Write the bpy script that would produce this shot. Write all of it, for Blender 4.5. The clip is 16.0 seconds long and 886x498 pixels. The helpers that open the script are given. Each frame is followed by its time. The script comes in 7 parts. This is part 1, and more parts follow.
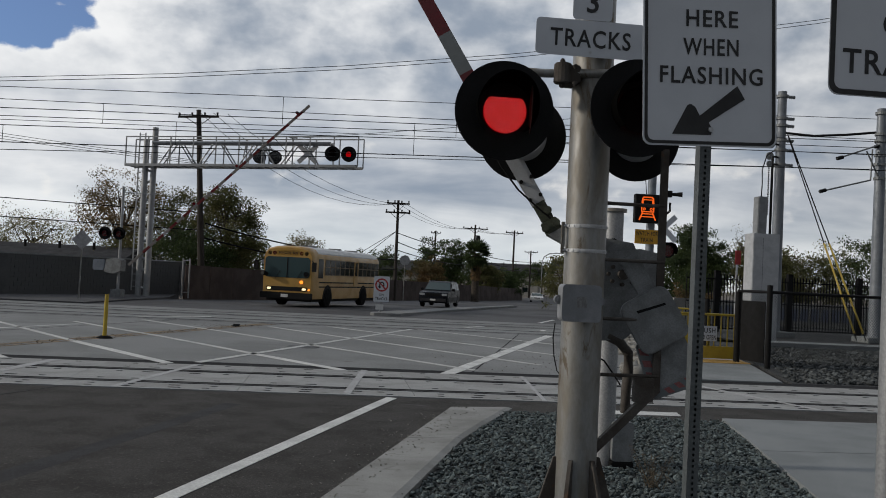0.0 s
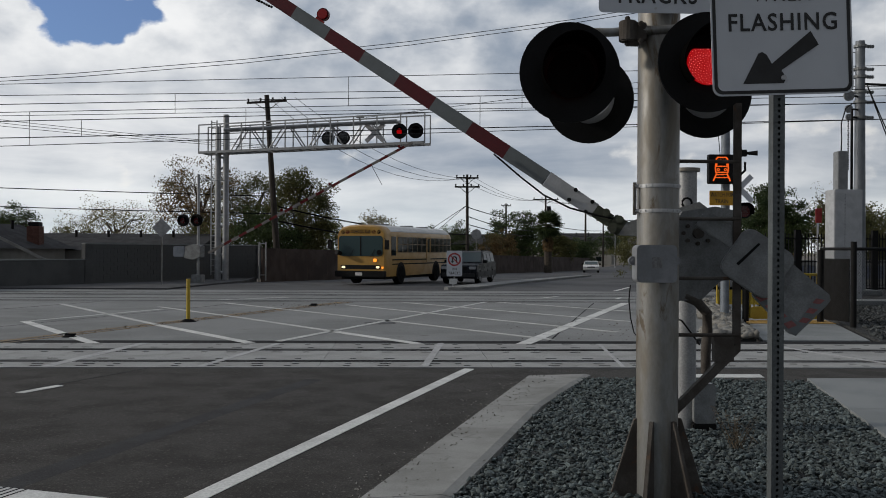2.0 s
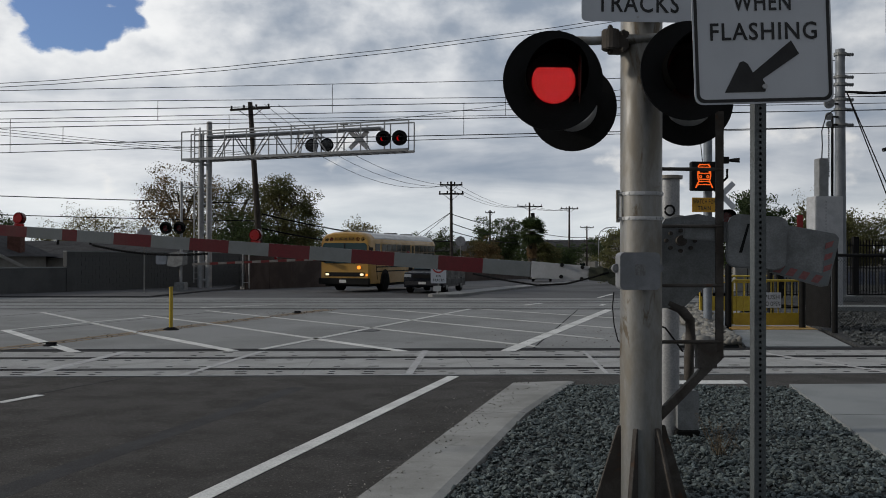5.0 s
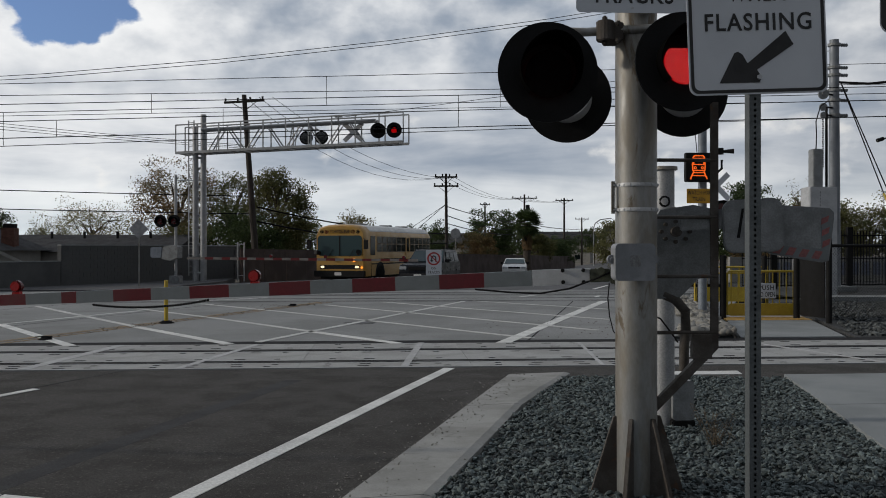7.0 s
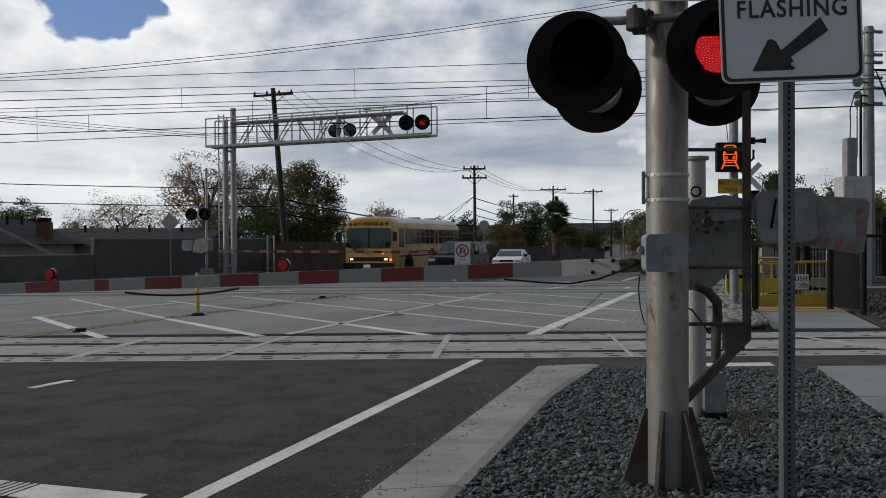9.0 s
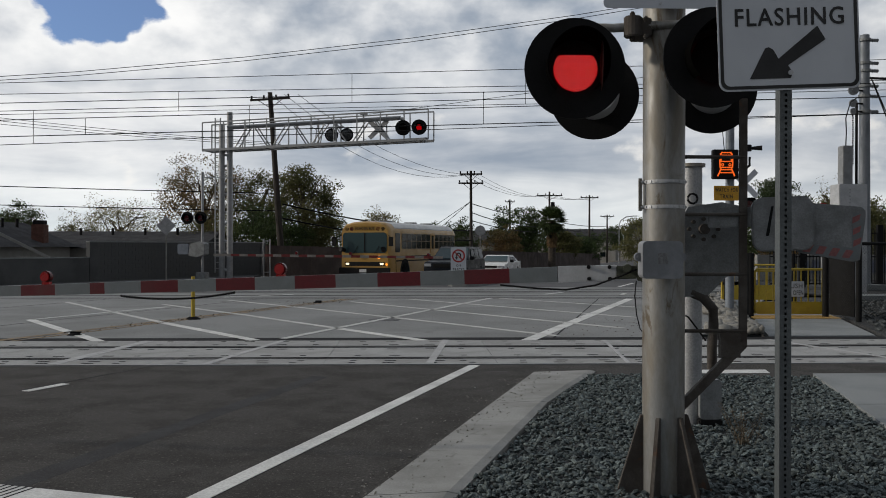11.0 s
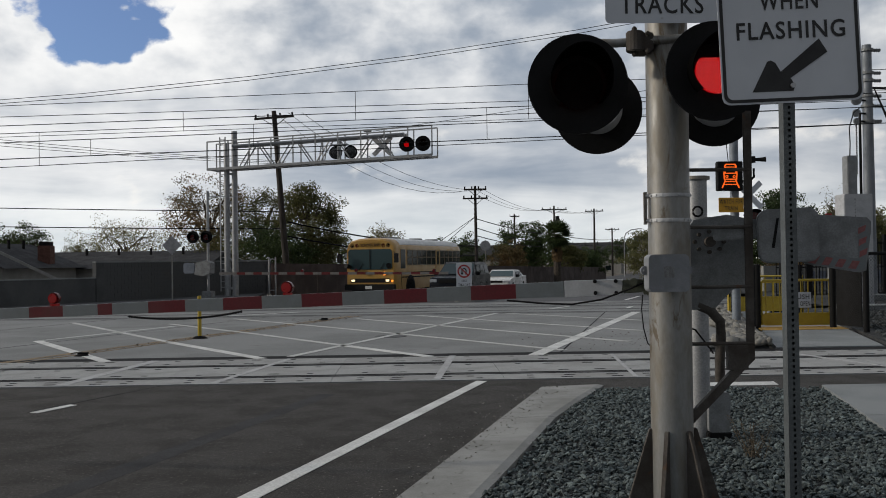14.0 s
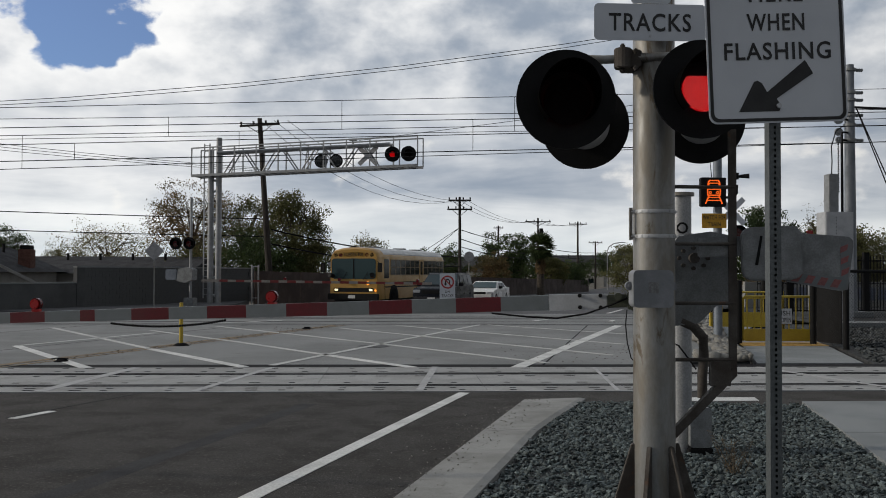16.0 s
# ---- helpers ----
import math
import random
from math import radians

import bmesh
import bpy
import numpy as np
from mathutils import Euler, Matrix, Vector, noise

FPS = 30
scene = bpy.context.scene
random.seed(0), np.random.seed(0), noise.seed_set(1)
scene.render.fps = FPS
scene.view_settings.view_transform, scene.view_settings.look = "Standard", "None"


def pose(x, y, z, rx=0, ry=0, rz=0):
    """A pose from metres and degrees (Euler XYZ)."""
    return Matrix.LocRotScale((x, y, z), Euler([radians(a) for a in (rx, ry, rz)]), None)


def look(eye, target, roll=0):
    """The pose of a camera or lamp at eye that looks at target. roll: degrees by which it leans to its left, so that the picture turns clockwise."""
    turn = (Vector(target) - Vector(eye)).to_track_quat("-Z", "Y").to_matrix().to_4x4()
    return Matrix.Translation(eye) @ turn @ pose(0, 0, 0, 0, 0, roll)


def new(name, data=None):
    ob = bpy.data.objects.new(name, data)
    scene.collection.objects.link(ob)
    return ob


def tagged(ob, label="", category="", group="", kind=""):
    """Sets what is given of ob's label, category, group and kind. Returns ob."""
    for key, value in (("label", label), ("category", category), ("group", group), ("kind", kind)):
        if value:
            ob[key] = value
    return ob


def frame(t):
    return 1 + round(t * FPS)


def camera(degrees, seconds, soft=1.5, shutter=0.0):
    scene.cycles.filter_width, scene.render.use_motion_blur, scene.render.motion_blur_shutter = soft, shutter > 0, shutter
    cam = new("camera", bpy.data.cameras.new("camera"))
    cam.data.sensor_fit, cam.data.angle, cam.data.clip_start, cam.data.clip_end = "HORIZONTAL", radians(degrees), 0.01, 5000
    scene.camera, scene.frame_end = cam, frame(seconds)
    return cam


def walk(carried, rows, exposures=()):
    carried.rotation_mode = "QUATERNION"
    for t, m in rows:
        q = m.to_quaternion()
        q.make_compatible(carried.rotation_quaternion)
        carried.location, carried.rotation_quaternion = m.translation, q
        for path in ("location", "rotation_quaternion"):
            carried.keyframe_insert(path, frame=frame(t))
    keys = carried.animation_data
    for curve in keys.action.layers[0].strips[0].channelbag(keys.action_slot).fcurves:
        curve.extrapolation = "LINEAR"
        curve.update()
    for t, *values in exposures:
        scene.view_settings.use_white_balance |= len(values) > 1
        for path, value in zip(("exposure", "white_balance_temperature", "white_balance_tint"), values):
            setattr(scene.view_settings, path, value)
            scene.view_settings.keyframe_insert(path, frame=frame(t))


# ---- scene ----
LENS = 52.0
cam = camera(LENS, 16.0, soft=0.95)

# seconds, eye (m), yaw to the left, pitch up, roll (degrees)
PATH = [
    (0.0, 0.006, 0.020, 1.688, -6.74, 1.79, 2.84),
    (0.5, 0.021, 0.042, 1.688, -7.66, 1.99, 2.98),
    (1.0, -0.009, -0.017, 1.672, -5.88, 1.95, 2.27),
    (1.5, -0.003, -0.011, 1.657, -2.77, 0.98, 1.14),
    (2.0, 0.005, 0.002, 1.647, -2.28, 0.05, 0.34),
    (2.5, 0.004, 0.013, 1.652, -2.38, 0.42, -0.03),
    (3.0, 0.008, 0.015, 1.661, -2.54, 0.54, 0.32),
    (5.5, 0.004, 0.001, 1.652, -3.44, 0.44, 0.06),
    (6.0, 0.002, 0.007, 1.653, -3.50, -0.09, -0.12),
    (6.5, 0.008, 0.010, 1.653, -3.57, -0.15, -0.13),
    (7.0, 0.003, -0.001, 1.651, -3.59, -0.00, -0.03),
    (7.5, -0.003, -0.005, 1.651, -2.97, -0.09, 0.00),
    (8.0, -0.001, 0.004, 1.648, -1.95, -0.52, -0.18),
    (10.5, -0.000, 0.010, 1.649, -1.73, -0.35, -0.28),
    (11.0, -0.005, 0.009, 1.651, -2.04, -0.18, 0.08),
    (11.5, -0.016, -0.000, 1.651, -2.30, 0.12, 0.46),
    (12.0, -0.014, -0.002, 1.659, -1.90, 0.00, 0.25),
    (12.5, -0.016, -0.007, 1.654, -1.78, -0.05, 0.14),
    (13.0, -0.015, -0.005, 1.654, -1.64, -0.21, -0.20),
    (13.5, -0.016, -0.006, 1.653, -1.58, 0.01, -0.40),
    (14.0, -0.011, -0.004, 1.657, -1.72, 0.80, -0.72),
    (14.5, -0.010, -0.010, 1.655, -1.96, 0.95, -0.77),
    (15.0, -0.013, -0.009, 1.653, -1.89, 0.47, -0.56),
    (15.5, -0.011, -0.002, 1.654, -1.69, 0.44, -0.44),
    (16.0, -0.028, -0.014, 1.668, -2.76, 1.45, 0.23),
]
walk(cam, [(t, pose(x, y, z, 90 + pitch, 0, yaw) @ pose(0, 0, 0, 0, 0, roll)) for t, x, y, z, yaw, pitch, roll in PATH],
     exposures=[(0, -0.04, 6600, 10), (8.2, 0.0, 6620, 10), (10.3, 0.08, 6720, 10), (16, 0.09, 6720, 10)])

# ---- sky and sun ----
SUN_HEADING, SUN_HEIGHT = -88.0, 20.0  # degrees to the right of +y, above the horizon


def heading(h, e):
    h, e = radians(h), radians(e)
    return Vector((math.sin(h) * math.cos(e), math.cos(h) * math.cos(e), math.sin(e)))


class Nodes:
    """Short hand for building node trees."""

    def __init__(self, tree):
        self.tree = tree
        tree.nodes.clear()

    def add(self, kind, values=(), **props):
        n = self.tree.nodes.new(kind)
        for k, v in props.items():
            setattr(n, k, v)
        for key, v in dict(values).items():
            if isinstance(v, bpy.types.NodeSocket):
                self.tree.links.new(v, n.inputs[key])
            else:
                n.inputs[key].default_value = v
        return n

    def math(self, op, a, b=0.0, c=0.0, clamp=False):
        return self.add("ShaderNodeMath", {0: a, 1: b, 2: c}, operation=op, use_clamp=clamp).outputs[0]

    def vec(self, op, a, b=(0, 0, 0)):
        n = self.add("ShaderNodeVectorMath", {0: a, 1: b}, operation=op)
        return n.outputs["Value"] if op in ("DOT_PRODUCT", "LENGTH") else n.outputs[0]

    def noise(self, vector, scale, detail=4.0, rough=0.55, distortion=0.0):
        return self.add("ShaderNodeTexNoise", {"Vector": vector, "Scale": scale, "Detail": detail, "Roughness": rough, "Distortion": distortion}).outputs[0]

    def span(self, v, a, b, lo=0.0, hi=1.0):
        return self.add("ShaderNodeMapRange", {"Value": v, "From Min": a, "From Max": b, "To Min": lo, "To Max": hi}, interpolation_type="SMOOTHSTEP").outputs[0]

    def mix(self, f, a, b, blend="MIX"):
        n = self.add("ShaderNodeMix", data_type="RGBA", blend_type=blend)
        for key, v in ((0, f), (6, a), (7, b)):
            if isinstance(v, bpy.types.NodeSocket):
                self.tree.links.new(v, n.inputs[key])
            else:
                n.inputs[key].default_value = (*v, 1) if isinstance(v, tuple) and len(v) == 3 else v
        return n.outputs[2]


def make_sky():
    world = bpy.data.worlds.new("sky")
    scene.world = world
    world.use_nodes = True
    n = Nodes(world.node_tree)
    way = n.vec("NORMALIZE", n.add("ShaderNodeTexCoord").outputs["Generated"])
    xyz = n.add("ShaderNodeSeparateXYZ", {0: way}).outputs
    up = n.math("ARCSINE", n.math("MAXIMUM", xyz[2], 0.0))
    round_ = n.math("ARCTAN2", xyz[0], xyz[1])
    dome = n.add("ShaderNodeCombineXYZ", {0: round_, 1: n.math("MULTIPLY", up, 1.5), 2: 3.7}).outputs[0]
    flat = n.add("ShaderNodeCombineXYZ", {0: round_, 1: n.math("MULTIPLY", up, 5.5), 2: 1.3}).outputs[0]

    def field(vector, scale, detail, rough, bend):
        return n.math("SUBTRACT", n.noise(vector, scale, detail, rough, bend), 0.5)

    big = field(dome, 5.5, 5, 0.5, 0.2)
    fine = field(dome, 13.0, 9, 0.52, 0.1)
    bank = field(flat, 4.2, 6, 0.52, 0.3)
    puff = field(dome, 24.0, 9, 0.5, 0.0)
    toward = n.vec("DOT_PRODUCT", way, tuple(heading(-30.0, 24.0)))
    high = n.span(up, radians(8.0), radians(13.0))
    low = n.span(up, radians(0.5), radians(6.0), 1.0, 0.0)
    sky = n.add("ShaderNodeTexSky", sky_type="NISHITA", sun_disc=False, sun_elevation=radians(SUN_HEIGHT), sun_rotation=radians(SUN_HEADING)).outputs[0]
    blue = n.mix(0.12, n.mix(1.0, sky, (0.042, 0.066, 0.112), "MULTIPLY"), (0.66, 0.72, 0.80))
    # a ragged gap of open sky in the cumulus
    gx = n.math("DIVIDE", n.math("SUBTRACT", round_, radians(-19.5)), radians(4.6))
    gy = n.math("DIVIDE", n.math("SUBTRACT", up, radians(15.4)), radians(3.8))
    gap = n.math("SUBTRACT", 1.0, n.math("ADD", n.math("MULTIPLY", gx, gx), n.math("MULTIPLY", gy, gy)))
    ragged = n.math("ADD", n.math("MULTIPLY", gap, 0.66), n.math("ADD", n.math("MULTIPLY", fine, 1.5), n.math("MULTIPLY", puff, 1.3)))
    bare = n.span(ragged, 0.06, 0.30)
    # bright cumulus above, smooth grey decks below, streaks towards the horizon
    glow = n.span(n.vec("DOT_PRODUCT", way, tuple(heading(-21.0, 12.0))), 0.966, 0.9985)
    heap = n.math("ADD", n.math("MULTIPLY", big, 1.2), n.math("ADD", n.math("MULTIPLY", fine, 1.25), n.math("MULTIPLY", puff, 0.8)))
    lit = n.math("ADD", n.math("MULTIPLY", heap, n.math("ADD", 0.22, n.math("MULTIPLY", high, 0.78))), n.math("ADD", n.math("MULTIPLY", glow, 0.43), n.math("MULTIPLY", high, 0.12)))
    lit = n.math("ADD", lit, n.math("ADD", n.math("MULTIPLY", n.math("MULTIPLY", bank, 1.5), n.math("SUBTRACT", 1.0, high)), n.math("MULTIPLY", low, 0.36)))
    lit = n.math("ADD", lit, n.math("MULTIPLY", n.span(round_, radians(2.0), radians(18.0), 0.0, 0.26), n.math("SUBTRACT", 1.0, high)))
    cloud = n.mix(n.span(lit, -0.30, 0.80), (0.29, 0.352, 0.445), (0.96, 0.98, 1.0))
    cloud = n.mix(n.math("MULTIPLY", low, 0.30), cloud, (0.56, 0.70, 0.76))
    # small white cumulus drifting below the deck
    small = n.span(n.math("ADD", field(dome, 9.0, 3, 0.5, 0.0), n.math("MULTIPLY", puff, 0.9)), 0.12, 0.34)
    small = n.math("MULTIPLY", small, n.span(n.math("ABSOLUTE", n.math("SUBTRACT", up, radians(5.8))), radians(1.6), radians(3.6), 0.65, 0.0))
    cloud = n.mix(small, cloud, (1.0, 0.99, 0.96))
    colour = n.mix(bare, cloud, blue)
    dim = n.span(toward, -0.3, 0.9, 0.42, 1.0)
    colour = n.mix(1.0, colour, n.add("ShaderNodeCombineXYZ", {0: dim, 1: dim, 2: dim}).outputs[0], "MULTIPLY")
    bg = n.add("ShaderNodeBackground", {"Color": colour, "Strength": SKY_STRENGTH})
    n.tree.links.new(bg.outputs[0], n.add("ShaderNodeOutputWorld").inputs[0])


SKY_STRENGTH = 0.95
make_sky()
sun = new("sun", bpy.data.lights.new("sun", "SUN"))
sun.data.energy, sun.data.angle, sun.data.color = 1.7, radians(3.0), (1.0, 0.93, 0.82)
sun.matrix_basis = look((0, 0, 0), -heading(SUN_HEADING, SUN_HEIGHT))
sun.location = (-40, 60, 60)


# ---- materials ----
def surface(name, a, b=None, rough=0.6, metal=0.0, scale=4.0, grain=60.0, bump=0.1, spots=None, emit=None, per_piece=0.0, stretch=(1, 1, 1), gloss=0.5, grit=0.38):
    """A base colour a with stains towards b, fine grain, relief and optional darker spots (colour, size, amount)."""
    m = bpy.data.materials.new(name)
    m.use_nodes = True
    n = Nodes(m.node_tree)
    where = n.vec("MULTIPLY", n.add("ShaderNodeTexCoord").outputs["Object"], stretch)
    b = b or tuple(v * 0.75 for v in a)
    stain = n.span(n.noise(where, scale, 5, 0.6, 0.3), 0.35, 0.68)
    fine = n.noise(where, grain, 3, 0.6)
    colour = n.mix(stain, (*a, 1), (*b, 1))
    colour = n.mix(n.span(fine, 0.36, 0.64, 0.0, grit), colour, (*[v * 0.45 for v in a], 1))
    if grit > 0.5:
        colour = n.mix(n.span(n.noise(where, grain * 0.55, 2, 0.7), 0.58, 0.70, 0.0, grit * 0.9), colour, (*[min(v * 2.2, 0.7) for v in a], 1))
    if spots:
        tint, size, amount = spots
        colour = n.mix(n.span(n.noise(where, size, 6, 0.65, 0.8), 0.62 - amount, 0.70 - amount), colour, (*tint, 1))
    if per_piece:
        lot = n.add("ShaderNodeNewGeometry").outputs["Random Per Island"]
        colour = n.mix(n.math("MULTIPLY", n.math("POWER", lot, 0.6), per_piece), colour, (*[v * 0.22 for v in a], 1))
    bsdf = n.add("ShaderNodeBsdfPrincipled", {"Base Color": colour, "Metallic": metal, "Specular IOR Level": gloss, "Roughness": n.span(stain, 0, 1, max(rough - 0.08, 0.04), min(rough + 0.1, 1))})
    if bump:
        n.tree.links.new(n.add("ShaderNodeBump", {"Height": fine, "Strength": bump, "Distance": 0.01}).outputs[0], bsdf.inputs["Normal"])
    if emit:
        bsdf.inputs["Emission Color"].default_value, bsdf.inputs["Emission Strength"].default_value = (*emit[0], 1), emit[1]
    n.tree.links.new(bsdf.outputs[0], n.add("ShaderNodeOutputMaterial").inputs[0])
    return m


def glass(name, tint, rough=0.05, gloss=0.16):
    m = bpy.data.materials.new(name)
    m.use_nodes = True
    n = Nodes(m.node_tree)
    bsdf = n.add("ShaderNodeBsdfPrincipled", {"Base Color": (*tint, 1), "Roughness": rough, "Specular IOR Level": gloss})
    n.tree.links.new(bsdf.outputs[0], n.add("ShaderNodeOutputMaterial").inputs[0])
    return m


ASPHALT = surface("asphalt", (0.058, 0.0535, 0.049), (0.036, 0.0335, 0.031), 0.95, 0, 1.6, 55, 0.8, ((0.080, 0.079, 0.079), 2.2, -0.03), gloss=0.28, grit=0.85)
ASPHALT_DARK = surface("asphalt strip", (0.024, 0.024, 0.026), (0.034, 0.034, 0.036), 0.95, 0, 1.2, 70, 0.3, gloss=0.1, grit=0.6)
ASPHALT_SEAM = surface("tarred asphalt seam", (0.034, 0.034, 0.036), (0.042, 0.042, 0.044), 0.9, 0, 1.5, 70, 0.4, gloss=0.25, grit=0.6)
EDGE_STEEL = surface("bright panel edge steel", (0.50, 0.50, 0.51), (0.34, 0.33, 0.32), 0.5, 0.2, 2.5, 40, 0.05)
ASPHALT_FAR = surface("worn asphalt", (0.10, 0.10, 0.105), (0.075, 0.075, 0.08), 0.9, 0, 0.2, 40, 0.2, gloss=0.2)
CONCRETE = surface("concrete paving", (0.26, 0.265, 0.265), (0.20, 0.205, 0.205), 0.92, 0, 0.35, 40, 0.15, ((0.15, 0.15, 0.145), 0.9, 0.0), gloss=0.2, grit=0.45)
PANEL = surface("concrete crossing panel", (0.37, 0.375, 0.37), (0.29, 0.29, 0.285), 0.9, 0, 1.2, 60, 0.15, ((0.17, 0.17, 0.165), 2.5, -0.02), gloss=0.2)
WALK = surface("sidewalk concrete", (0.27, 0.285, 0.29), (0.21, 0.225, 0.23), 0.92, 0, 0.9, 80, 0.12, gloss=0.2, grit=0.45)
CURB = surface("curb concrete", (0.33, 0.33, 0.32), (0.22, 0.22, 0.21), 0.92, 0, 1.5, 90, 0.3, ((0.19, 0.19, 0.18), 5.0, 0.02), gloss=0.2, grit=0.32)
PAINT = surface("worn road paint", (0.70, 0.70, 0.68), (0.52, 0.52, 0.51), 0.7, 0, 2.0, 45, 0.1, ((0.2, 0.2, 0.2), 14.0, -0.02))
PAINT_FAINT = surface("faded road paint", (0.56, 0.56, 0.55), (0.42, 0.42, 0.41), 0.75, 0, 1.5, 30, 0.1, ((0.28, 0.28, 0.28), 7.0, 0.0))
PAINT_YELLOW = surface("faded yellow paint", (0.26, 0.17, 0.075), (0.17, 0.14, 0.11), 0.9, 0, 1.6, 20, 0.1, ((0.13, 0.115, 0.10), 2.6, 0.10))
RAIL = surface("rail steel", (0.045, 0.040, 0.037), (0.03, 0.027, 0.025), 0.6, 0.5, 3, 60, 0.05)
PAINT_GHOST = surface("ghost of a road line", (0.47, 0.47, 0.48), (0.38, 0.38, 0.385), 0.9, 0, 1.5, 30, 0.1, ((0.26, 0.26, 0.26), 7.0, 0.04), gloss=0.2)
RUBBER = surface("black rubber", (0.013, 0.013, 0.014), None, 0.9, 0, 4, 60, 0.2, gloss=0.06)
STONE = surface("crushed grey green rock", (0.205, 0.255, 0.26), (0.030, 0.045, 0.047), 0.8, 0, 16, 120, 0.4, ((0.52, 0.54, 0.53), 42.0, -0.07), None, 0.95)
# Much darker than the stones that lie on it.
STONE_BED = surface("stone bed", (0.03, 0.034, 0.035), None, 0.95, 0, 8, 90, 0.6)
COBBLE = surface("round river cobbles", (0.34, 0.33, 0.30), (0.24, 0.23, 0.21), 0.8, 0, 6, 60, 0.2, None, None, 0.6)
BALLAST = surface("track ballast", (0.085, 0.088, 0.09), (0.055, 0.058, 0.06), 0.95, 0, 1.2, 9, 1.0, ((0.025, 0.025, 0.026), 16.0, 0.12), gloss=0.1)
STONE_DARK = surface("dark ballast rock", (0.19, 0.205, 0.208), (0.08, 0.088, 0.09), 0.9, 0, 14, 120, 0.4, None, None, 0.95, gloss=0.2)
DIRT = surface("dry dirt", (0.17, 0.145, 0.115), (0.11, 0.095, 0.075), 0.95, 0, 0.4, 20, 0.6)
GALV = surface("galvanized steel", (0.285, 0.29, 0.29), (0.215, 0.195, 0.165), 0.5, 0.45, 4.5, 45, 0.06, ((0.13, 0.105, 0.075), 3.6, 0.06), stretch=(1.4, 1.4, 0.45), grit=0.2)
GALV_NEW = surface("silver paint", (0.36, 0.368, 0.38), (0.30, 0.308, 0.32), 0.5, 0.4, 4, 60, 0.05)
ALU = surface("sheet aluminium", (0.50, 0.51, 0.53), (0.42, 0.43, 0.45), 0.5, 0.35, 6, 80, 0.05, grit=0.12)
CAST = surface("grey painted cast metal", (0.25, 0.262, 0.27), (0.18, 0.187, 0.193), 0.6, 0.2, 7, 90, 0.15, ((0.16, 0.15, 0.14), 12.0, -0.03))
RUSTY = surface("rust streaked steel", (0.10, 0.09, 0.081), (0.062, 0.05, 0.042), 0.8, 0.2, 5, 80, 0.25, ((0.10, 0.06, 0.04), 6.0, 0.03))
BOX_GREY = surface("weathered box aluminium", (0.27, 0.28, 0.305), (0.21, 0.22, 0.235), 0.6, 0.2, 6, 80, 0.05, ((0.17, 0.17, 0.18), 11.0, -0.03), grit=0.12)
BLACK = surface("matt black paint", (0.007, 0.007, 0.008), (0.010, 0.010, 0.010), 0.75, 0, 6, 80, 0.08, gloss=0.2)
STICKER = surface("peeled sticker ghost", (0.17, 0.17, 0.175), (0.25, 0.25, 0.26), 0.7, 0, 28, 90, 0.05)
DOME = surface("dark domed lamp back", (0.035, 0.038, 0.042), (0.06, 0.064, 0.07), 0.28, 0.3, 6, 80, 0.0)
HOOD_INSIDE = surface("hood lining", (0.004, 0.004, 0.004), None, 1.0, 0, 6, 80, 0.05, gloss=0.0)
SIGN_WHITE = surface("white sign sheeting", (0.56, 0.585, 0.63), (0.52, 0.545, 0.59), 0.45, 0, 3, 200, 0.02, grit=0.03)
SIGN_BACK = surface("bare sign back", (0.42, 0.42, 0.43), None, 0.45, 0.5, 4, 60, 0.05)
SIGN_BLACK = surface("black sign ink", (0.012, 0.012, 0.014), None, 0.5, 0, 6, 80, 0.0)
SIGN_RED = surface("red sign ink", (0.42, 0.03, 0.03), None, 0.5, 0, 6, 80, 0.0)
ARM_GREY = surface("arm sheeting pale", (0.16, 0.18, 0.192), (0.135, 0.152, 0.16), 0.5, 0, 5, 90, 0.04, grit=0.12)
ARM_RED = surface("arm sheeting red", (0.115, 0.006, 0.012), (0.09, 0.006, 0.010), 0.45, 0, 5, 90, 0.04)
RED_DIM = surface("red lamp lens", (0.11, 0.004, 0.006), None, 0.25, 0, 8, 120, 0.1)
LED_RED = surface("lit red diodes", (0.05, 0.002, 0.002), None, 0.4, 0, 8, 120, 0.0, emit=((1.0, 0.001, 0.005), 0.33), gloss=0.1)
LED_SPOT = surface("lit red diode cores", (0.3, 0.02, 0.02), None, 0.4, 0, 8, 120, 0.0, emit=((1.0, 0.28, 0.28), 1.15))
LED_ORANGE = surface("lit amber diodes", (0.4, 0.1, 0.02), None, 0.4, 0, 8, 120, 0.0, emit=((1.0, 0.13, 0.008), 0.85))
HEADLIGHT = surface("lit headlight", (0.8, 0.75, 0.6), None, 0.2, 0, 8, 120, 0.0, emit=((1.0, 0.80, 0.45), 1.3))
MARKER = surface("lit amber marker", (0.7, 0.25, 0.03), None, 0.3, 0, 8, 120, 0.0, emit=((1.0, 0.30, 0.03), 1.4))
YELLOW = surface("yellow powder coat", (0.50, 0.36, 0.03), (0.42, 0.29, 0.03), 0.5, 0, 4, 70, 0.05)
SIGN_YELLOW = surface("amber sign sheeting", (0.66, 0.34, 0.02), None, 0.5, 0, 4, 70, 0.02)
TACTILE = surface("yellow tactile paving", (0.46, 0.27, 0.06), (0.36, 0.22, 0.06), 0.8, 0, 5, 40, 0.3)
BUS_YELLOW = surface("school bus paint", (0.46, 0.265, 0.06), (0.40, 0.23, 0.055), 0.4, 0, 1.5, 50, 0.02)
WHITE_PAINT = surface("white paint", (0.66, 0.66, 0.66), (0.58, 0.58, 0.57), 0.5, 0, 2, 50, 0.03)
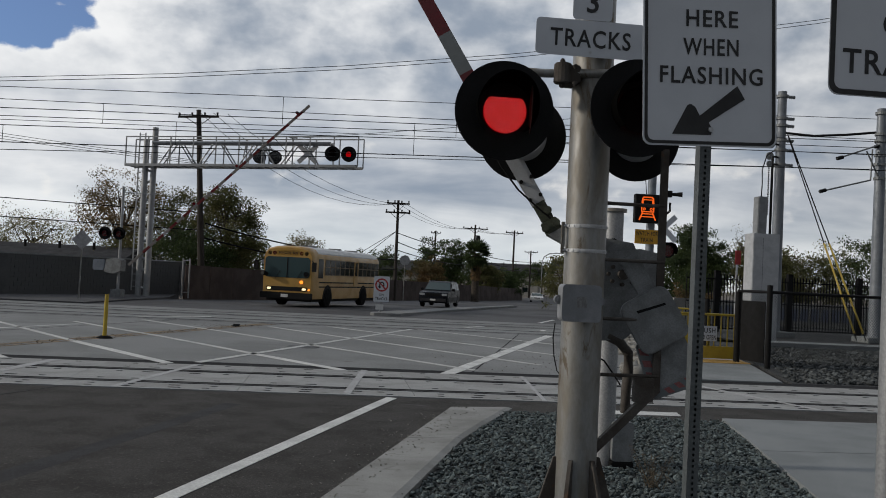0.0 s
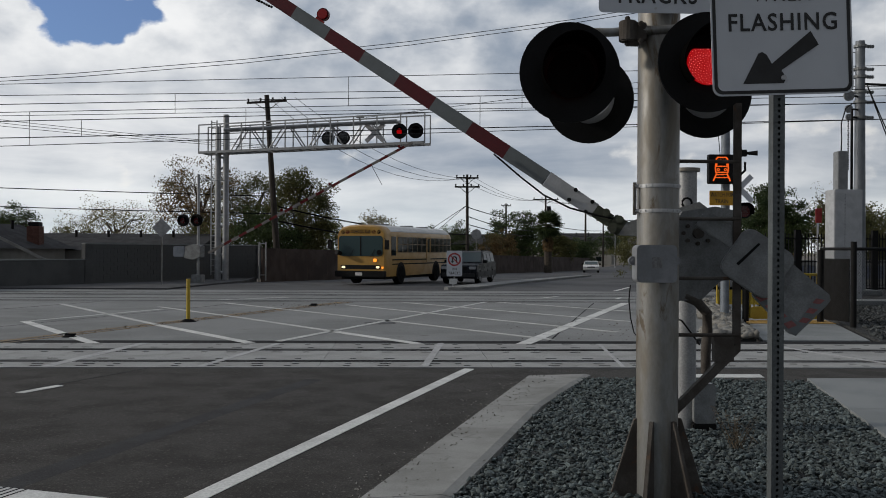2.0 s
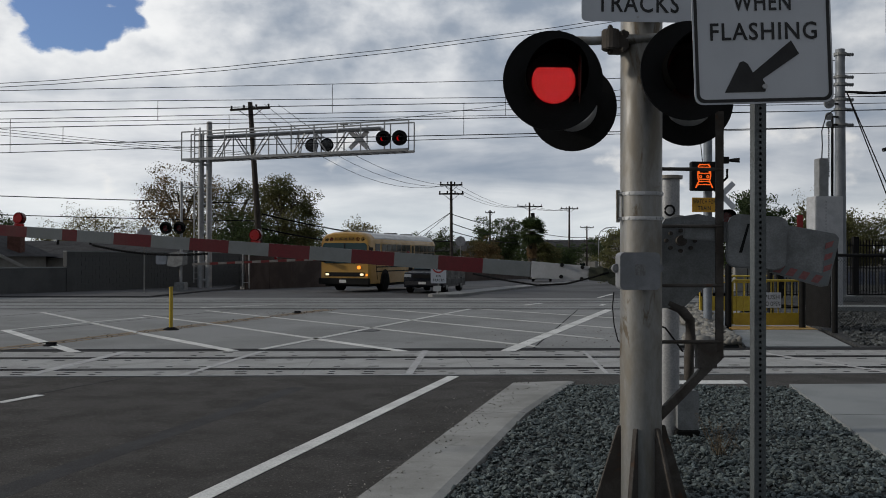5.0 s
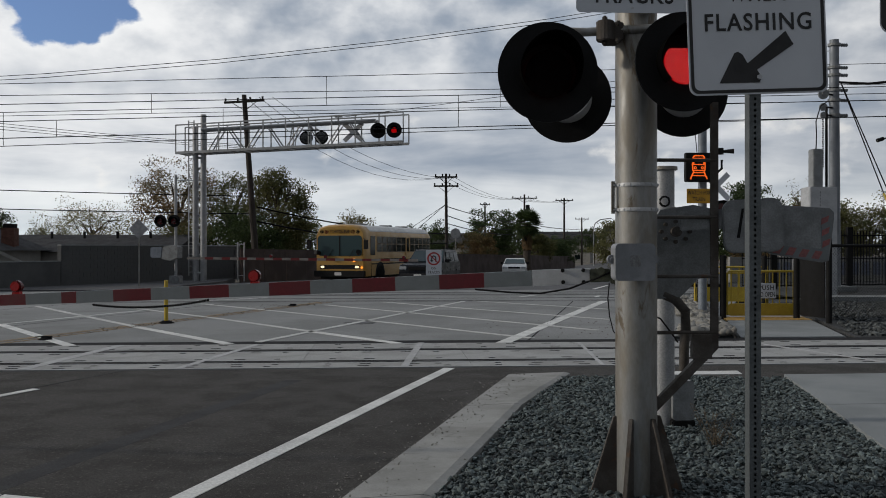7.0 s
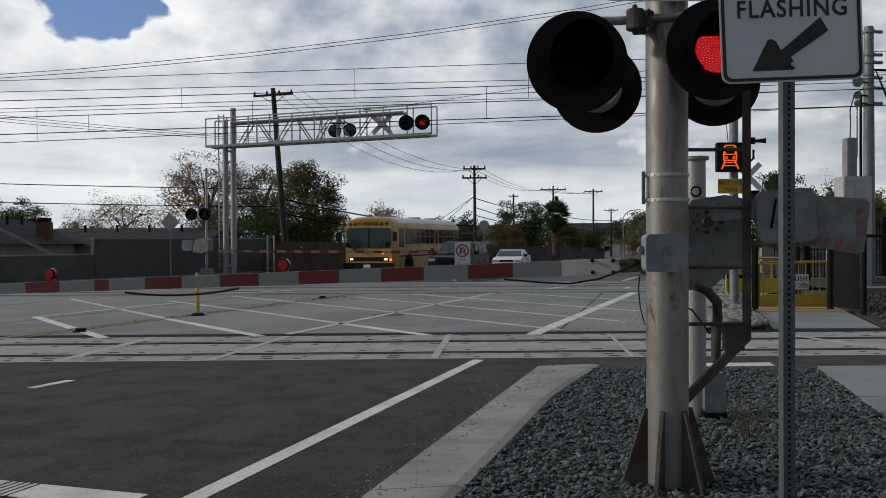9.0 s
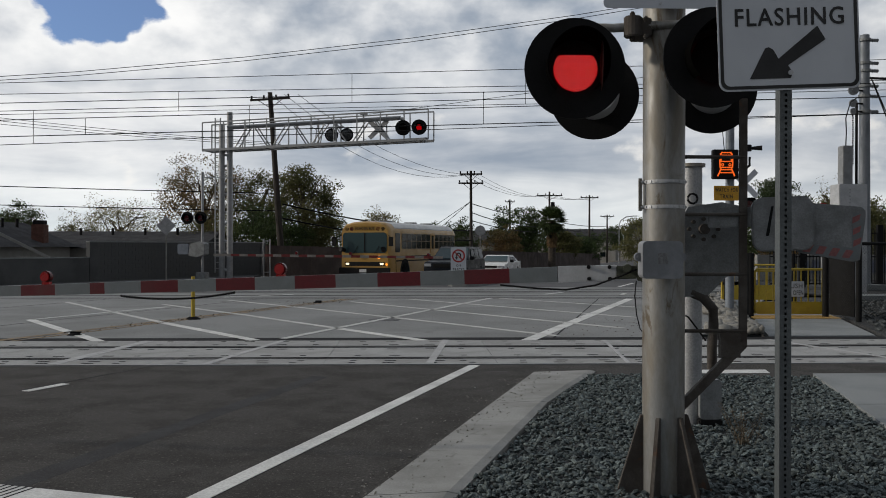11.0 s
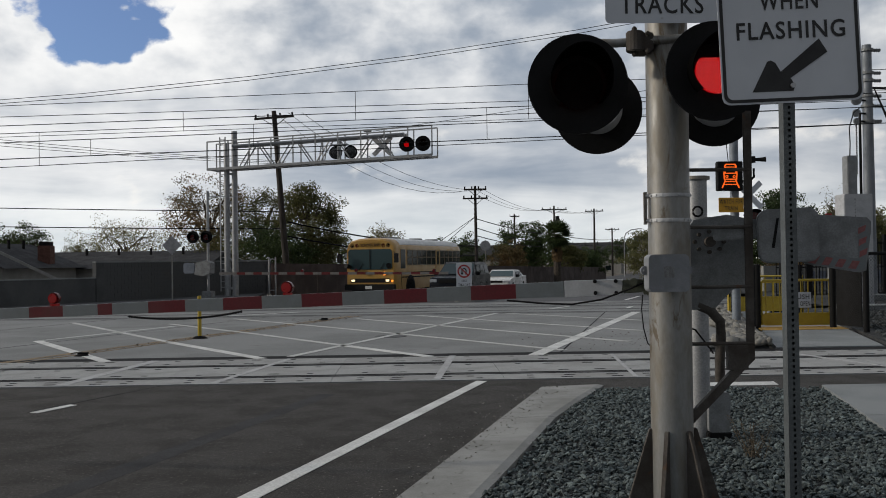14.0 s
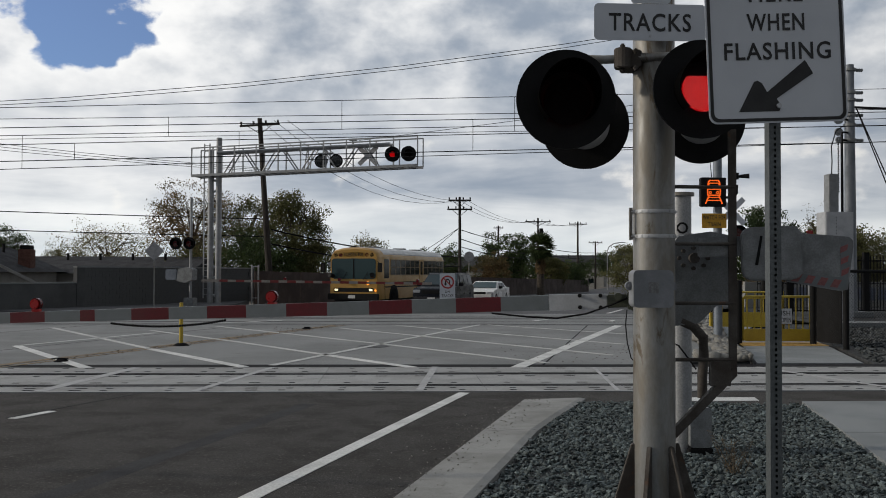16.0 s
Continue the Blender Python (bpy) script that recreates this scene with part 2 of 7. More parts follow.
FRAME_GREY = surface("dull window frame", (0.20, 0.14, 0.075), (0.15, 0.11, 0.06), 0.6)
SUV_PAINT = surface("dark blue car paint", (0.008, 0.010, 0.016), (0.006, 0.008, 0.012), 0.35, 0.0, 2, 60, 0.0, gloss=0.16)
SUV_TRIM = surface("grey car cladding", (0.035, 0.035, 0.04), None, 0.6, 0, 2, 60, 0.0, gloss=0.25)
CAR_WHITE = surface("white car paint", (0.72, 0.72, 0.72), (0.66, 0.66, 0.66), 0.3, 0, 2, 60, 0.0)
GLASS_DARK = glass("tinted window glass", (0.008, 0.013, 0.014), 0.08, 0.06)
GLASS_SCREEN = glass("green tinted windscreen", (0.030, 0.055, 0.060), 0.08, 0.35)
WOOD = surface("weathered pole wood", (0.045, 0.036, 0.03), (0.03, 0.025, 0.021), 0.9, 0, 3, 30, 0.4, stretch=(4, 4, 0.3))
BLOCK = surface("grey block masonry", (0.095, 0.098, 0.10), (0.075, 0.077, 0.08), 0.9, 0, 0.8, 30, 0.3, ((0.09, 0.09, 0.085), 0.7, 0.02))
BROWN_WALL = surface("brown fence boards", (0.060, 0.040, 0.034), (0.042, 0.030, 0.027), 0.9, 0, 0.8, 25, 0.3)
BRICK = surface("red brick", (0.13, 0.055, 0.04), (0.09, 0.04, 0.03), 0.9, 0, 6, 30, 0.3)
ROOF = surface("asphalt shingles", (0.06, 0.06, 0.064), (0.045, 0.045, 0.048), 0.95, 0, 1.5, 18, 0.5, gloss=0.1)
STUCCO = surface("pale stucco", (0.30, 0.295, 0.28), (0.24, 0.235, 0.22), 0.9, 0, 1.0, 30, 0.2)
BARK = surface("bark", (0.07, 0.055, 0.042), (0.045, 0.036, 0.03), 0.95, 0, 5, 30, 0.6)


def leaves_of(name, a, b):
    """Thin leaves that let some light through, each a little different."""
    m = bpy.data.materials.new(name)
    m.use_nodes = True
    n = Nodes(m.node_tree)
    where = n.add("ShaderNodeTexCoord").outputs["Object"]
    lot = n.add("ShaderNodeNewGeometry").outputs["Random Per Island"]
    colour = n.mix(n.span(n.noise(where, 0.5, 3), 0.38, 0.62), (*a, 1), (*b, 1))
    colour = n.mix(n.math("MULTIPLY", lot, 0.7), colour, (*[v * 0.35 for v in b], 1))
    bsdf = n.add("ShaderNodeBsdfPrincipled", {"Base Color": colour, "Roughness": 0.65, "Specular IOR Level": 0.3})
    thin = n.add("ShaderNodeBsdfTranslucent", {"Color": colour})
    both = n.add("ShaderNodeMixShader", {0: 0.45, 1: bsdf.outputs[0], 2: thin.outputs[0]})
    n.tree.links.new(both.outputs[0], n.add("ShaderNodeOutputMaterial").inputs[0])
    return m


LEAF_GREEN = leaves_of("green leaves", (0.085, 0.12, 0.04), (0.05, 0.075, 0.03))
LEAF_OLIVE = leaves_of("olive leaves", (0.17, 0.16, 0.06), (0.10, 0.105, 0.04))
LEAF_BROWN = leaves_of("turning leaves", (0.24, 0.15, 0.07), (0.13, 0.11, 0.05))
LEAF_WARM = leaves_of("warm yellow green leaves", (0.20, 0.19, 0.075), (0.12, 0.125, 0.05))
LEAF_PALE = leaves_of("pale willow leaves", (0.27, 0.24, 0.13), (0.18, 0.17, 0.09))


# ---- mesh tools ----
def box(bm, x0, y0, z0, x1, y1, z1, m=None):
    made = bmesh.ops.create_cube(bm, size=1.0)["verts"]
    t = Matrix.Translation(((x0 + x1) / 2, (y0 + y1) / 2, (z0 + z1) / 2)) @ Matrix.Diagonal((abs(x1 - x0), abs(y1 - y0), abs(z1 - z0), 1))
    bmesh.ops.transform(bm, matrix=(m or Matrix()) @ t, verts=made)
    return made


def rod(bm, a, b, r, r2=None, n=12, caps=True):
    a, b = Vector(a), Vector(b)
    d = b - a
    made = bmesh.ops.create_cone(bm, cap_ends=caps, segments=n, radius1=r, radius2=r if r2 is None else r2, depth=d.length)["verts"]
    bmesh.ops.transform(bm, matrix=Matrix.Translation((a + b) / 2) @ d.to_track_quat("Z", "Y").to_matrix().to_4x4(), verts=made)
    return made


def bar(bm, a, b, w, h, up=(0, 0, 1)):
    """A square bar from a to b, w across and h along up."""
    a, b = Vector(a), Vector(b)
    d = (b - a).normalized()
    side = d.cross(Vector(up))
    side = side.normalized() if side.length > 1e-4 else Vector((1, 0, 0))
    top = side.cross(d)
    m = Matrix((side, d, top)).transposed().to_4x4()
    m.translation = (a + b) / 2
    return box(bm, -w / 2, -(b - a).length / 2, -h / 2, w / 2, (b - a).length / 2, h / 2, m)


def tube(bm, points, r, n=8):
    """A bent pipe through the points, with one ring at each."""
    pts = [Vector(p) for p in points]
    rings = []
    for i, p in enumerate(pts):
        d = (pts[min(i + 1, len(pts) - 1)] - pts[max(i - 1, 0)]).normalized()
        q = d.to_track_quat("Z", "Y")
        rings.append([bm.verts.new(p + q @ Vector((math.cos(2 * math.pi * k / n) * r, math.sin(2 * math.pi * k / n) * r, 0))) for k in range(n)])
    for a, b in zip(rings, rings[1:]):
        for k in range(n):
            bm.faces.new((a[k], a[(k + 1) % n], b[(k + 1) % n], b[k]))
    bm.faces.new(rings[0][::-1])
    bm.faces.new(rings[-1])


def slab(bm, outline, z0, z1):
    """An upright prism over an outline of (x, y)."""
    low = [bm.verts.new((x, y, z0)) for x, y in outline]
    top = [bm.verts.new((x, y, z1)) for x, y in outline]
    bm.faces.new(top)
    bm.faces.new(low[::-1])
    for i in range(len(low)):
        j = (i + 1) % len(low)
        bm.faces.new((low[i], low[j], top[j], top[i]))


def plate(bm, outline, y0, y1):
    """A flat plate: an outline of (x, z), from y0 to y1."""
    front = [bm.verts.new((x, y0, z)) for x, z in outline]
    back = [bm.verts.new((x, y1, z)) for x, z in outline]
    bm.faces.new(front)
    bm.faces.new(back[::-1])
    for i in range(len(front)):
        j = (i + 1) % len(front)
        bm.faces.new((front[j], front[i], back[i], back[j]))


def rounded(x0, z0, x1, z1, r, n=5):
    """The outline of a rectangle with rounded corners."""
    out = []
    for cx, cz, a in ((x1 - r, z0 + r, -90), (x1 - r, z1 - r, 0), (x0 + r, z1 - r, 90), (x0 + r, z0 + r, 180)):
        out += [(cx + r * math.cos(radians(a + 90 * k / n)), cz + r * math.sin(radians(a + 90 * k / n))) for k in range(n + 1)]
    return out


def disc(cx, cz, r, n=32):
    return [(cx + r * math.cos(2 * math.pi * k / n), cz + r * math.sin(2 * math.pi * k / n)) for k in range(n)]


def shell(bm, inner, outer, y0, y1):
    """A flat ring between two outlines with equally many points, from y0 to y1."""
    loops = [[bm.verts.new((x, y, z)) for x, z in line] for line, y in ((outer, y0), (inner, y0), (inner, y1), (outer, y1))]
    n = len(inner)
    for a, b in zip(loops, loops[1:] + loops[:1]):
        for i in range(n):
            bm.faces.new((a[i], a[(i + 1) % n], b[(i + 1) % n], b[i]))


def mesh_of(name, bm, material, bevel=0.0, smooth=False):
    if bevel:
        edges = [e for e in bm.edges if len(e.link_faces) == 2 and e.calc_face_angle(0) > 0.7]
        bmesh.ops.bevel(bm, geom=edges, offset=bevel, segments=2, affect="EDGES", clamp_overlap=True)
    bmesh.ops.recalc_face_normals(bm, faces=bm.faces)
    me = bpy.data.meshes.new(name)
    bm.to_mesh(me)
    bm.free()
    me.materials.append(material)
    if smooth:
        for p in me.polygons:
            p.use_smooth = True
        me.set_sharp_from_angle(angle=radians(38))
    return me


def part(name, bm, material, parent, label="", bevel=0.0, smooth=False):
    ob = new(name, mesh_of(name, bm, material, bevel, smooth))
    ob.parent = parent
    return tagged(ob, label)


def thing(name, m, label, category, group="", kind=""):
    ob = new(name)
    ob.empty_display_size = 0.2
    ob.matrix_basis = m
    return tagged(ob, label, category, group, kind)


def setting(name, bm, material, label="", bevel=0.0, smooth=False, category=""):
    return tagged(new(name, mesh_of(name, bm, material, bevel, smooth)), label, category or name.split("_")[0], "", "structure")


def made(build):
    bm = bmesh.new()
    build(bm)
    return bm


def lettering(name, words, size, parent, x, y, z, material, width=0.0, label=""):
    """Flat letters that face -y, centred on x, with their foot at z; width squeezes them to a known length."""
    cu = bpy.data.curves.new(name, "FONT")
    cu.body, cu.size, cu.align_x, cu.extrude, cu.offset = words, size, "CENTER", 0.0008, size * 0.012
    cu.materials.append(material)
    cu.resolution_u = 3
    cu.space_character = 1.12
    ob = new(name, cu)
    ob.parent = parent
    ob.matrix_basis = pose(x, y, z, 90, 0, 0)
    if width:
        bpy.context.view_layer.update()
        ob.scale = (width / max(ob.dimensions.x, 1e-3), 1, 1)
    return tagged(ob, label)


# ---- ground, road and tracks ----
def strip(bm, a, b, w, z):
    """A painted line from a to b on the ground, w wide."""
    a, b = Vector((*a, 0)), Vector((*b, 0))
    side = (b - a).normalized().cross(Vector((0, 0, 1))) * w / 2
    slab(bm, [(p.x, p.y) for p in (a - side, a + side, b + side, b - side)], z - 0.004, z)


def ground_z(y):
    """The height of the ground, which drops gently beyond the crossing."""
    return -0.0135 * (min(max(y, 42.0), 150.0) - 42.0)


def settle(bm):
    """Lays flat work on the falling ground."""
    for v in bm.verts:
        v.co.z += ground_z(v.co.y)


def build_ground():
    bm = bmesh.new()
    ys = (-1500, 42, 150, 2500)
    top = [[bm.verts.new((x, y, ground_z(y) - 0.08)) for x in (-1500, 1500)] for y in ys]
    low = [[bm.verts.new((x, y, -3.0)) for x in (-1500, 1500)] for y in ys]
    for k in range(3):
        bm.faces.new((top[k][0], top[k][1], top[k + 1][1], top[k + 1][0]))
        bm.faces.new((low[k][0], low[k + 1][0], low[k + 1][1], low[k][1]))
        for e in (0, 1):
            bm.faces.new((low[k][e], low[k + 1][e], top[k + 1][e], top[k][e]))
    for k in (0, 3):
        bm.faces.new((low[k][0], low[k][1], top[k][1], top[k][0]))
    setting("ground", bm, DIRT, "dry bare earth round the crossing")
    bm = bmesh.new()
    slab(bm, [(-60, -40), (-15.5, -40), (-2.0, 0.3), (1.5, 10.7), (60, 10.7), (60, 12.6), (-60, 12.6)], -0.3, 0.0)
    setting("road", bm, ASPHALT, "fresh dark asphalt road before the tracks")
    bm = bmesh.new()
    slab(bm, [(-60, 15.85), (60, 15.85), (60, 16.42), (-60, 16.42)], -0.3, -0.002)
    setting("road_strip", bm, ASPHALT_DARK, "black asphalt seam beside the crossing panels", category="road")
    bm = bmesh.new()
    slab(bm, [(-60, 16.42), (5.2, 16.42), (6.3, 17.3), (11.2, 28.45), (-60, 28.45)], -0.3, 0.0)
    for y0, y1 in ((29.15, 30.35), (30.6, 32.35), (33.15, 34.35), (34.6, 36.4)):
        slab(bm, [(-60, y0), (14.0, y0), (14.0, y1), (-60, y1)], -0.3, 0.0)
    slab(bm, [(-60, 28.6), (12.0, 28.6), (12.0, 28.9), (-60, 28.9)], -0.3, 0.0)
    slab(bm, [(-60, 32.6), (13.0, 32.6), (13.0, 32.9), (-60, 32.9)], -0.3, 0.0)
    setting("road_slab", bm, CONCRETE, "pale grey concrete paving between the tracks", category="road")
    bm = bmesh.new()
    slab(bm, [(-60, 28.45), (40, 28.45), (40, 36.4), (-60, 36.4)], -0.3, -0.03)
    setting("road_seam", bm, ASPHALT_DARK, "dark flangeway seams in the paving", category="road")
    for y in (28.97, 30.42, 32.97, 34.42):
        bm = bmesh.new()
        slab(bm, [(-80, y), (80, y), (80, y + 0.07), (-80, y + 0.07)], -0.2, 0.003)
        setting("rail", bm, RAIL, "embedded steel light rail track rail")
    bm = bmesh.new()
    left = [(-9.5, 36.4), (-9.0, 42), (-8, 46), (2, 68), (17, 110), (40, 178), (130, 425), (300, 905)]
    right = [(14.0, 36.4), (15.8, 42), (17.5, 46), (24, 66), (37, 105), (60, 170), (150, 420), (320, 900)]
    edges = [[[bm.verts.new((x, y, ground_z(y) - d)) for x, y in side] for d in (0.0, 0.3)] for side in (left, right)]
    for k in range(len(left) - 1):
        (la, lb), (ra, rb) = edges
        bm.faces.new((la[k], ra[k], ra[k + 1], la[k + 1]))
        bm.faces.new((lb[k], lb[k + 1], rb[k + 1], rb[k]))
        bm.faces.new((la[k], la[k + 1], lb[k + 1], lb[k]))
        bm.faces.new((ra[k], rb[k], rb[k + 1], ra[k + 1]))
    setting("road_far", bm, ASPHALT_FAR, "worn grey asphalt street beyond the tracks", category="road")
    bm = bmesh.new()
    slab(bm, [(-60, 36.4), (-9.5, 36.4), (-8.0, 46), (-8.5, 52), (-60, 52)], -0.3, 0.06)
    setting("pavement", bm, ASPHALT_FAR, "worn asphalt apron before the block wall", 0.01)
    # expansion joints and dark repair marks
    bm = bmesh.new()
    for a, b, w in (((2.6, 16.4), (5.9, 28.4), 0.03), ((-14, 16.4), (-9.3, 28.4), 0.02), ((4.3, 16.4), (6.9, 19.5), 0.04), ((-9.5, 16.4), (-4.7, 28.4), 0.02)):
        strip(bm, a, b, w, 0.003)
    setting("road_joint", bm, ASPHALT_DARK, "dark joint between paving slabs", category="road")


def build_lines():
    bm = bmesh.new()
    strip(bm, (-3.43, 0.1), (0.88, 12.55), 0.15, 0.005)
    for k in range(-2, 1):
        strip(bm, (-4.36 + 0.34 * 3.6 * k, 10.45 + 3.4 * k), (-4.12 + 0.34 * 3.6 * k, 11.0 + 3.4 * k), 0.12, 0.005)
    strip(bm, (-4.4, 6.78), (-1.8, 5.84), 0.30, 0.005)
    setting("road_line", bm, PAINT, "white painted lane line on the dark asphalt", category="marking")
    bm = bmesh.new()
    for k in range(5):
        strip(bm, (-2.90 + 0.055 * k, 6.04 - 0.02 * k), (-2.78 + 0.055 * k, 6.36 - 0.02 * k), 0.016, 0.007)
    setting("tyre_mark", bm, ASPHALT_DARK, "dark tyre tread marks on the white line", category="marking")
    bm = bmesh.new()
    strip(bm, (-2.95, 5.5), (-2.72, 6.45), 0.24, 0.001)
    strip(bm, (-2.72, 6.45), (-2.18, 8.2), 0.25, 0.001)
    strip(bm, (-2.18, 8.2), (-1.15, 11.55), 0.22, 0.001)
    strip(bm, (-4.45, 10.5), (-3.55, 12.58), 0.03, 0.003)
    setting("road_seam", bm, ASPHALT_SEAM, "tarred seam in the dark asphalt", category="road")
    bm = bmesh.new()
    strip(bm, (2.05, 15.86), (6.9, 28.4), 0.25, 0.005)
    for a, b in (((-2.72, 15.99), (-5.30, 19.66)), ((-5.38, 15.88), (-8.45, 20.51)), ((0.22, 15.90), (-1.40, 18.17))):
        strip(bm, a, b, 0.2, 0.005)
    setting("road_line", bm, PAINT, "white hatched keep clear line", category="marking")
    bm = bmesh.new()
    for a, b in (((-5.30, 19.66), (-10.09, 26.95)), ((-1.40, 18.17), (-3.84, 21.67)), ((-3.84, 21.67), (-6.93, 25.75)), ((2.70, 16.65), (0.69, 19.50)), ((0.69, 19.50), (-2.37, 23.67)), ((-2.37, 23.67), (-5.53, 27.75)), ((4.29, 18.19), (-1.78, 26.96)), ((5.22, 20.93), (-0.10, 28.28)), ((6.10, 24.45), (2.76, 28.71)), ((-8.45, 20.51), (-6.55, 24.79)), ((-2.27, 16.25), (2.53, 28.73))):
        strip(bm, a, b, 0.15, 0.007)
    setting("road_line", bm, PAINT_FAINT, "worn white hatched keep clear line", category="marking")
    bm = bmesh.new()
    for a, b, w in (((0.26, 12.71), (0.61, 15.88), 0.11), ((-4.95, 12.7), (-4.5, 15.8), 0.17), ((-2.85, 12.68), (-2.2, 15.8), 0.11), ((3.06, 12.68), (3.38, 15.79), 0.06), ((7.2, 12.7), (6.3, 15.8), 0.1)):
        strip(bm, a, b, w, 0.016)
    setting("panel_line", bm, PAINT_GHOST, "worn white line across the crossing panels", category="marking")
    bm = bmesh.new()
    strip(bm, (-7.2, 15.9), (-2.0, 28.4), 0.20, 0.005)
    strip(bm, (-6.9, 15.9), (-1.7, 28.4), 0.10, 0.005)
    setting("median_line", bm, PAINT_YELLOW, "faded yellow median line on the concrete", category="marking")
    bm = bmesh.new()
    for a, b in (((4.6, 31.0), (5.4, 32.3)), ((1.6, 37.5), (2.6, 39.5)), ((7.2, 30.8), (7.5, 31.6)), ((8.5, 36.8), (10.0, 40.5)), ((-6.0, 29.3), (-4.0, 31.0)), ((12.3, 48), (13.6, 51.5)), ((16, 58), (17.3, 61.5))):
        strip(bm, a, b, 0.14, 0.008)
    settle(bm)
    setting("lane_dash", bm, PAINT, "white dash on the far road", category="marking")


def build_track():
    """The near track: concrete panels in three rows, rails in their flangeways."""
    bm = bmesh.new()
    slab(bm, [(-60, 12.6), (60, 12.6), (60, 15.85), (-60, 15.85)], -0.4, -0.045)
    bed = setting("track_bed", bm, RUBBER, "dark gaps between concrete crossing panels", category="track")
    for y in (13.29, 14.83):
        bm = bmesh.new()
        slab(bm, [(-60, y), (60, y), (60, y + 0.06), (-60, y + 0.06)], -0.2, 0.013)
        setting("rail", bm, RAIL, "worn steel rail in a concrete crossing")
    for y0, y1 in ((13.195, 13.29), (13.35, 13.465), (14.665, 14.83), (14.89, 14.985)):
        bm = bmesh.new()
        slab(bm, [(-60, y0), (60, y0), (60, y1), (-60, y1)], -0.2, 0.011)
        setting("flangeway", bm, RUBBER, "black rubber flangeway beside the rail", category="track")
    rows = ((12.63, 13.19), (13.47, 14.66), (14.99, 15.82))
    meshes = []
    for y0, y1 in rows:
        bm = bmesh.new()
        box(bm, -1.2198, y0, -0.06, 1.215, y1, 0.012)
        meshes.append(mesh_of("crossing_panel", bm, PANEL, 0.002))
    bm = bmesh.new()
    for y in (12.645, 13.175, 14.645):
        strip(bm, (-60, y), (60, y), 0.03, 0.0145)
    part("edge_angle", bm, EDGE_STEEL, bed, "bright steel edges of the panels")
    slots = bmesh.new()
    for k in range(-14, 20):
        for me, (y0, y1) in zip(meshes, rows):
            ob = new("crossing_panel", me)
            ob.parent = bed
            ob.location = (k * 2.44, 0, 0)
            for s in (-0.78, -0.30, 0.34, 0.80):
                for y in (y0 + 0.17, y1 - 0.17):
                    w = 0.09 if (s * 10) % 2 < 1 else 0.16
                    x = k * 2.44 + s + random.uniform(-0.07, 0.07)
                    box(slots, x - w / 2, y - 0.022, 0.009, x + w / 2, y + 0.022, 0.0155)
    ob = part("lifting_slot", slots, RUBBER, bed, "dark lifting slots cast into the panels")
    tagged(ob, kind="stuff")


def rocks(rng, spots, size, flat=0.7):
    """Many rough little stones as one mesh; spots: places of (x, y, z)."""
    ico = bmesh.new()
    bmesh.ops.create_icosphere(ico, subdivisions=1, radius=1.0)
    v0 = np.array([v.co[:] for v in ico.verts])
    f0 = np.array([[v.index for v in f.verts] for f in ico.faces])
    ico.free()
    verts, faces = [], []
    for k, p in enumerate(spots):
        s = size * rng.uniform(0.55, 1.35)
        v = v0 * (1 + rng.uniform(-0.42, 0.42, (len(v0), 1))) * np.array([rng.uniform(0.9, 1.8), rng.uniform(0.65, 1.15), flat * rng.uniform(0.7, 1.1)]) * s
        a, b = rng.uniform(0, 6.28), rng.uniform(-0.7, 0.7)
        ca, sa, cb, sb = math.cos(a), math.sin(a), math.cos(b), math.sin(b)
        turn = np.array([[ca, -sa, 0], [sa, ca, 0], [0, 0, 1]]) @ np.array([[cb, 0, sb], [0, 1, 0], [-sb, 0, cb]])
        verts.append(v @ turn.T + p)
        faces.append(f0 + k * len(v0))
    me = bpy.data.meshes.new("stones")
    me.from_pydata(np.concatenate(verts).tolist(), [], np.concatenate(faces).tolist())
    return me


def inside(x, y, outline):
    hit = False
    for (x0, y0), (x1, y1) in zip(outline, outline[1:] + outline[:1]):
        if (y0 > y) != (y1 > y) and x < (x1 - x0) * (y - y0) / (y1 - y0) + x0:
            hit = not hit
    return hit


GRAVEL = [(-3.9, -8), (0.2, -8), (2.18, 0.0), (3.90, 6.86), (4.88, 10.8), (4.84, 10.93), (2.27, 11.15), (2.19, 11.05), (1.50, 9.36), (0.275, 5.65), (-1.53, 0.0)]


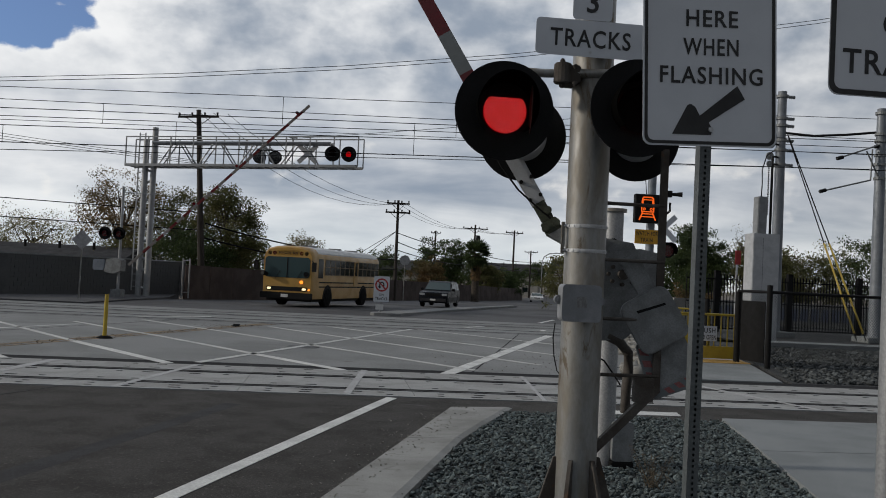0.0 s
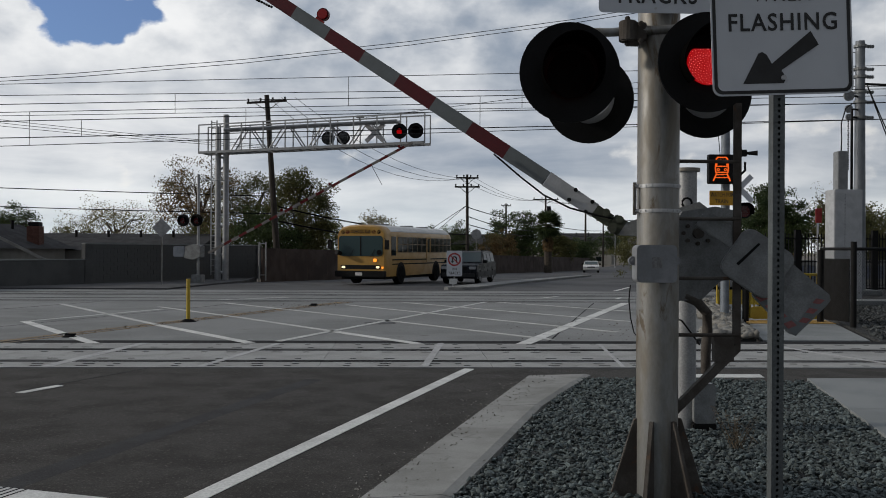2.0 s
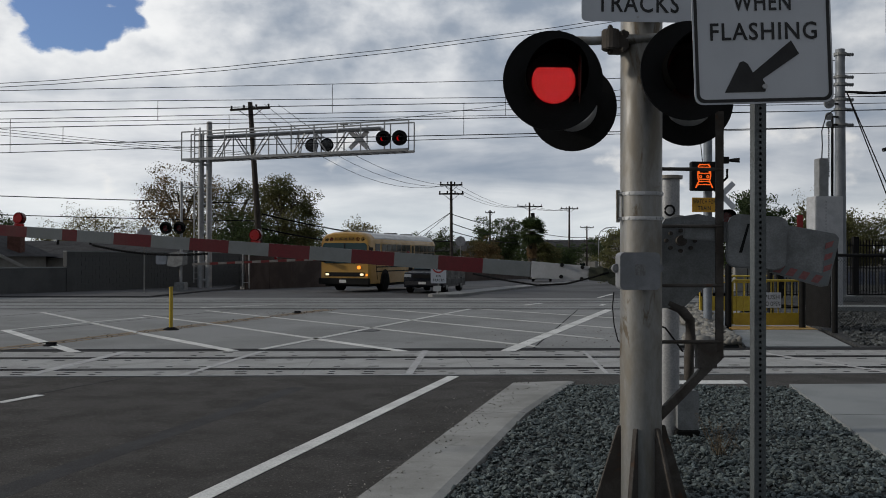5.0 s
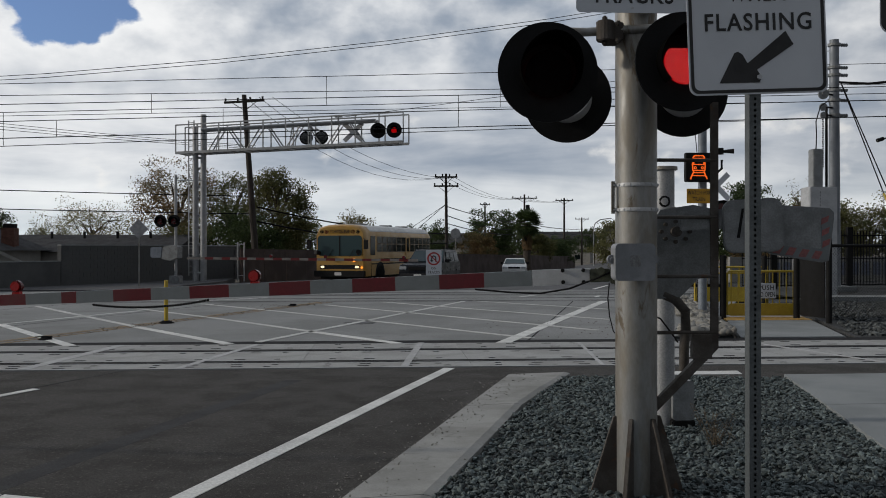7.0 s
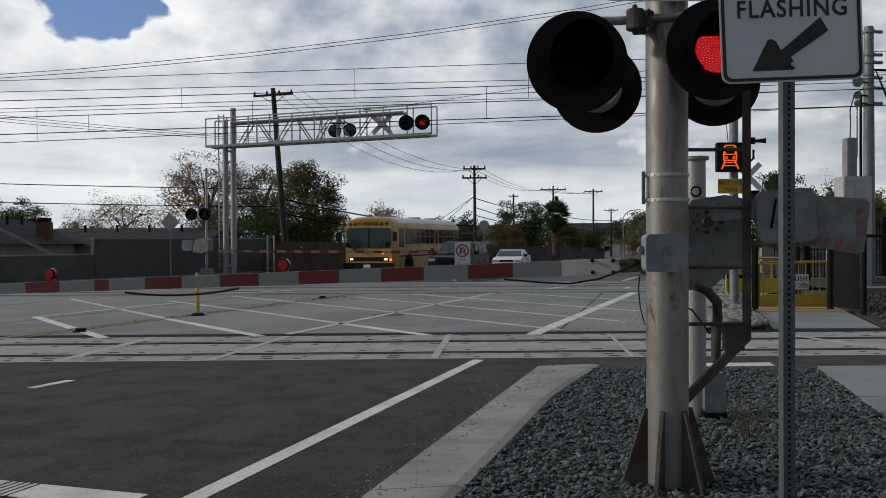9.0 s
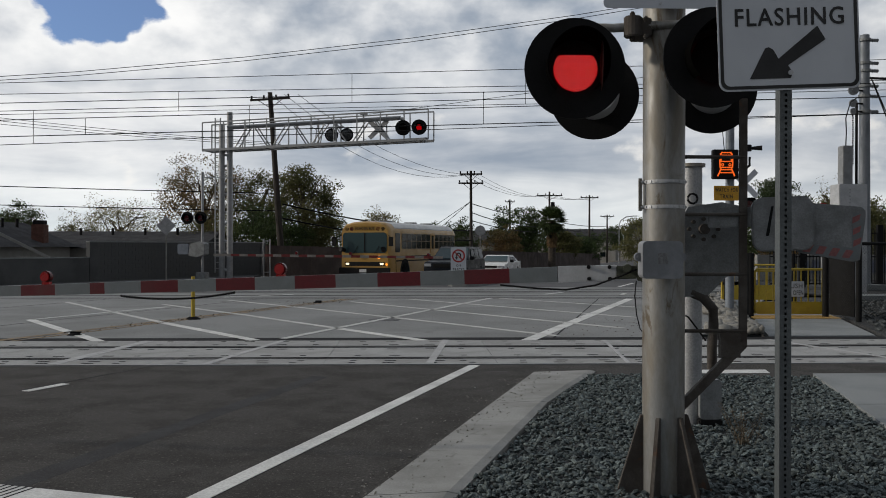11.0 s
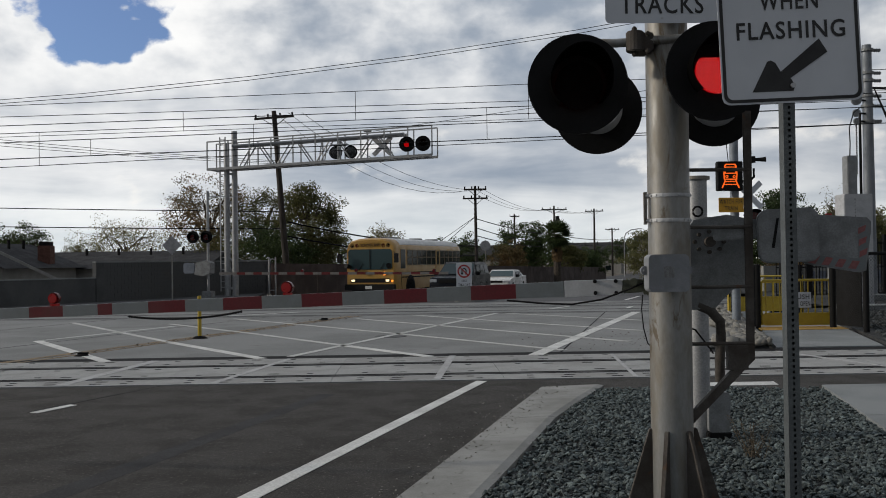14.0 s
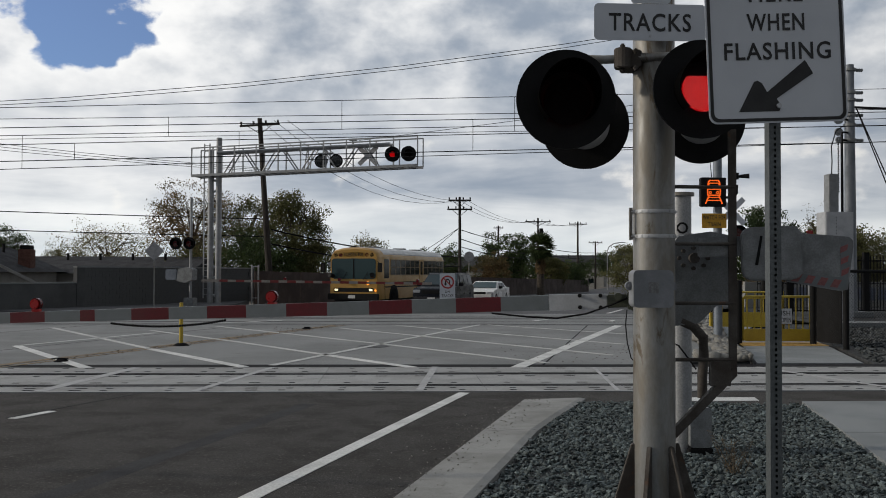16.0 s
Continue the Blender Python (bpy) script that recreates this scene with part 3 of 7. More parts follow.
def build_beds():
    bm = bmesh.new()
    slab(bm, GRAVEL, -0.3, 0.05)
    setting("gravel_base", bm, STONE_BED, "dark stone bed under the gravel", category="ground")
    rng = np.random.default_rng(4)
    spots = []
    while len(spots) < 27000:
        y = 1.9 + 9.6 * rng.random() ** 1.15
        x = rng.uniform(-1.2, 5.0)
        if inside(x, y, GRAVEL):
            spots.append((x, y, 0.052 + rng.uniform(0.0, 0.035) + 0.02 * noise.noise((x * 0.9, y * 0.9, 0))))
    while len(spots) < 30000:
        x, y = rng.uniform(-3.6, 2.6), rng.uniform(-5.0, 1.9)
        if inside(x, y, GRAVEL):
            spots.append((x, y, 0.055 + rng.uniform(0.0, 0.02)))
    me = rocks(rng, spots, 0.0178)
    me.materials.append(STONE)
    tagged(new("gravel", me), "crushed grey green rock round the signal mast", "gravel", kind="stuff")
    spots = []
    while len(spots) < 500:
        y = rng.uniform(4.0, 11.4)
        x = -2.17 + 0.3265 * y + rng.normal(0.02, 0.24)
        spots.append((x, y, 0.098 if -2.14 + 0.3265 * y < x < -1.53 + 0.32 * y else 0.006))
    me = rocks(rng, spots, 0.007)
    me.materials.append(COBBLE)
    tagged(new("loose_grit", me), "loose pebbles strewn along the curb", "gravel", kind="stuff")
    # curb with its joints
    curb = thing("curb", Matrix(), "worn pale concrete curb beside the asphalt", "curb", kind="structure")
    road_edge = lambda y: -2.20 + 0.3265 * y
    bed_edge = lambda y: -1.53 + 0.32 * y + (0.115 * (y - 9.3) if y > 9.3 else 0.0)
    cuts = [-6.0, -2.5, 1.5, 5.72, 9.05, 11.3]
    for a, b in zip(cuts, cuts[1:]):
        bm = bmesh.new()
        ys = [a + 0.006, (a + b) / 2, b - 0.006]
        rings = [[bm.verts.new(p) for p in ((road_edge(y), y, -0.3), (road_edge(y), y, 0.045), (road_edge(y) + 0.05, y, 0.085), (bed_edge(y) - 0.07, y, 0.105), (bed_edge(y), y, 0.09), (bed_edge(y), y, -0.3))] for y in ys]
        for p, q in zip(rings, rings[1:]):
            for k in range(6):
                bm.faces.new((p[k], p[(k + 1) % 6], q[(k + 1) % 6], q[k]))
        bm.faces.new(rings[0])
        bm.faces.new(rings[-1][::-1])
        part("curb_stone", bm, CURB, curb, "", 0.008)
    # near sidewalk in slabs
    walk_near = thing("sidewalk", Matrix(), "pale concrete sidewalk leading to the tracks", "sidewalk", kind="structure")
    ys = [-6.0, -2.5, 0.8, 4.0, 6.5, 8.8, 10.96]
    for y0, y1 in zip(ys, ys[1:]):
        left = lambda y: 2.18 + 0.25 * y
        bm = bmesh.new()
        slab(bm, [(left(y0 + 0.008), y0 + 0.008), (left(y0) + 2.5, y0 + 0.008), (left(y1) + 2.5, y1 - 0.008), (left(y1 - 0.008), y1 - 0.008)], -0.3, 0.10)
        part("paving_slab", bm, WALK, walk_near, "", 0.008)
    bm = bmesh.new()
    slab(bm, [(3.62, 11.68), (4.68, 11.68), (4.74, 12.0), (3.7, 12.0)], -0.2, 0.006)
    setting("stop_pad", bm, PAINT, "short white band on the asphalt behind the gravel", category="marking")
    # far sidewalk, cobble bed, ballast
    bm = bmesh.new()
    slab(bm, [(6.55, 16.42), (8.55, 16.42), (9.95, 21.0), (10.8, 24.0), (9.3, 28.4), (8.0, 21.0)], -0.3, 0.02)
    setting("sidewalk_far", bm, WALK, "concrete path to the yellow pedestrian gate", category="sidewalk")
    bm = bmesh.new()
    slab(bm, [(7.75, 20.25), (9.75, 20.25), (9.95, 21.2), (8.0, 21.2)], 0.0, 0.03)
    for i in range(14):
        for j in range(6):
            rod(bm, (7.95 + 0.13 * i + 0.03 * j, 20.35 + 0.13 * j, 0.03), (7.95 + 0.13 * i + 0.03 * j, 20.35 + 0.13 * j, 0.036), 0.03, 0.02, 6)
    setting("tactile_paving", bm, TACTILE, "yellow orange studded warning strip at the gate", category="paving")
    bed = [(5.3, 16.5), (6.45, 16.5), (7.6, 21.0), (11.5, 33), (9.6, 33), (6.4, 18.0)]
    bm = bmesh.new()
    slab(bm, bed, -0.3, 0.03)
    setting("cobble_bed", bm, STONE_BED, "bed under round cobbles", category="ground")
    spots = []
    while len(spots) < 1500:
        y, x = rng.uniform(16.5, 28), rng.uniform(5.2, 10.5)
        if inside(x, y, bed):
            spots.append((x, y, 0.07 + rng.uniform(0, 0.06)))
    me = rocks(rng, spots, 0.10, 0.75)
    me.materials.append(COBBLE)
    for p in me.polygons:
        p.use_smooth = True
    tagged(new("cobbles", me), "rounded tan river cobbles beside the road", "cobbles", kind="stuff")
    bm = bmesh.new()
    slab(bm, [(8.75, 16.42), (60, 16.42), (60, 60), (17, 60), (10.2, 21.0)], -0.3, 0.0)
    setting("ballast_bed", bm, BALLAST, "dark crushed ballast beside the tracks", category="ground")
    spots = []
    while len(spots) < 6000:
        y = 16.6 + 13 * rng.random() ** 1.4
        x = rng.uniform(9.0, 22)
        if x > 8.75 + (y - 16.4) * 0.4:
            spots.append((x, y, 0.01 + rng.uniform(0, 0.03)))
    me = rocks(rng, spots, 0.045)
    me.materials.append(STONE_DARK)
    tagged(new("ballast", me), "loose dark track ballast stones", "gravel", kind="stuff")


build_ground()
build_lines()
build_track()
build_beds()


# ---- the near crossing signal ----
MAST = Vector((1.64, 5.85, 0.0))
PIVOT = Vector((2.03, 6.05, 1.868))
ARM_TURN = -12.6


def build_mast():
    t = thing("signal_mast", Matrix.Translation(MAST), "weathered galvanized steel signal mast on gravel", "signal mast")
    bm = bmesh.new()
    rod(bm, (-0.004, 0, 0.05), (-0.004, 0, 4.2), 0.1345, n=40, caps=True)
    part("pole", bm, GALV, t, smooth=True)
    for a in (0, 60, 120, 180, 240, 300):
        bm = bmesh.new()
        m = pose(0, 0, 0.06, 0, 0, a)
        plate(bm, [(0.125, 0.0), (0.30, 0.0), (0.30, 0.03), (0.155, 0.50), (0.125, 0.50)], -0.014, 0.014)
        bmesh.ops.transform(bm, matrix=m, verts=bm.verts)
        part("base_gusset", bm, RUSTY, t, "rust streaked base gusset", 0.003)
    bm = bmesh.new()
    rod(bm, (0, 0, 0.0), (0, 0, 0.058), 0.34, n=32)
    part("base_plate", bm, RUSTY, t)
    for z in (1.905, 2.065):
        bm = bmesh.new()
        rod(bm, (-0.004, 0, z - 0.012), (-0.004, 0, z + 0.012), 0.139, n=40)
        for k in range(9):
            a = radians(-160 + k * 17)
            box(bm, -0.012, -0.003, -0.007, 0.012, 0.003, 0.007, Matrix.Translation((0.141 * math.cos(a) - 0.004, 0.141 * math.sin(a), z)) @ pose(0, 0, 0, 0, 0, math.degrees(a) + 90))
        rod(bm, (-0.165, -0.03, z), (-0.12, -0.03, z), 0.012, n=8)
        part("band_clamp", bm, ALU, t, "bright steel band clamp", smooth=True)
    bm = bmesh.new()
    bar(bm, (-0.165, -0.03, 1.88), (-0.165, -0.03, 2.09), 0.02, 0.02)
    part("clamp_bracket", bm, GALV, t)
    bm = bmesh.new()
    plate(bm, rounded(-0.205, 1.45, 0.05, 1.685, 0.03), -0.25, -0.13)
    box_ob = part("junction_box", bm, BOX_GREY, t, "grey aluminium junction box", 0.006)
    for x in (-0.215, 0.06):
        bm = bmesh.new()
        rod(bm, (x, -0.2, 1.585), (x, -0.17, 1.585), 0.028, n=14)
        rod(bm, (x, -0.21, 1.585), (x, -0.19, 1.585), 0.013, n=8)
        part("lug", bm, BOX_GREY, box_ob)
    bm = bmesh.new()
    plate(bm, rounded(-0.11, 1.54, -0.045, 1.61, 0.006), -0.2515, -0.249)
    part("sticker_mark", bm, STICKER, box_ob, "weathered sticker ghost")
    # flasher crossarm with its clamp
    bm = bmesh.new()
    tube(bm, [(-0.62, -0.08, 3.02), (-0.5, -0.1, 3.04), (-0.35, -0.08, 3.045), (0.1, -0.15, 3.06), (0.5, -0.02, 3.1), (0.62, 0, 3.1)], 0.028, 10)
    part("crossarm", bm, GALV, t, smooth=True)
    bm = bmesh.new()
    rod(bm, (-0.235, -0.11, 2.98), (-0.235, -0.11, 3.11), 0.058, n=16)
    box(bm, -0.22, -0.14, 2.985, -0.12, 0.05, 3.10)
    rod(bm, (-0.24, -0.12, 2.95), (-0.24, -0.12, 3.14), 0.018, n=8)
    rod(bm, (-0.17, -0.16, 2.97), (-0.17, -0.2, 2.97), 0.018, n=8)
    rod(bm, (-0.17, -0.16, 3.08), (-0.17, -0.2, 3.08), 0.018, n=8)
    part("crossarm_clamp", bm, RUSTY, t, "weathered brown clamp", 0.01)
    return t


def build_flasher(name, at, turn, lit, label, group):
    """A round lamp head: black background disc, hood and lens; add_vane later adds a made-up flap for the flashing."""
    t = thing(name, at @ pose(0, 0, 0, 0, 0, turn), label, "signal lamp", group)
    bm = bmesh.new()
    plate(bm, disc(0, 0, 0.305, 48), 0.0, 0.02)
    part("background", bm, BLACK, t)
    bm = bmesh.new()
    n = 28
    arc = [radians(-48 + (276) * k / n) for k in range(n + 1)]
    for r0, r1 in ((0.176, 0.17),):
        rows = []
        for r, y, cut in ((0.176, 0.0, 0), (0.186, -0.30, 1), (0.181, -0.30, 1), (0.170, 0.0, 0)):
            rows.append([bm.verts.new((r * math.cos(a), y * (0.55 + 0.45 * max(0.0, math.sin(a))) if cut else y, r * math.sin(a))) for a in arc])
        for a, b in zip(rows, rows[1:]):
            for k in range(n):
                bm.faces.new((a[k], a[k + 1], b[k + 1], b[k]))
    part("hood", bm, HOOD_INSIDE, t, smooth=True)
    bm = bmesh.new()
    rod(bm, (0, 0.02, 0), (0, 0.16, 0), 0.17, 0.14, 32)
    part("housing", bm, BLACK if lit else ALU, t, smooth=True)
    bm = bmesh.new()
    plate(bm, [(x, min(z, 0.075)) for x, z in disc(0, -0.01, 0.132, 40)], -0.022, -0.004)
    lens = part("lens", bm, LED_RED if lit else RED_DIM, t, "red diode lens")
    if lit:
        bm = bmesh.new()
        for i in range(190):
            r, a = 0.130 * math.sqrt((i + 0.4) / 190), i * 2.39996
            x, z, w = r * math.cos(a), r * math.sin(a) - 0.01, 0.0011 + 0.0012 * ((i * 37) % 11) / 10
            if z < 0.072:
                box(bm, x - w, -0.0245, z - w, x + w, -0.021, z + w)
        tagged(part("diode", bm, LED_SPOT, lens, "bright red diodes"), kind="stuff")
    return t


def build_gate_arm():
    """The near arm, turning about the mechanism's shaft; it points along -x of its own space."""
    t = thing("boom_barrier", Matrix.Translation(PIVOT) @ pose(0, 0, 0, 0, 58, ARM_TURN), "red and pale striped crossing gate arm", "gate arm")
    z = -0.372
    stripe, x, h = 0.321, -1.057, 0.052
    for k in range(26):
        bm = bmesh.new()
        x1 = x - (stripe - 0.0022 * k) * (1.03 if k == 0 else (0.41 if k == 11 else 1.0))
        h1 = h - 0.0008
        a = [(x, z - h), (x1, z - h1), (x1, z + h1), (x, z + h)]
        plate(bm, a, -0.03, 0.03)
        red = k % 2 == 1
        part("arm_stripe", bm, ARM_RED if red else ARM_GREY, t, "red reflective stripe" if red else "pale reflective stripe")
        x, h = x1, h1
    bm = bmesh.new()
    plate(bm, [(-0.65, z - 0.05), (-1.05, z - 0.056), (-1.05, z + 0.056), (-0.65, z + 0.05)], -0.034, 0.034)
    part("arm_adapter", bm, ALU, t, "bare aluminium arm adapter", 0.004)
    for bx, bz in ((-0.70, -0.04), (-0.70, 0.04), (-0.84, -0.035), (-0.84, 0.045)):
        bm = bmesh.new()
        rod(bm, (bx, -0.055, z + bz), (bx, -0.03, z + bz), 0.014, n=8)
        part("bolt", bm, BLACK, t, "dark adapter bolt")
    bm = bmesh.new()
    box(bm, -0.66, -0.04, z - 0.045, -0.52, 0.04, z + 0.045)
    box(bm, -0.52, -0.05, z - 0.06, -0.42, 0.05, z + 0.06)
    for bx, bz in ((-0.48, 0.04), (-0.48, -0.04), (-0.58, 0.03)):
        rod(bm, (bx, -0.09, z + bz), (bx, 0.06, z + bz), 0.028, n=12)
    part("breakaway_hinge", bm, surface("olive painted casting", (0.09, 0.10, 0.07), (0.06, 0.065, 0.05), 0.6, 0.3, 9, 80, 0.2), t, "olive green breakaway hinge", 0.006)
    bm = bmesh.new()
    plate(bm, [(-0.43, z - 0.05), (-0.43, z + 0.05), (-0.25, -0.10), (-0.20, -0.14), (-0.22, -0.30)], -0.08, 0.16)
    plate(bm, [(-0.43, z - 0.05), (-0.43, z + 0.05), (-0.10, 0.08), (0.05, 0.07), (0.02, -0.14)], 0.16, 0.20)
    part("arm_support", bm, CAST, t, "grey arm support plates", 0.006)
    bm = bmesh.new()
    plate(bm, rounded(0.22, -0.26, 0.60, 0.09, 0.07), -0.19, -0.13)
    bar(bm, (-0.05, -0.12, -0.03), (0.4, -0.12, -0.03), 0.03, 0.13)
    cw = part("counterweight", bm, CAST, t, "grey counterweight plate", 0.008)
    bm = bmesh.new()
    plate(bm, [(0.30, -0.16), (0.34, 0.03), (0.355, 0.03), (0.32, -0.16)], -0.193, -0.188)
    part("slot", bm, BLACK, cw)
    bm = bmesh.new()
    plate(bm, [(0.46, 0.055), (0.62, 0.04), (0.90, 0.005), (0.925, -0.02), (0.925, -0.06), (0.88, -0.335), (0.84, -0.345), (0.52, -0.275), (0.45, -0.15)], -0.125, -0.06)
    cw2 = part("counterweight", bm, CAST, t, "scuffed grey counterweight with striped edge", 0.008)
    bm = bmesh.new()
    plate(bm, [(0.50, -0.268), (0.80, -0.33), (0.868, -0.33), (0.91, -0.12), (0.896, -0.035), (0.85, -0.03), (0.835, -0.255), (0.53, -0.215)], -0.1275, -0.1245)
    part("warning_panel", bm, ARM_GREY, cw2)
    for k in range(7):
        bm = bmesh.new()
        if k < 4:
            x0, z0 = 0.53 + 0.08 * k, -0.268 - 0.0155 * k
            plate(bm, [(x0, z0), (x0 + 0.045, z0 - 0.008), (x0 + 0.075, z0 + 0.040), (x0 + 0.03, z0 + 0.048)], -0.1295, -0.126)
        else:
            z0 = -0.25 + 0.075 * (k - 4)
            plate(bm, [(0.842, z0), (0.885, z0 + 0.02), (0.895, z0 + 0.06), (0.846, z0 + 0.04)], -0.1295, -0.126)
        part("warning_stripe", bm, surface("faded red sheeting", (0.30, 0.10, 0.10), (0.24, 0.10, 0.10), 0.6), cw2, "faded red warning stripe")
    # lamps on the arm
    for lx in (-3.075, -4.98):
        bm = bmesh.new()
        rod(bm, (lx, -0.024, z + 0.10), (lx, 0.024, z + 0.10), 0.046, n=20)
        lamp = part("arm_lamp", bm, RED_DIM, t, "red lamp on the arm", 0.008, True)
        bm = bmesh.new()
        box(bm, lx - 0.03, -0.02, z + 0.038, lx + 0.03, 0.02, z + 0.06)
        rod(bm, (lx, -0.032, z + 0.10), (lx, 0.032, z + 0.10), 0.036, n=20)
        part("lamp_face", bm, surface("dim red lamp glow", (0.12, 0.005, 0.006), None, 0.3, emit=((1.0, 0.02, 0.02), 0.05)), lamp)
    # cable along the arm and the corrugated lead
    bm = bmesh.new()
    pts = [(-0.52, -0.07, z + 0.02), (-0.62, -0.08, z - 0.02), (-0.8, -0.08, z - 0.08), (-1.0, -0.08, z - 0.105), (-1.2, -0.075, z - 0.09), (-1.45, -0.06, z - 0.06)]
    tube(bm, pts, 0.007, 6)
    part("cable", bm, BLACK, t, "black cable slung from the adapter")
    bm = bmesh.new()
    pts = [(-3.42 - 0.92 * k / 44, -0.045, z - 0.06 - 0.035 * (1 - (k / 22 - 1) ** 2)) for k in range(45)]
    tube(bm, pts, 0.0045, 5)
    for a, b in zip(pts, pts[1:]):
        rod(bm, a, tuple(Vector(a).lerp(Vector(b), 0.55)), 0.009, n=8)
    part("corrugated_cable", bm, BLACK, t, "black corrugated cable under the arm")
    return t


def build_mechanism():
    t = thing("gate_mechanism", Matrix.Translation((2.06, 6.2, 0)), "grey cast gate mechanism beside the mast", "gate mechanism")
    bm = bmesh.new()
    plate(bm, [(-0.22, 1.30), (-0.02, 1.32), (0.10, 1.44), (0.24, 1.47), (0.24, 1.87), (-0.18, 1.87), (-0.22, 1.78)], -0.03, 0.30)
    part("housing", bm, CAST, t, "", 0.012)
    bm = bmesh.new()
    plate(bm, [(-0.2, 1.875), (0.24, 1.875), (0.24, 1.92), (0.06, 1.955), (-0.17, 1.92)], -0.05, 0.3)
    lid = part("lid", bm, CAST, t, "", 0.01)
    bm = bmesh.new()
    tube(bm, [(-0.1 + 0.035 * math.cos(a * 0.7), 0.08, 1.985 + 0.035 * math.sin(a * 0.7)) for a in range(10)], 0.008, 6)
    part("lifting_eye", bm, BLACK, lid)
    bm = bmesh.new()
    rod(bm, (-0.06, -0.07, 1.77), (-0.06, -0.02, 1.77), 0.036, n=16)
    for a in range(8):
        x, z = -0.06 + 0.1 * math.cos(a * 0.785), 1.77 + 0.07 * math.sin(a * 0.785)
        rod(bm, (x, -0.05, z), (x, -0.02, z), 0.014, n=8)
    tagged(part("shaft_bolts", bm, RUSTY, t, "rusty shaft cover bolts", smooth=True), kind="stuff")
    bm = bmesh.new()
    tube(bm, [(-0.14, 0.0, 1.34), (-0.05, 0.0, 1.30), (0.02, 0.0, 1.22), (0.03, 0.02, 1.1), (0.025, 0.04, 0.95), (0.03, 0.05, 0.80)], 0.035, 12)
    part("cable_conduit", bm, RUSTY, t, "bent brown conduit", smooth=True)
    post = thing("conduit_post", Matrix.Translation((2.51, 8.05, 0)), "silver conduit post with a cable box on gravel", "post")
    bm = bmesh.new()
    rod(bm, (0, 0, 0.05), (0, 0, 2.36), 0.088, n=24)
    part("tube", bm, GALV_NEW, post, smooth=True)
    bm = bmesh.new()
    rod(bm, (0, 0, 2.36), (0, 0, 2.39), 0.115, n=24)
    part("cap", bm, GALV, post, smooth=True)
    bm = bmesh.new()
    plate(bm, rounded(0.03, 0.13, 0.22, 0.48, 0.03), -0.15, 0.05)
    part("cable_box", bm, CAST, post, "grey cable box", 0.008)
    bm = bmesh.new()
    box(bm, 0.02, -0.16, 0.05, 0.23, 0.06, 0.13)
    part("box_foot", bm, BLACK, post, "dark foot of the box", 0.01)
    # guard rail: flat steel standing off the mast
    guard = thing("maintenance_guard", Matrix.Translation((MAST.x, MAST.y, 0)), "flat steel guard bar bolted to the mast", "guard")
    bm = bmesh.new()
    bar(bm, (0.525, 0.02, 1.00), (0.525, 0.02, 2.62), 0.055, 0.014, (0, 1, 0))
    bar(bm, (0.53, 0.02, 1.02), (0.10, 0.0, 0.60), 0.055, 0.05, (0, 1, 0))
    part("guard_bar", bm, RUSTY, guard, "", 0.003)
    for z in (1.10, 1.47, 1.86, 2.235):
        bm = bmesh.new()
        rod(bm, (0.10, 0.02, z), (0.54, 0.02, z), 0.012, n=8)
        part("strut", bm, RUSTY, guard)
    bm = bmesh.new()
    box(bm, 0.37, -0.01, 0.93, 0.50, 0.04, 1.09)
    part("bracket_plate", bm, RUSTY, guard)
    bm = bmesh.new()
    tube(bm, [(1.50, 6.02, 1.42), (1.488, 6.01, 1.32), (1.497, 6.0, 1.2), (1.52, 5.99, 1.1), (1.56, 6.0, 1.06)], 0.004, 6)
    tagged(new("loose_cable", mesh_of("loose_cable", bm, BLACK)), "thin black cable hanging behind the mast", "cable")
    bm = bmesh.new()
    tube(bm, [(1.75, 6.0, 1.22), (1.85, 6.02, 1.18), (1.93, 6.03, 1.08), (1.97, 6.02, 1.02)], 0.006, 6)
    ob = new("loose_cable", mesh_of("loose_cable", bm, BLACK))
    tagged(ob, "thin black cable hanging behind the mast", "cable")


def build_track_sign():
    t = thing("tracks_sign", pose(1.56, 5.66, 3.145, 0, 0, 0), "white sign with the number of tracks", "sign")
    bm = bmesh.new()
    plate(bm, rounded(-0.36, 0, 0.36, 0.235, 0.03), 0, 0.004)
    p = part("panel", bm, SIGN_WHITE, t)
    bm = bmesh.new()
    plate(bm, rounded(-0.125, 0.238, 0.135, 0.60, 0.03), 0, 0.004)
    q = part("panel", bm, SIGN_WHITE, t)
    lettering("lettering", "TRACKS", 0.16, p, -0.0, -0.002, 0.062, SIGN_BLACK, 0.53)
    lettering("lettering", "3", 0.2, q, 0.005, -0.002, 0.29, SIGN_BLACK)
    bm = bmesh.new()
    rod(bm, (-0.0, -0.006, 0.03), (-0.0, 0, 0.03), 0.008, n=8)
    part("bolt", bm, ALU, p)
    bm = bmesh.new()
    box(bm, -0.1, 0.006, 0.1, 0.1, 0.07, 0.14)
    part("bracket", bm, GALV, t)


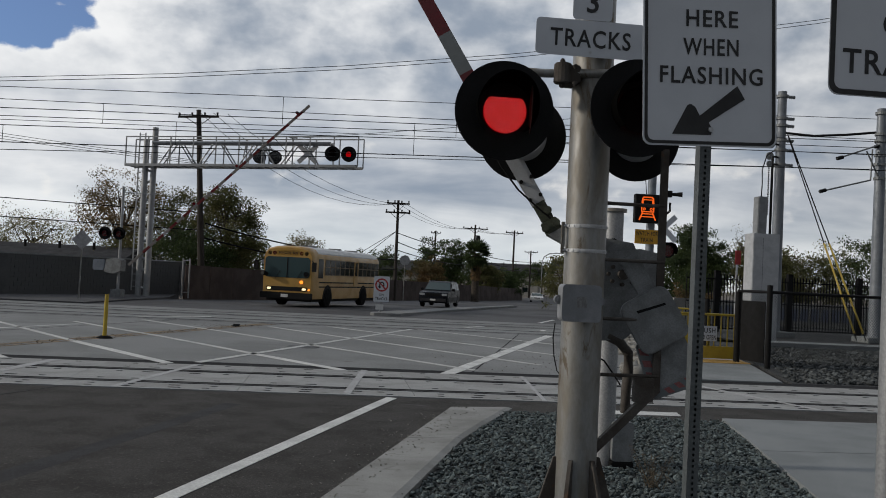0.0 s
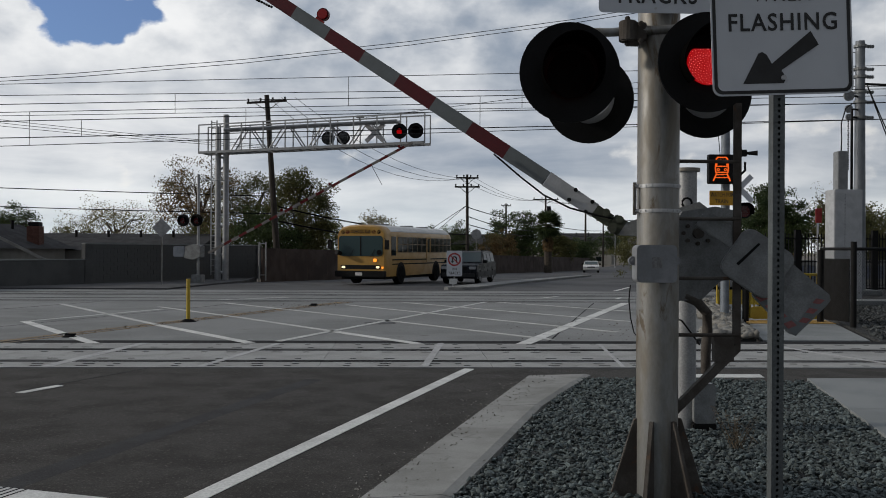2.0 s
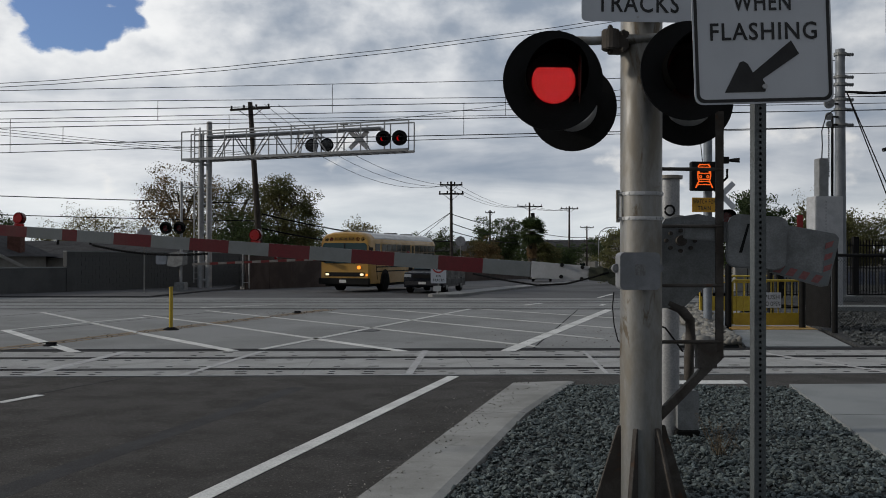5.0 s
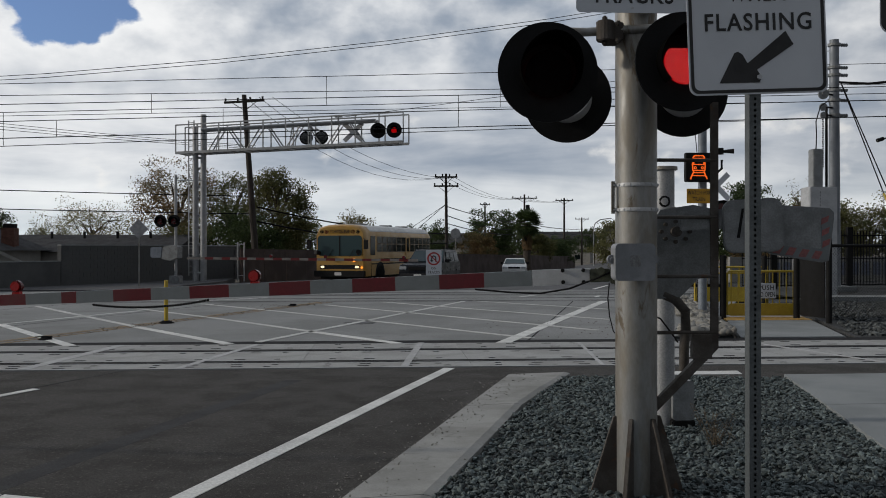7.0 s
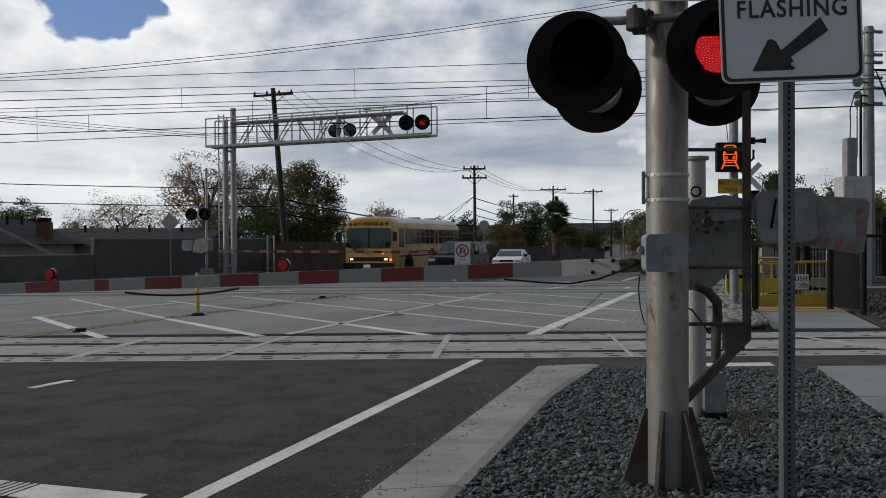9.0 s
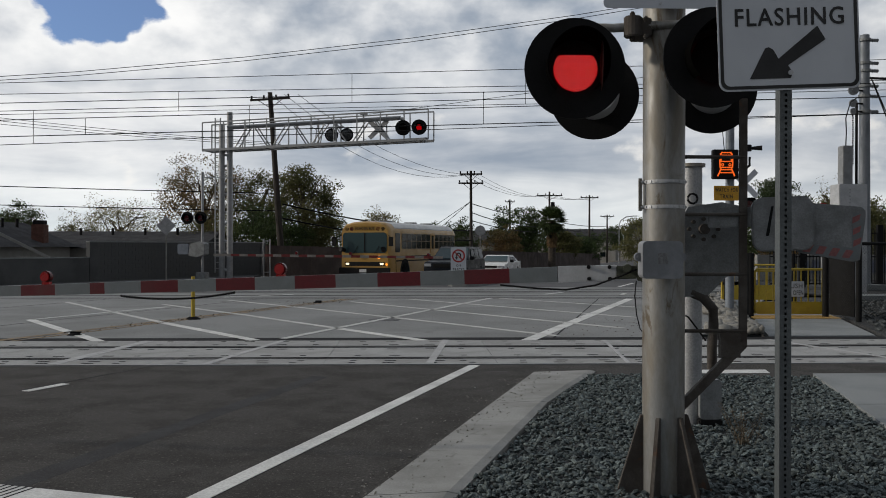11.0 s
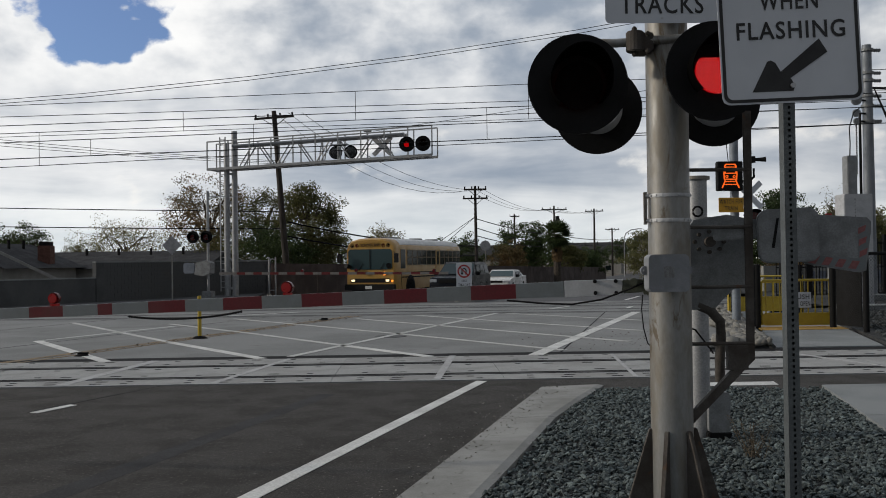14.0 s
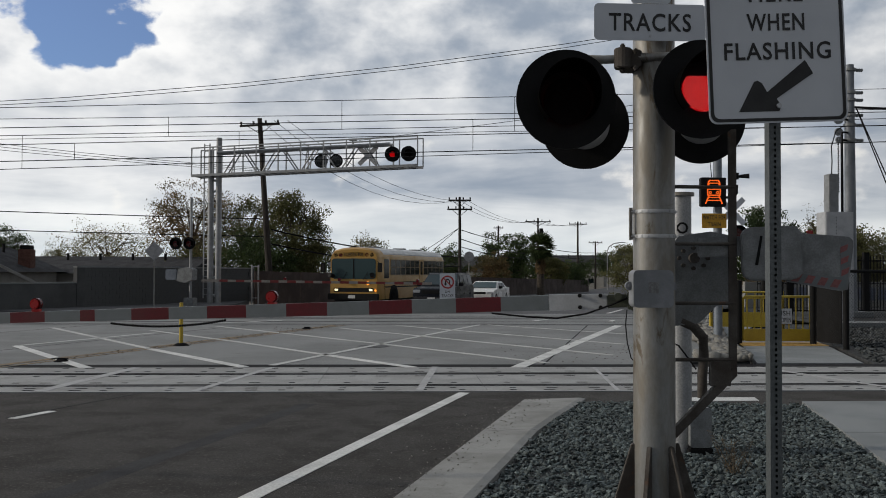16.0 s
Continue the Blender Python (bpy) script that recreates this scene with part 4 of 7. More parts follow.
def build_stop_sign():
    t = thing("stop_here_sign", pose(1.645, 3.95, 0.0), "white sign to stop here when lights are flashing", "sign")
    bm = bmesh.new()
    for x in (-0.0255, 0.0245):
        box(bm, x, 0.004, 0.02, x + 0.003, 0.056, 2.95)
    # perforated front and back faces: side strips and the webs between the holes
    for y in (0.004, 0.053):
        for x in (-0.0225, 0.0065):
            box(bm, x, y, 0.02, x + 0.018, y + 0.003, 2.95)
        k = 0
        while 0.04 + k * 0.0254 < 2.94:
            z = 0.04 + k * 0.0254
            box(bm, -0.0045, y, z, 0.0065, y + 0.003, z + 0.0134)
            k += 1
    part("post", bm, surface("galvanized square tube", (0.13, 0.145, 0.15), (0.10, 0.11, 0.115), 0.55, 0.4, 6, 80, 0.1), t, "perforated galvanized square post")
    m = pose(0.018, -0.004, 2.34, 0, -2.2, 0)
    bm = bmesh.new()
    plate(bm, rounded(-0.316, 0, 0.316, 0.78, 0.038), 0, 0.003)
    face = part("panel", bm, SIGN_WHITE, t)
    face.matrix_basis = m
    bm = bmesh.new()
    inner, outer = rounded(-0.294, 0.022, 0.294, 0.758, 0.028), rounded(-0.308, 0.008, 0.308, 0.772, 0.034)
    shell(bm, inner, outer, -0.0025, 0.0005)
    part("border", bm, SIGN_BLACK, face, "black border line")
    lettering("lettering", "FLASHING", 0.108, face, 0.005, -0.002, 0.285, SIGN_BLACK, 0.485)
    lettering("lettering", "WHEN", 0.108, face, 0.005, -0.002, 0.415, SIGN_BLACK, 0.262)
    lettering("lettering", "HERE", 0.108, face, 0.005, -0.002, 0.545, SIGN_BLACK, 0.245)
    bm = bmesh.new()
    plate(bm, [(-0.18, 0.052), (-0.108, 0.185), (-0.092, 0.190), (-0.072, 0.178), (-0.05, 0.138), (0.128, 0.278), (0.163, 0.218), (-0.008, 0.108), (0.012, 0.075), (0.002, 0.052)], -0.0025, 0.0005)
    part("arrow", bm, SIGN_BLACK, face, "black slanting arrow")
    bm = bmesh.new()
    rod(bm, (0.0, -0.012, 0.075), (0.0, 0, 0.075), 0.011, n=12)
    part("bolt", bm, ALU, face, smooth=True)


def build_side_sign():
    t = thing("do_not_stop_sign", pose(2.655, 4.05, 0.0), "white sign with black border on a round galvanized pole", "sign")
    bm = bmesh.new()
    rod(bm, (0.04, 0.075, 0.02), (0.04, 0.075, 3.6), 0.055, n=24)
    part("post", bm, GALV_NEW, t, smooth=True)
    bm = bmesh.new()
    plate(bm, rounded(-0.38, 2.645, 0.38, 3.6, 0.05), 0, 0.003)
    face = part("panel", bm, SIGN_WHITE, t)
    bm = bmesh.new()
    shell(bm, rounded(-0.35, 2.675, 0.35, 3.57, 0.035), rounded(-0.375, 2.65, 0.375, 3.595, 0.05), -0.0025, 0.0005)
    part("border", bm, SIGN_BLACK, face)
    lettering("lettering", "TRACKS", 0.165, face, 0.0, -0.002, 2.755, SIGN_BLACK, 0.62)
    lettering("lettering", "ON", 0.165, face, 0.02, -0.002, 2.945, SIGN_BLACK)
    lettering("lettering", "STOP", 0.165, face, 0.0, -0.002, 3.13, SIGN_BLACK)


build_mast()
L_AT, R_AT = Matrix.Translation((0.985, 5.46, 2.725)), Matrix.Translation((1.83, 5.46, 2.80))
build_mechanism()
build_track_sign()
build_stop_sign()
build_side_sign()
lamp_left = build_flasher("flasher", L_AT, -2, True, "round black railroad flasher with red diodes", "near flashers")
lamp_right = build_flasher("flasher", R_AT, -2, True, "round black railroad flasher with red diodes", "near flashers")
back_left = build_flasher("flasher", Matrix.Translation((1.261, 6.25, 2.694)), 172, False, "round black flasher facing the other road", "near flashers")
back_right = build_flasher("flasher", Matrix.Translation((2.082, 6.25, 2.74)), 172, False, "round black flasher facing the other road", "near flashers")
gate_arm = build_gate_arm()


# ---- beyond the tracks: cantilever signal, far gate ----
def small_flasher(t, name, x, y, z, turn, lit, label, r=0.36):
    """A far lamp head as one part of its signal, with lens and hood; where it flashes, add_vane adds a made-up flap."""
    bm = bmesh.new()
    plate(bm, disc(0, 0, r, 28), 0.0, 0.03)
    rod(bm, (0, 0.03, 0), (0, 0.2, 0), 0.17, 0.12, 20)
    ob = part(name, bm, BLACK, t, label)
    ob.matrix_basis = pose(x, y, z, 0, 0, turn)
    bm = bmesh.new()
    plate(bm, disc(0, -0.02, 0.135, 24), -0.02, -0.004)
    part("lens", bm, LED_RED if lit else RED_DIM, ob)
    bm = bmesh.new()
    n = 16
    rows = [[bm.verts.new((r * math.cos(radians(-30 + 240 * k / n)), y, r * math.sin(radians(-30 + 240 * k / n)))) for k in range(n + 1)] for r, y in ((0.17, 0.0), (0.18, -0.25), (0.172, -0.25), (0.162, 0.0))]
    for a, b in zip(rows, rows[1:]):
        for k in range(n):
            bm.faces.new((a[k], a[k + 1], b[k + 1], b[k]))
    part("hood", bm, HOOD_INSIDE, ob)
    return ob


def add_vane(lamp, r, z):
    """A made-up dark flap in the hood, hinged at its side, covers the lens when off."""
    bm = bmesh.new()
    plate(bm, disc(-r, z, r, 28), -0.004, 0.0)
    ob = part("stand_in_vane", bm, VANE, lamp, "added dark flap standing in for the light going off")
    ob.matrix_basis = Matrix.Translation((r, -0.032, 0))
    return ob


def build_gantry():
    """A cantilever over the road: two columns, a ladder, a walkway truss with its railing."""
    turn = math.degrees(math.atan2(42.6 - 46.4, 1.04 + 10.5))
    t = thing("cantilever_signal", pose(-10.5, 46.4, 0, 0, 0, turn), "silver cantilever signal bridge over the road", "signal bridge")
    length, rise = 12.15, 0.21
    zb = lambda x: 6.43 + rise * x / length
    for x in (1.06, 1.50):
        bm = bmesh.new()
        rod(bm, (x, 0, 0), (x, 0, 7.75 if x < 1.5 else 8.35), 0.155, 0.14, 20)
        part("column", bm, GALV_NEW, t, smooth=True)
    for k in range(9):
        bm = bmesh.new()
        z = 0.5 + k * 0.72
        rod(bm, (1.06, 0, z), (1.50, 0, z + (0.25 if k % 2 else -0.1)), 0.06, n=8)
        part("brace", bm, GALV_NEW, t)
    bm = bmesh.new()
    for x in (0.62, 0.92):
        bar(bm, (x, 0.1, 0.3), (x, 0.1, 8.1), 0.05, 0.05)
    for k in range(26):
        rod(bm, (0.62, 0.1, 0.5 + 0.3 * k), (0.92, 0.1, 0.5 + 0.3 * k), 0.015, n=6)
    part("ladder", bm, GALV_NEW, t, "ladder with rungs")
    for y in (-0.45, 0.45):
        for h, w in ((0.0, 0.10), (1.38, 0.05)):
            bm = bmesh.new()
            bar(bm, (0.22, y, zb(0.22) + h), (length - 0.1, y, zb(length - 0.1) + h), w, w * 1.2)
            part("walkway_rail" if h else "walkway_beam", bm, GALV_NEW, t)
        for k in range(11):
            bm = bmesh.new()
            x = 0.22 + (length - 0.32) * k / 10
            bar(bm, (x, y, zb(x)), (x, y, zb(x) + 1.38), 0.05, 0.05)
            part("railing_post", bm, GALV_NEW, t)
    for k in range(25):
        bm = bmesh.new()
        x = 0.32 + (length - 0.42) * k / 25
        bar(bm, (x, -0.45, zb(x) - 0.02), (x, 0.45, zb(x) - 0.02), 0.28, 0.02)
        part("walkway_plank", bm, GALV_NEW, t)
    # the tapered truss inside the railing
    for y in (-0.2, 0.2):
        bm = bmesh.new()
        rod(bm, (1.5, y, 7.58), (10.6, y, 7.72), 0.075, n=12)
        part("truss_chord", bm, GALV_NEW, t, smooth=True)
        for k in range(8):
            bm = bmesh.new()
            a, b = 1.9 + k * 1.05, 2.6 + k * 1.05
            if k % 2:
                a, b = b, a
            rod(bm, (a, y, zb(a) + 0.1), (b, y, 7.55 + 0.02 * k), 0.035, n=8)
            part("truss_web", bm, GALV_NEW, t)
    for x in (2.3, 6.2, 6.5):
        bm = bmesh.new()
        rod(bm, (x, -0.2, zb(x)), (x + 0.18, -0.2, 7.6), 0.03, n=6)
        part("truss_web", bm, GALV_NEW, t)
    lamps = []
    for x, lit in ((10.87, True), (11.66, True)):
        lamps.append(small_flasher(t, "flasher", x, -0.62, 7.17, 17, lit, "black flasher facing the near road"))
    for x in (6.97, 7.76):
        ob = small_flasher(t, "flasher", x, 0.1, 7.03, 197, False, "flasher seen from behind, dark domed back", 0.32)
        bm = bmesh.new()
        rod(bm, (0, 0.03, 0), (0, 0.16, 0), 0.27, 0.22, 20)
        rod(bm, (0, 0.16, 0), (0, 0.26, 0), 0.22, 0.08, 20)
        part("domed_back", bm, DOME, ob, smooth=True)
    bm = bmesh.new()
    rod(bm, (7.25, 0.0, 6.6), (7.25, 0.0, 7.6), 0.05, n=10)
    rod(bm, (6.85, 0.0, 7.4), (7.65, 0.0, 7.4), 0.035, n=8)
    part("lamp_bracket", bm, GALV_NEW, t)
    for a in (48, -48):
        bm = bmesh.new()
        box(bm, -0.11, -0.01, -0.62, 0.11, 0.01, 0.62, Matrix.Translation((9.35, 0.2 + 0.0003 * a, 7.25)) @ pose(0, 0, 0, 0, a, 0))
        part("crossbuck_blade", bm, SIGN_BACK, t, "bare back of a crossbuck")
    bm = bmesh.new()
    rod(bm, (8.65, 0, 7.72), (8.65, 0, 8.0), 0.03, n=8)
    box(bm, 8.5, -0.08, 7.95, 8.85, 0.08, 8.06)
    part("bell", bm, CAST, t)
    return lamps


def build_far_gate():
    t = thing("far_signal_mast", pose(-9.72, 42.8, 0, 0, 0, -17), "slim silver signal mast with two lamps by the block wall", "signal mast")
    bm = bmesh.new()
    rod(bm, (0, 0, 0.05), (0, 0, 5.1), 0.065, n=14)
    part("pole", bm, GALV_NEW, t, smooth=True)
    bm = bmesh.new()
    rod(bm, (-0.75, -0.05, 3.0), (0.3, -0.05, 3.0), 0.03, n=8)
    part("crossarm", bm, GALV_NEW, t)
    bm = bmesh.new()
    rod(bm, (0, 0, 4.85), (1.2, 0.8, 4.85), 0.025, n=8)
    part("tie_rod", bm, GALV_NEW, t)
    for x in (-0.62, 0.08):
        small_flasher(t, "flasher", x, -0.3, 2.95, 8, False, "black flasher with dull red lens", 0.29)
    bm = bmesh.new()
    plate(bm, [(-0.62, 1.2), (-0.2, 1.12), (0.18, 1.25), (0.2, 1.75), (-0.1, 1.85), (-0.55, 1.75)], -0.2, 0.25)
    part("mechanism", bm, CAST, t, "pale grey gate mechanism", 0.03)
    bm = bmesh.new()
    plate(bm, rounded(-1.25, 1.25, -0.7, 1.75, 0.1), -0.1, 0.0)
    part("counterweight", bm, surface("blue grey painted plate", (0.16, 0.19, 0.24), None, 0.6), t, "blue grey counterweight")
    bm = bmesh.new()
    box(bm, -0.25, -0.2, 0.0, 0.25, 0.2, 0.42)
    part("base_box", bm, CAST, t, "", 0.02)
    arm = thing("boom_barrier", FAR_PIVOT @ pose(0, 0, 0, 0, -42, 0), "thin red and white striped far gate arm", "gate arm")
    x, k = 0.45, 0
    while x < 11.2:
        bm = bmesh.new()
        w = 0.42 if k else 0.9
        box(bm, x, -0.025, -0.055, x + w, 0.025, 0.055)
        part("arm_stripe", bm, FAR_RED if k % 2 else FAR_PALE, arm)
        x, k = x + w, k + 1
    for lx in (4.6, 7.2, 10.8):
        bm = bmesh.new()
        rod(bm, (lx, -0.05, 0.12), (lx, 0.05, 0.12), 0.07, n=12)
        part("arm_lamp", bm, RED_DIM, arm, "small red arm lamp")
    bm = bmesh.new()
    rod(bm, (9.3, 0, -0.04), (9.35, 0, -1.0), 0.012, n=6)
    part("hanging_wire", bm, BLACK, arm)
    return arm


FAR_PIVOT = pose(-9.55, 42.55, 1.24, 0, 0, -17)
# Far arm sheeting: the shade on its unlit back is put into these colours.
FAR_RED = surface("red sheeting with shade in its colour", (0.13, 0.02, 0.022), None, 0.7, gloss=0.2)
FAR_PALE = surface("pale sheeting with shade in its colour", (0.20, 0.19, 0.185), None, 0.7, gloss=0.2)
# Near black, for the added flaps that imitate the lamps going dark.
VANE = surface("added lens flap", (0.006, 0.003, 0.003), None, 0.85, 0, 8, 90, 0.0, gloss=0.08)
gantry_lamps = build_gantry()
far_arm = build_far_gate()
vanes_near = [add_vane(lamp_left, 0.145, -0.02), add_vane(lamp_right, 0.145, -0.02)]
vanes_far = [add_vane(lamp, 0.14, -0.02) for lamp in gantry_lamps]


# ---- vehicles ----
def wheel(t, x, y, r, w):
    bm = bmesh.new()
    rod(bm, (x - w / 2, y, r), (x + w / 2, y, r), r, n=24)
    ob = part("wheel", bm, RUBBER, t, "black tyre", 0.03, True)
    bm = bmesh.new()
    rod(bm, (x - w / 2 - 0.01, y, r), (x + w / 2 + 0.01, y, r), r * 0.55, n=18)
    part("rim", bm, RUBBER if r > 0.42 else CAST, ob, smooth=True)


def build_bus():
    """Flat-fronted school bus; its front faces -y of its own space."""
    t = thing("school_bus", pose(-2.12, 42.0, 0, 0, 0, -21), "yellow flat fronted school bus waiting on the road", "bus")
    hw, length = 1.21, 9.7
    # a rounded body: sections along the length
    bm = bmesh.new()
    side = [(-hw, 0.42), (-hw, 2.45), (-hw + 0.06, 2.68), (-hw + 0.22, 2.85), (-0.6, 2.95), (0, 2.98), (0.6, 2.95), (hw - 0.22, 2.85), (hw - 0.06, 2.68), (hw, 2.45), (hw, 0.42)]
    rings = []
    for y, s, dz in ((0.0, 0.965, -0.10), (0.12, 0.99, -0.02), (0.35, 1.0, 0.0), (length - 0.3, 1.0, 0.0), (length, 0.97, -0.06)):
        rings.append([bm.verts.new((x * s, y, z if z < 1 else z + dz * (1 if z > 2.5 else 0.3))) for x, z in side])
    for a, b in zip(rings, rings[1:]):
        for i in range(len(side)):
            j = (i + 1) % len(side)
            bm.faces.new((a[i], a[j], b[j], b[i]))
    bm.faces.new(rings[0][::-1])
    bm.faces.new(rings[-1])
    body = part("body", bm, BUS_YELLOW, t, smooth=True)
    bm = bmesh.new()
    crown = [(-hw + 0.045, 2.60), (-hw + 0.05, 2.69), (-hw + 0.215, 2.865), (-0.6, 2.965), (0, 2.995), (0.6, 2.965), (hw - 0.215, 2.865), (hw - 0.05, 2.69), (hw - 0.045, 2.60)]
    crown += [(x * 0.97, z - 0.05) for x, z in crown[::-1]]
    rings = [[bm.verts.new((x, y, z)) for x, z in crown] for y in (0.75, length - 0.4)]
    for i in range(len(crown)):
        j = (i + 1) % len(crown)
        bm.faces.new((rings[0][i], rings[0][j], rings[1][j], rings[1][i]))
    for ring in rings:
        bm.faces.new(ring)
    roof = part("roof_panel", bm, WHITE_PAINT, t, "white roof panel")
    for y in (2.2, 5.6, 8.0):
        bm = bmesh.new()
        box(bm, -0.3, y, 2.97, 0.3, y + 0.5, 3.07)
        part("roof_hatch", bm, CAST, roof, "", 0.03)
    # front: windscreen, grille, lamps, bumper
    bm = bmesh.new()
    plate(bm, rounded(-1.10, 1.42, 1.10, 2.42, 0.16), -0.02, 0.06)
    part("windscreen", bm, GLASS_SCREEN, t, "green tinted wide windscreen")
    bm = bmesh.new()
    bar(bm, (0, -0.03, 1.43), (0, -0.03, 2.41), 0.03, 0.03)
    part("centre_bar", bm, BLACK, t)
    for s in (-0.55, 0.5):
        bm = bmesh.new()
        bar(bm, (s, -0.04, 1.38), (s + 0.22, -0.04, 1.75), 0.015, 0.015)
        part("wiper", bm, BLACK, t)
    bm = bmesh.new()
    plate(bm, rounded(-1.0, 0.78, 1.0, 0.98, 0.06), -0.015, 0.05)
    part("grille", bm, BLACK, t, "black grille band")
    for x in (-0.86, 0.86):
        bm = bmesh.new()
        plate(bm, rounded(x - 0.085, 0.83, x + 0.085, 0.93, 0.03), -0.03, 0.0)
        part("headlight", bm, HEADLIGHT, t, "lit headlight")
    bm = bmesh.new()
    plate(bm, rounded(-1.24, 0.40, 1.24, 0.70, 0.06), -0.14, 0.1)
    bumper = part("bumper", bm, BLACK, t, "black steel bumper", 0.02)
    bm = bmesh.new()
    plate(bm, rounded(-0.2, 0.47, 0.14, 0.62, 0.02), -0.15, -0.14)
    part("number_plate", bm, WHITE_PAINT, bumper)
    for x, z, r in ((0.72, 1.22, 0.085), (1.1, 0.86, 0.05)):
        bm = bmesh.new()
        plate(bm, disc(x, z, r, 16), -0.035, 0.0)
        part("indicator", bm, MARKER, t, "lit amber lamp")
    for x in (-0.9, -0.66, 0.66, 0.9):
        bm = bmesh.new()
        plate(bm, disc(x, 2.60, 0.10, 16), 0.0, 0.08)
        part("warning_lamp", bm, BLACK if abs(x) > 0.8 else RED_DIM, t, "unlit warning lamp")
    bm = bmesh.new()
    plate(bm, rounded(-0.55, 2.50, 0.55, 2.74, 0.03), 0.0, 0.05)
    sign = part("destination_sign", bm, surface("sign yellow", (0.60, 0.34, 0.04), None, 0.5), t)
    lettering("lettering", "SCHOOL BUS", 0.17, sign, 0, -0.004, 2.56, SIGN_BLACK, 0.95)
    # sides
    for s in (-1, 1):
        x = s * hw
        bm = bmesh.new()
        box(bm, x - 0.012 * s, 0.75, 1.45, x + 0.008 * s, 1.35, 2.4)
        part("driver_window" if s > 0 else "door_glass", bm, GLASS_DARK, t, "", 0.004)
        y = 1.55
        for k in range(12):
            if k == 6:
                bm = bmesh.new()
                box(bm, x - 0.01 * s, y + 0.03, 1.1, x + 0.02 * s, y + 0.62, 2.42)
                door = part("emergency_door", bm, BUS_YELLOW, t, "", 0.004)
                bm = bmesh.new()
                box(bm, x, y + 0.16, 1.62, x + 0.026 * s, y + 0.48, 2.34)
                part("pane", bm, GLASS_DARK, door)
                y += 0.68
                continue
            bm = bmesh.new()
            box(bm, x - 0.01 * s, y, 1.60, x + 0.012 * s, y + 0.665, 2.40)
            win = part("side_window", bm, FRAME_GREY, t, "dull framed side window")
            for z0, z1 in ((1.64, 1.99), (2.04, 2.36)):
                bm = bmesh.new()
                box(bm, x, y + 0.055, z0, x + 0.016 * s, y + 0.61, z1)
                part("pane", bm, GLASS_DARK, win)
            y += 0.665
        for z, w in ((1.24, 0.06), (1.02, 0.06)):
            bm = bmesh.new()
            box(bm, x - 0.01 * s, 0.9, z - w / 2, x + 0.016 * s, length - 0.3, z + w / 2)
            part("rub_rail", bm, BLACK, t, "black rub rail")
        for y in (2.0, 7.1):
            bm = bmesh.new()
            plate(bm, [(y + 0.62 * math.cos(a * math.pi / 12), 0.40 + 0.72 * math.sin(a * math.pi / 12)) for a in range(13)], -0.01, 0.015)
            bmesh.ops.transform(bm, matrix=Matrix.Translation((x, 0, 0)) @ pose(0, 0, 0, 0, 0, 90), verts=bm.verts)
            part("wheel_arch", bm, BLACK, t, "dark wheel arch")
            wheel(t, x - 0.12 * s, y, 0.48, 0.30)
        bm = bmesh.new()
        rod(bm, (x * 0.95, 0.05, 2.3), (x * 1.17, -0.28, 2.15), 0.02, n=8)
        box(bm, x * 1.17 - 0.10, -0.32, 1.75, x * 1.17 + 0.10, -0.24, 2.2)
        part("mirror", bm, BLACK, t, "tall black mirror", 0.02)
        bm = bmesh.new()
        rod(bm, (x * 0.8, -0.1, 1.55), (x * 0.88, -0.34, 1.62), 0.10, 0.12, 12)
        part("cross_mirror", bm, BLACK, t, smooth=True)
    bm = bmesh.new()
    slab(bm, [(-1.1, 0.3), (1.1, 0.3), (1.1, length - 0.3), (-1.1, length - 0.3)], 0.28, 0.44)
    part("chassis", bm, BLACK, t, "dark underbody")
    t.scale = (1, 1, 0.94)
    return t


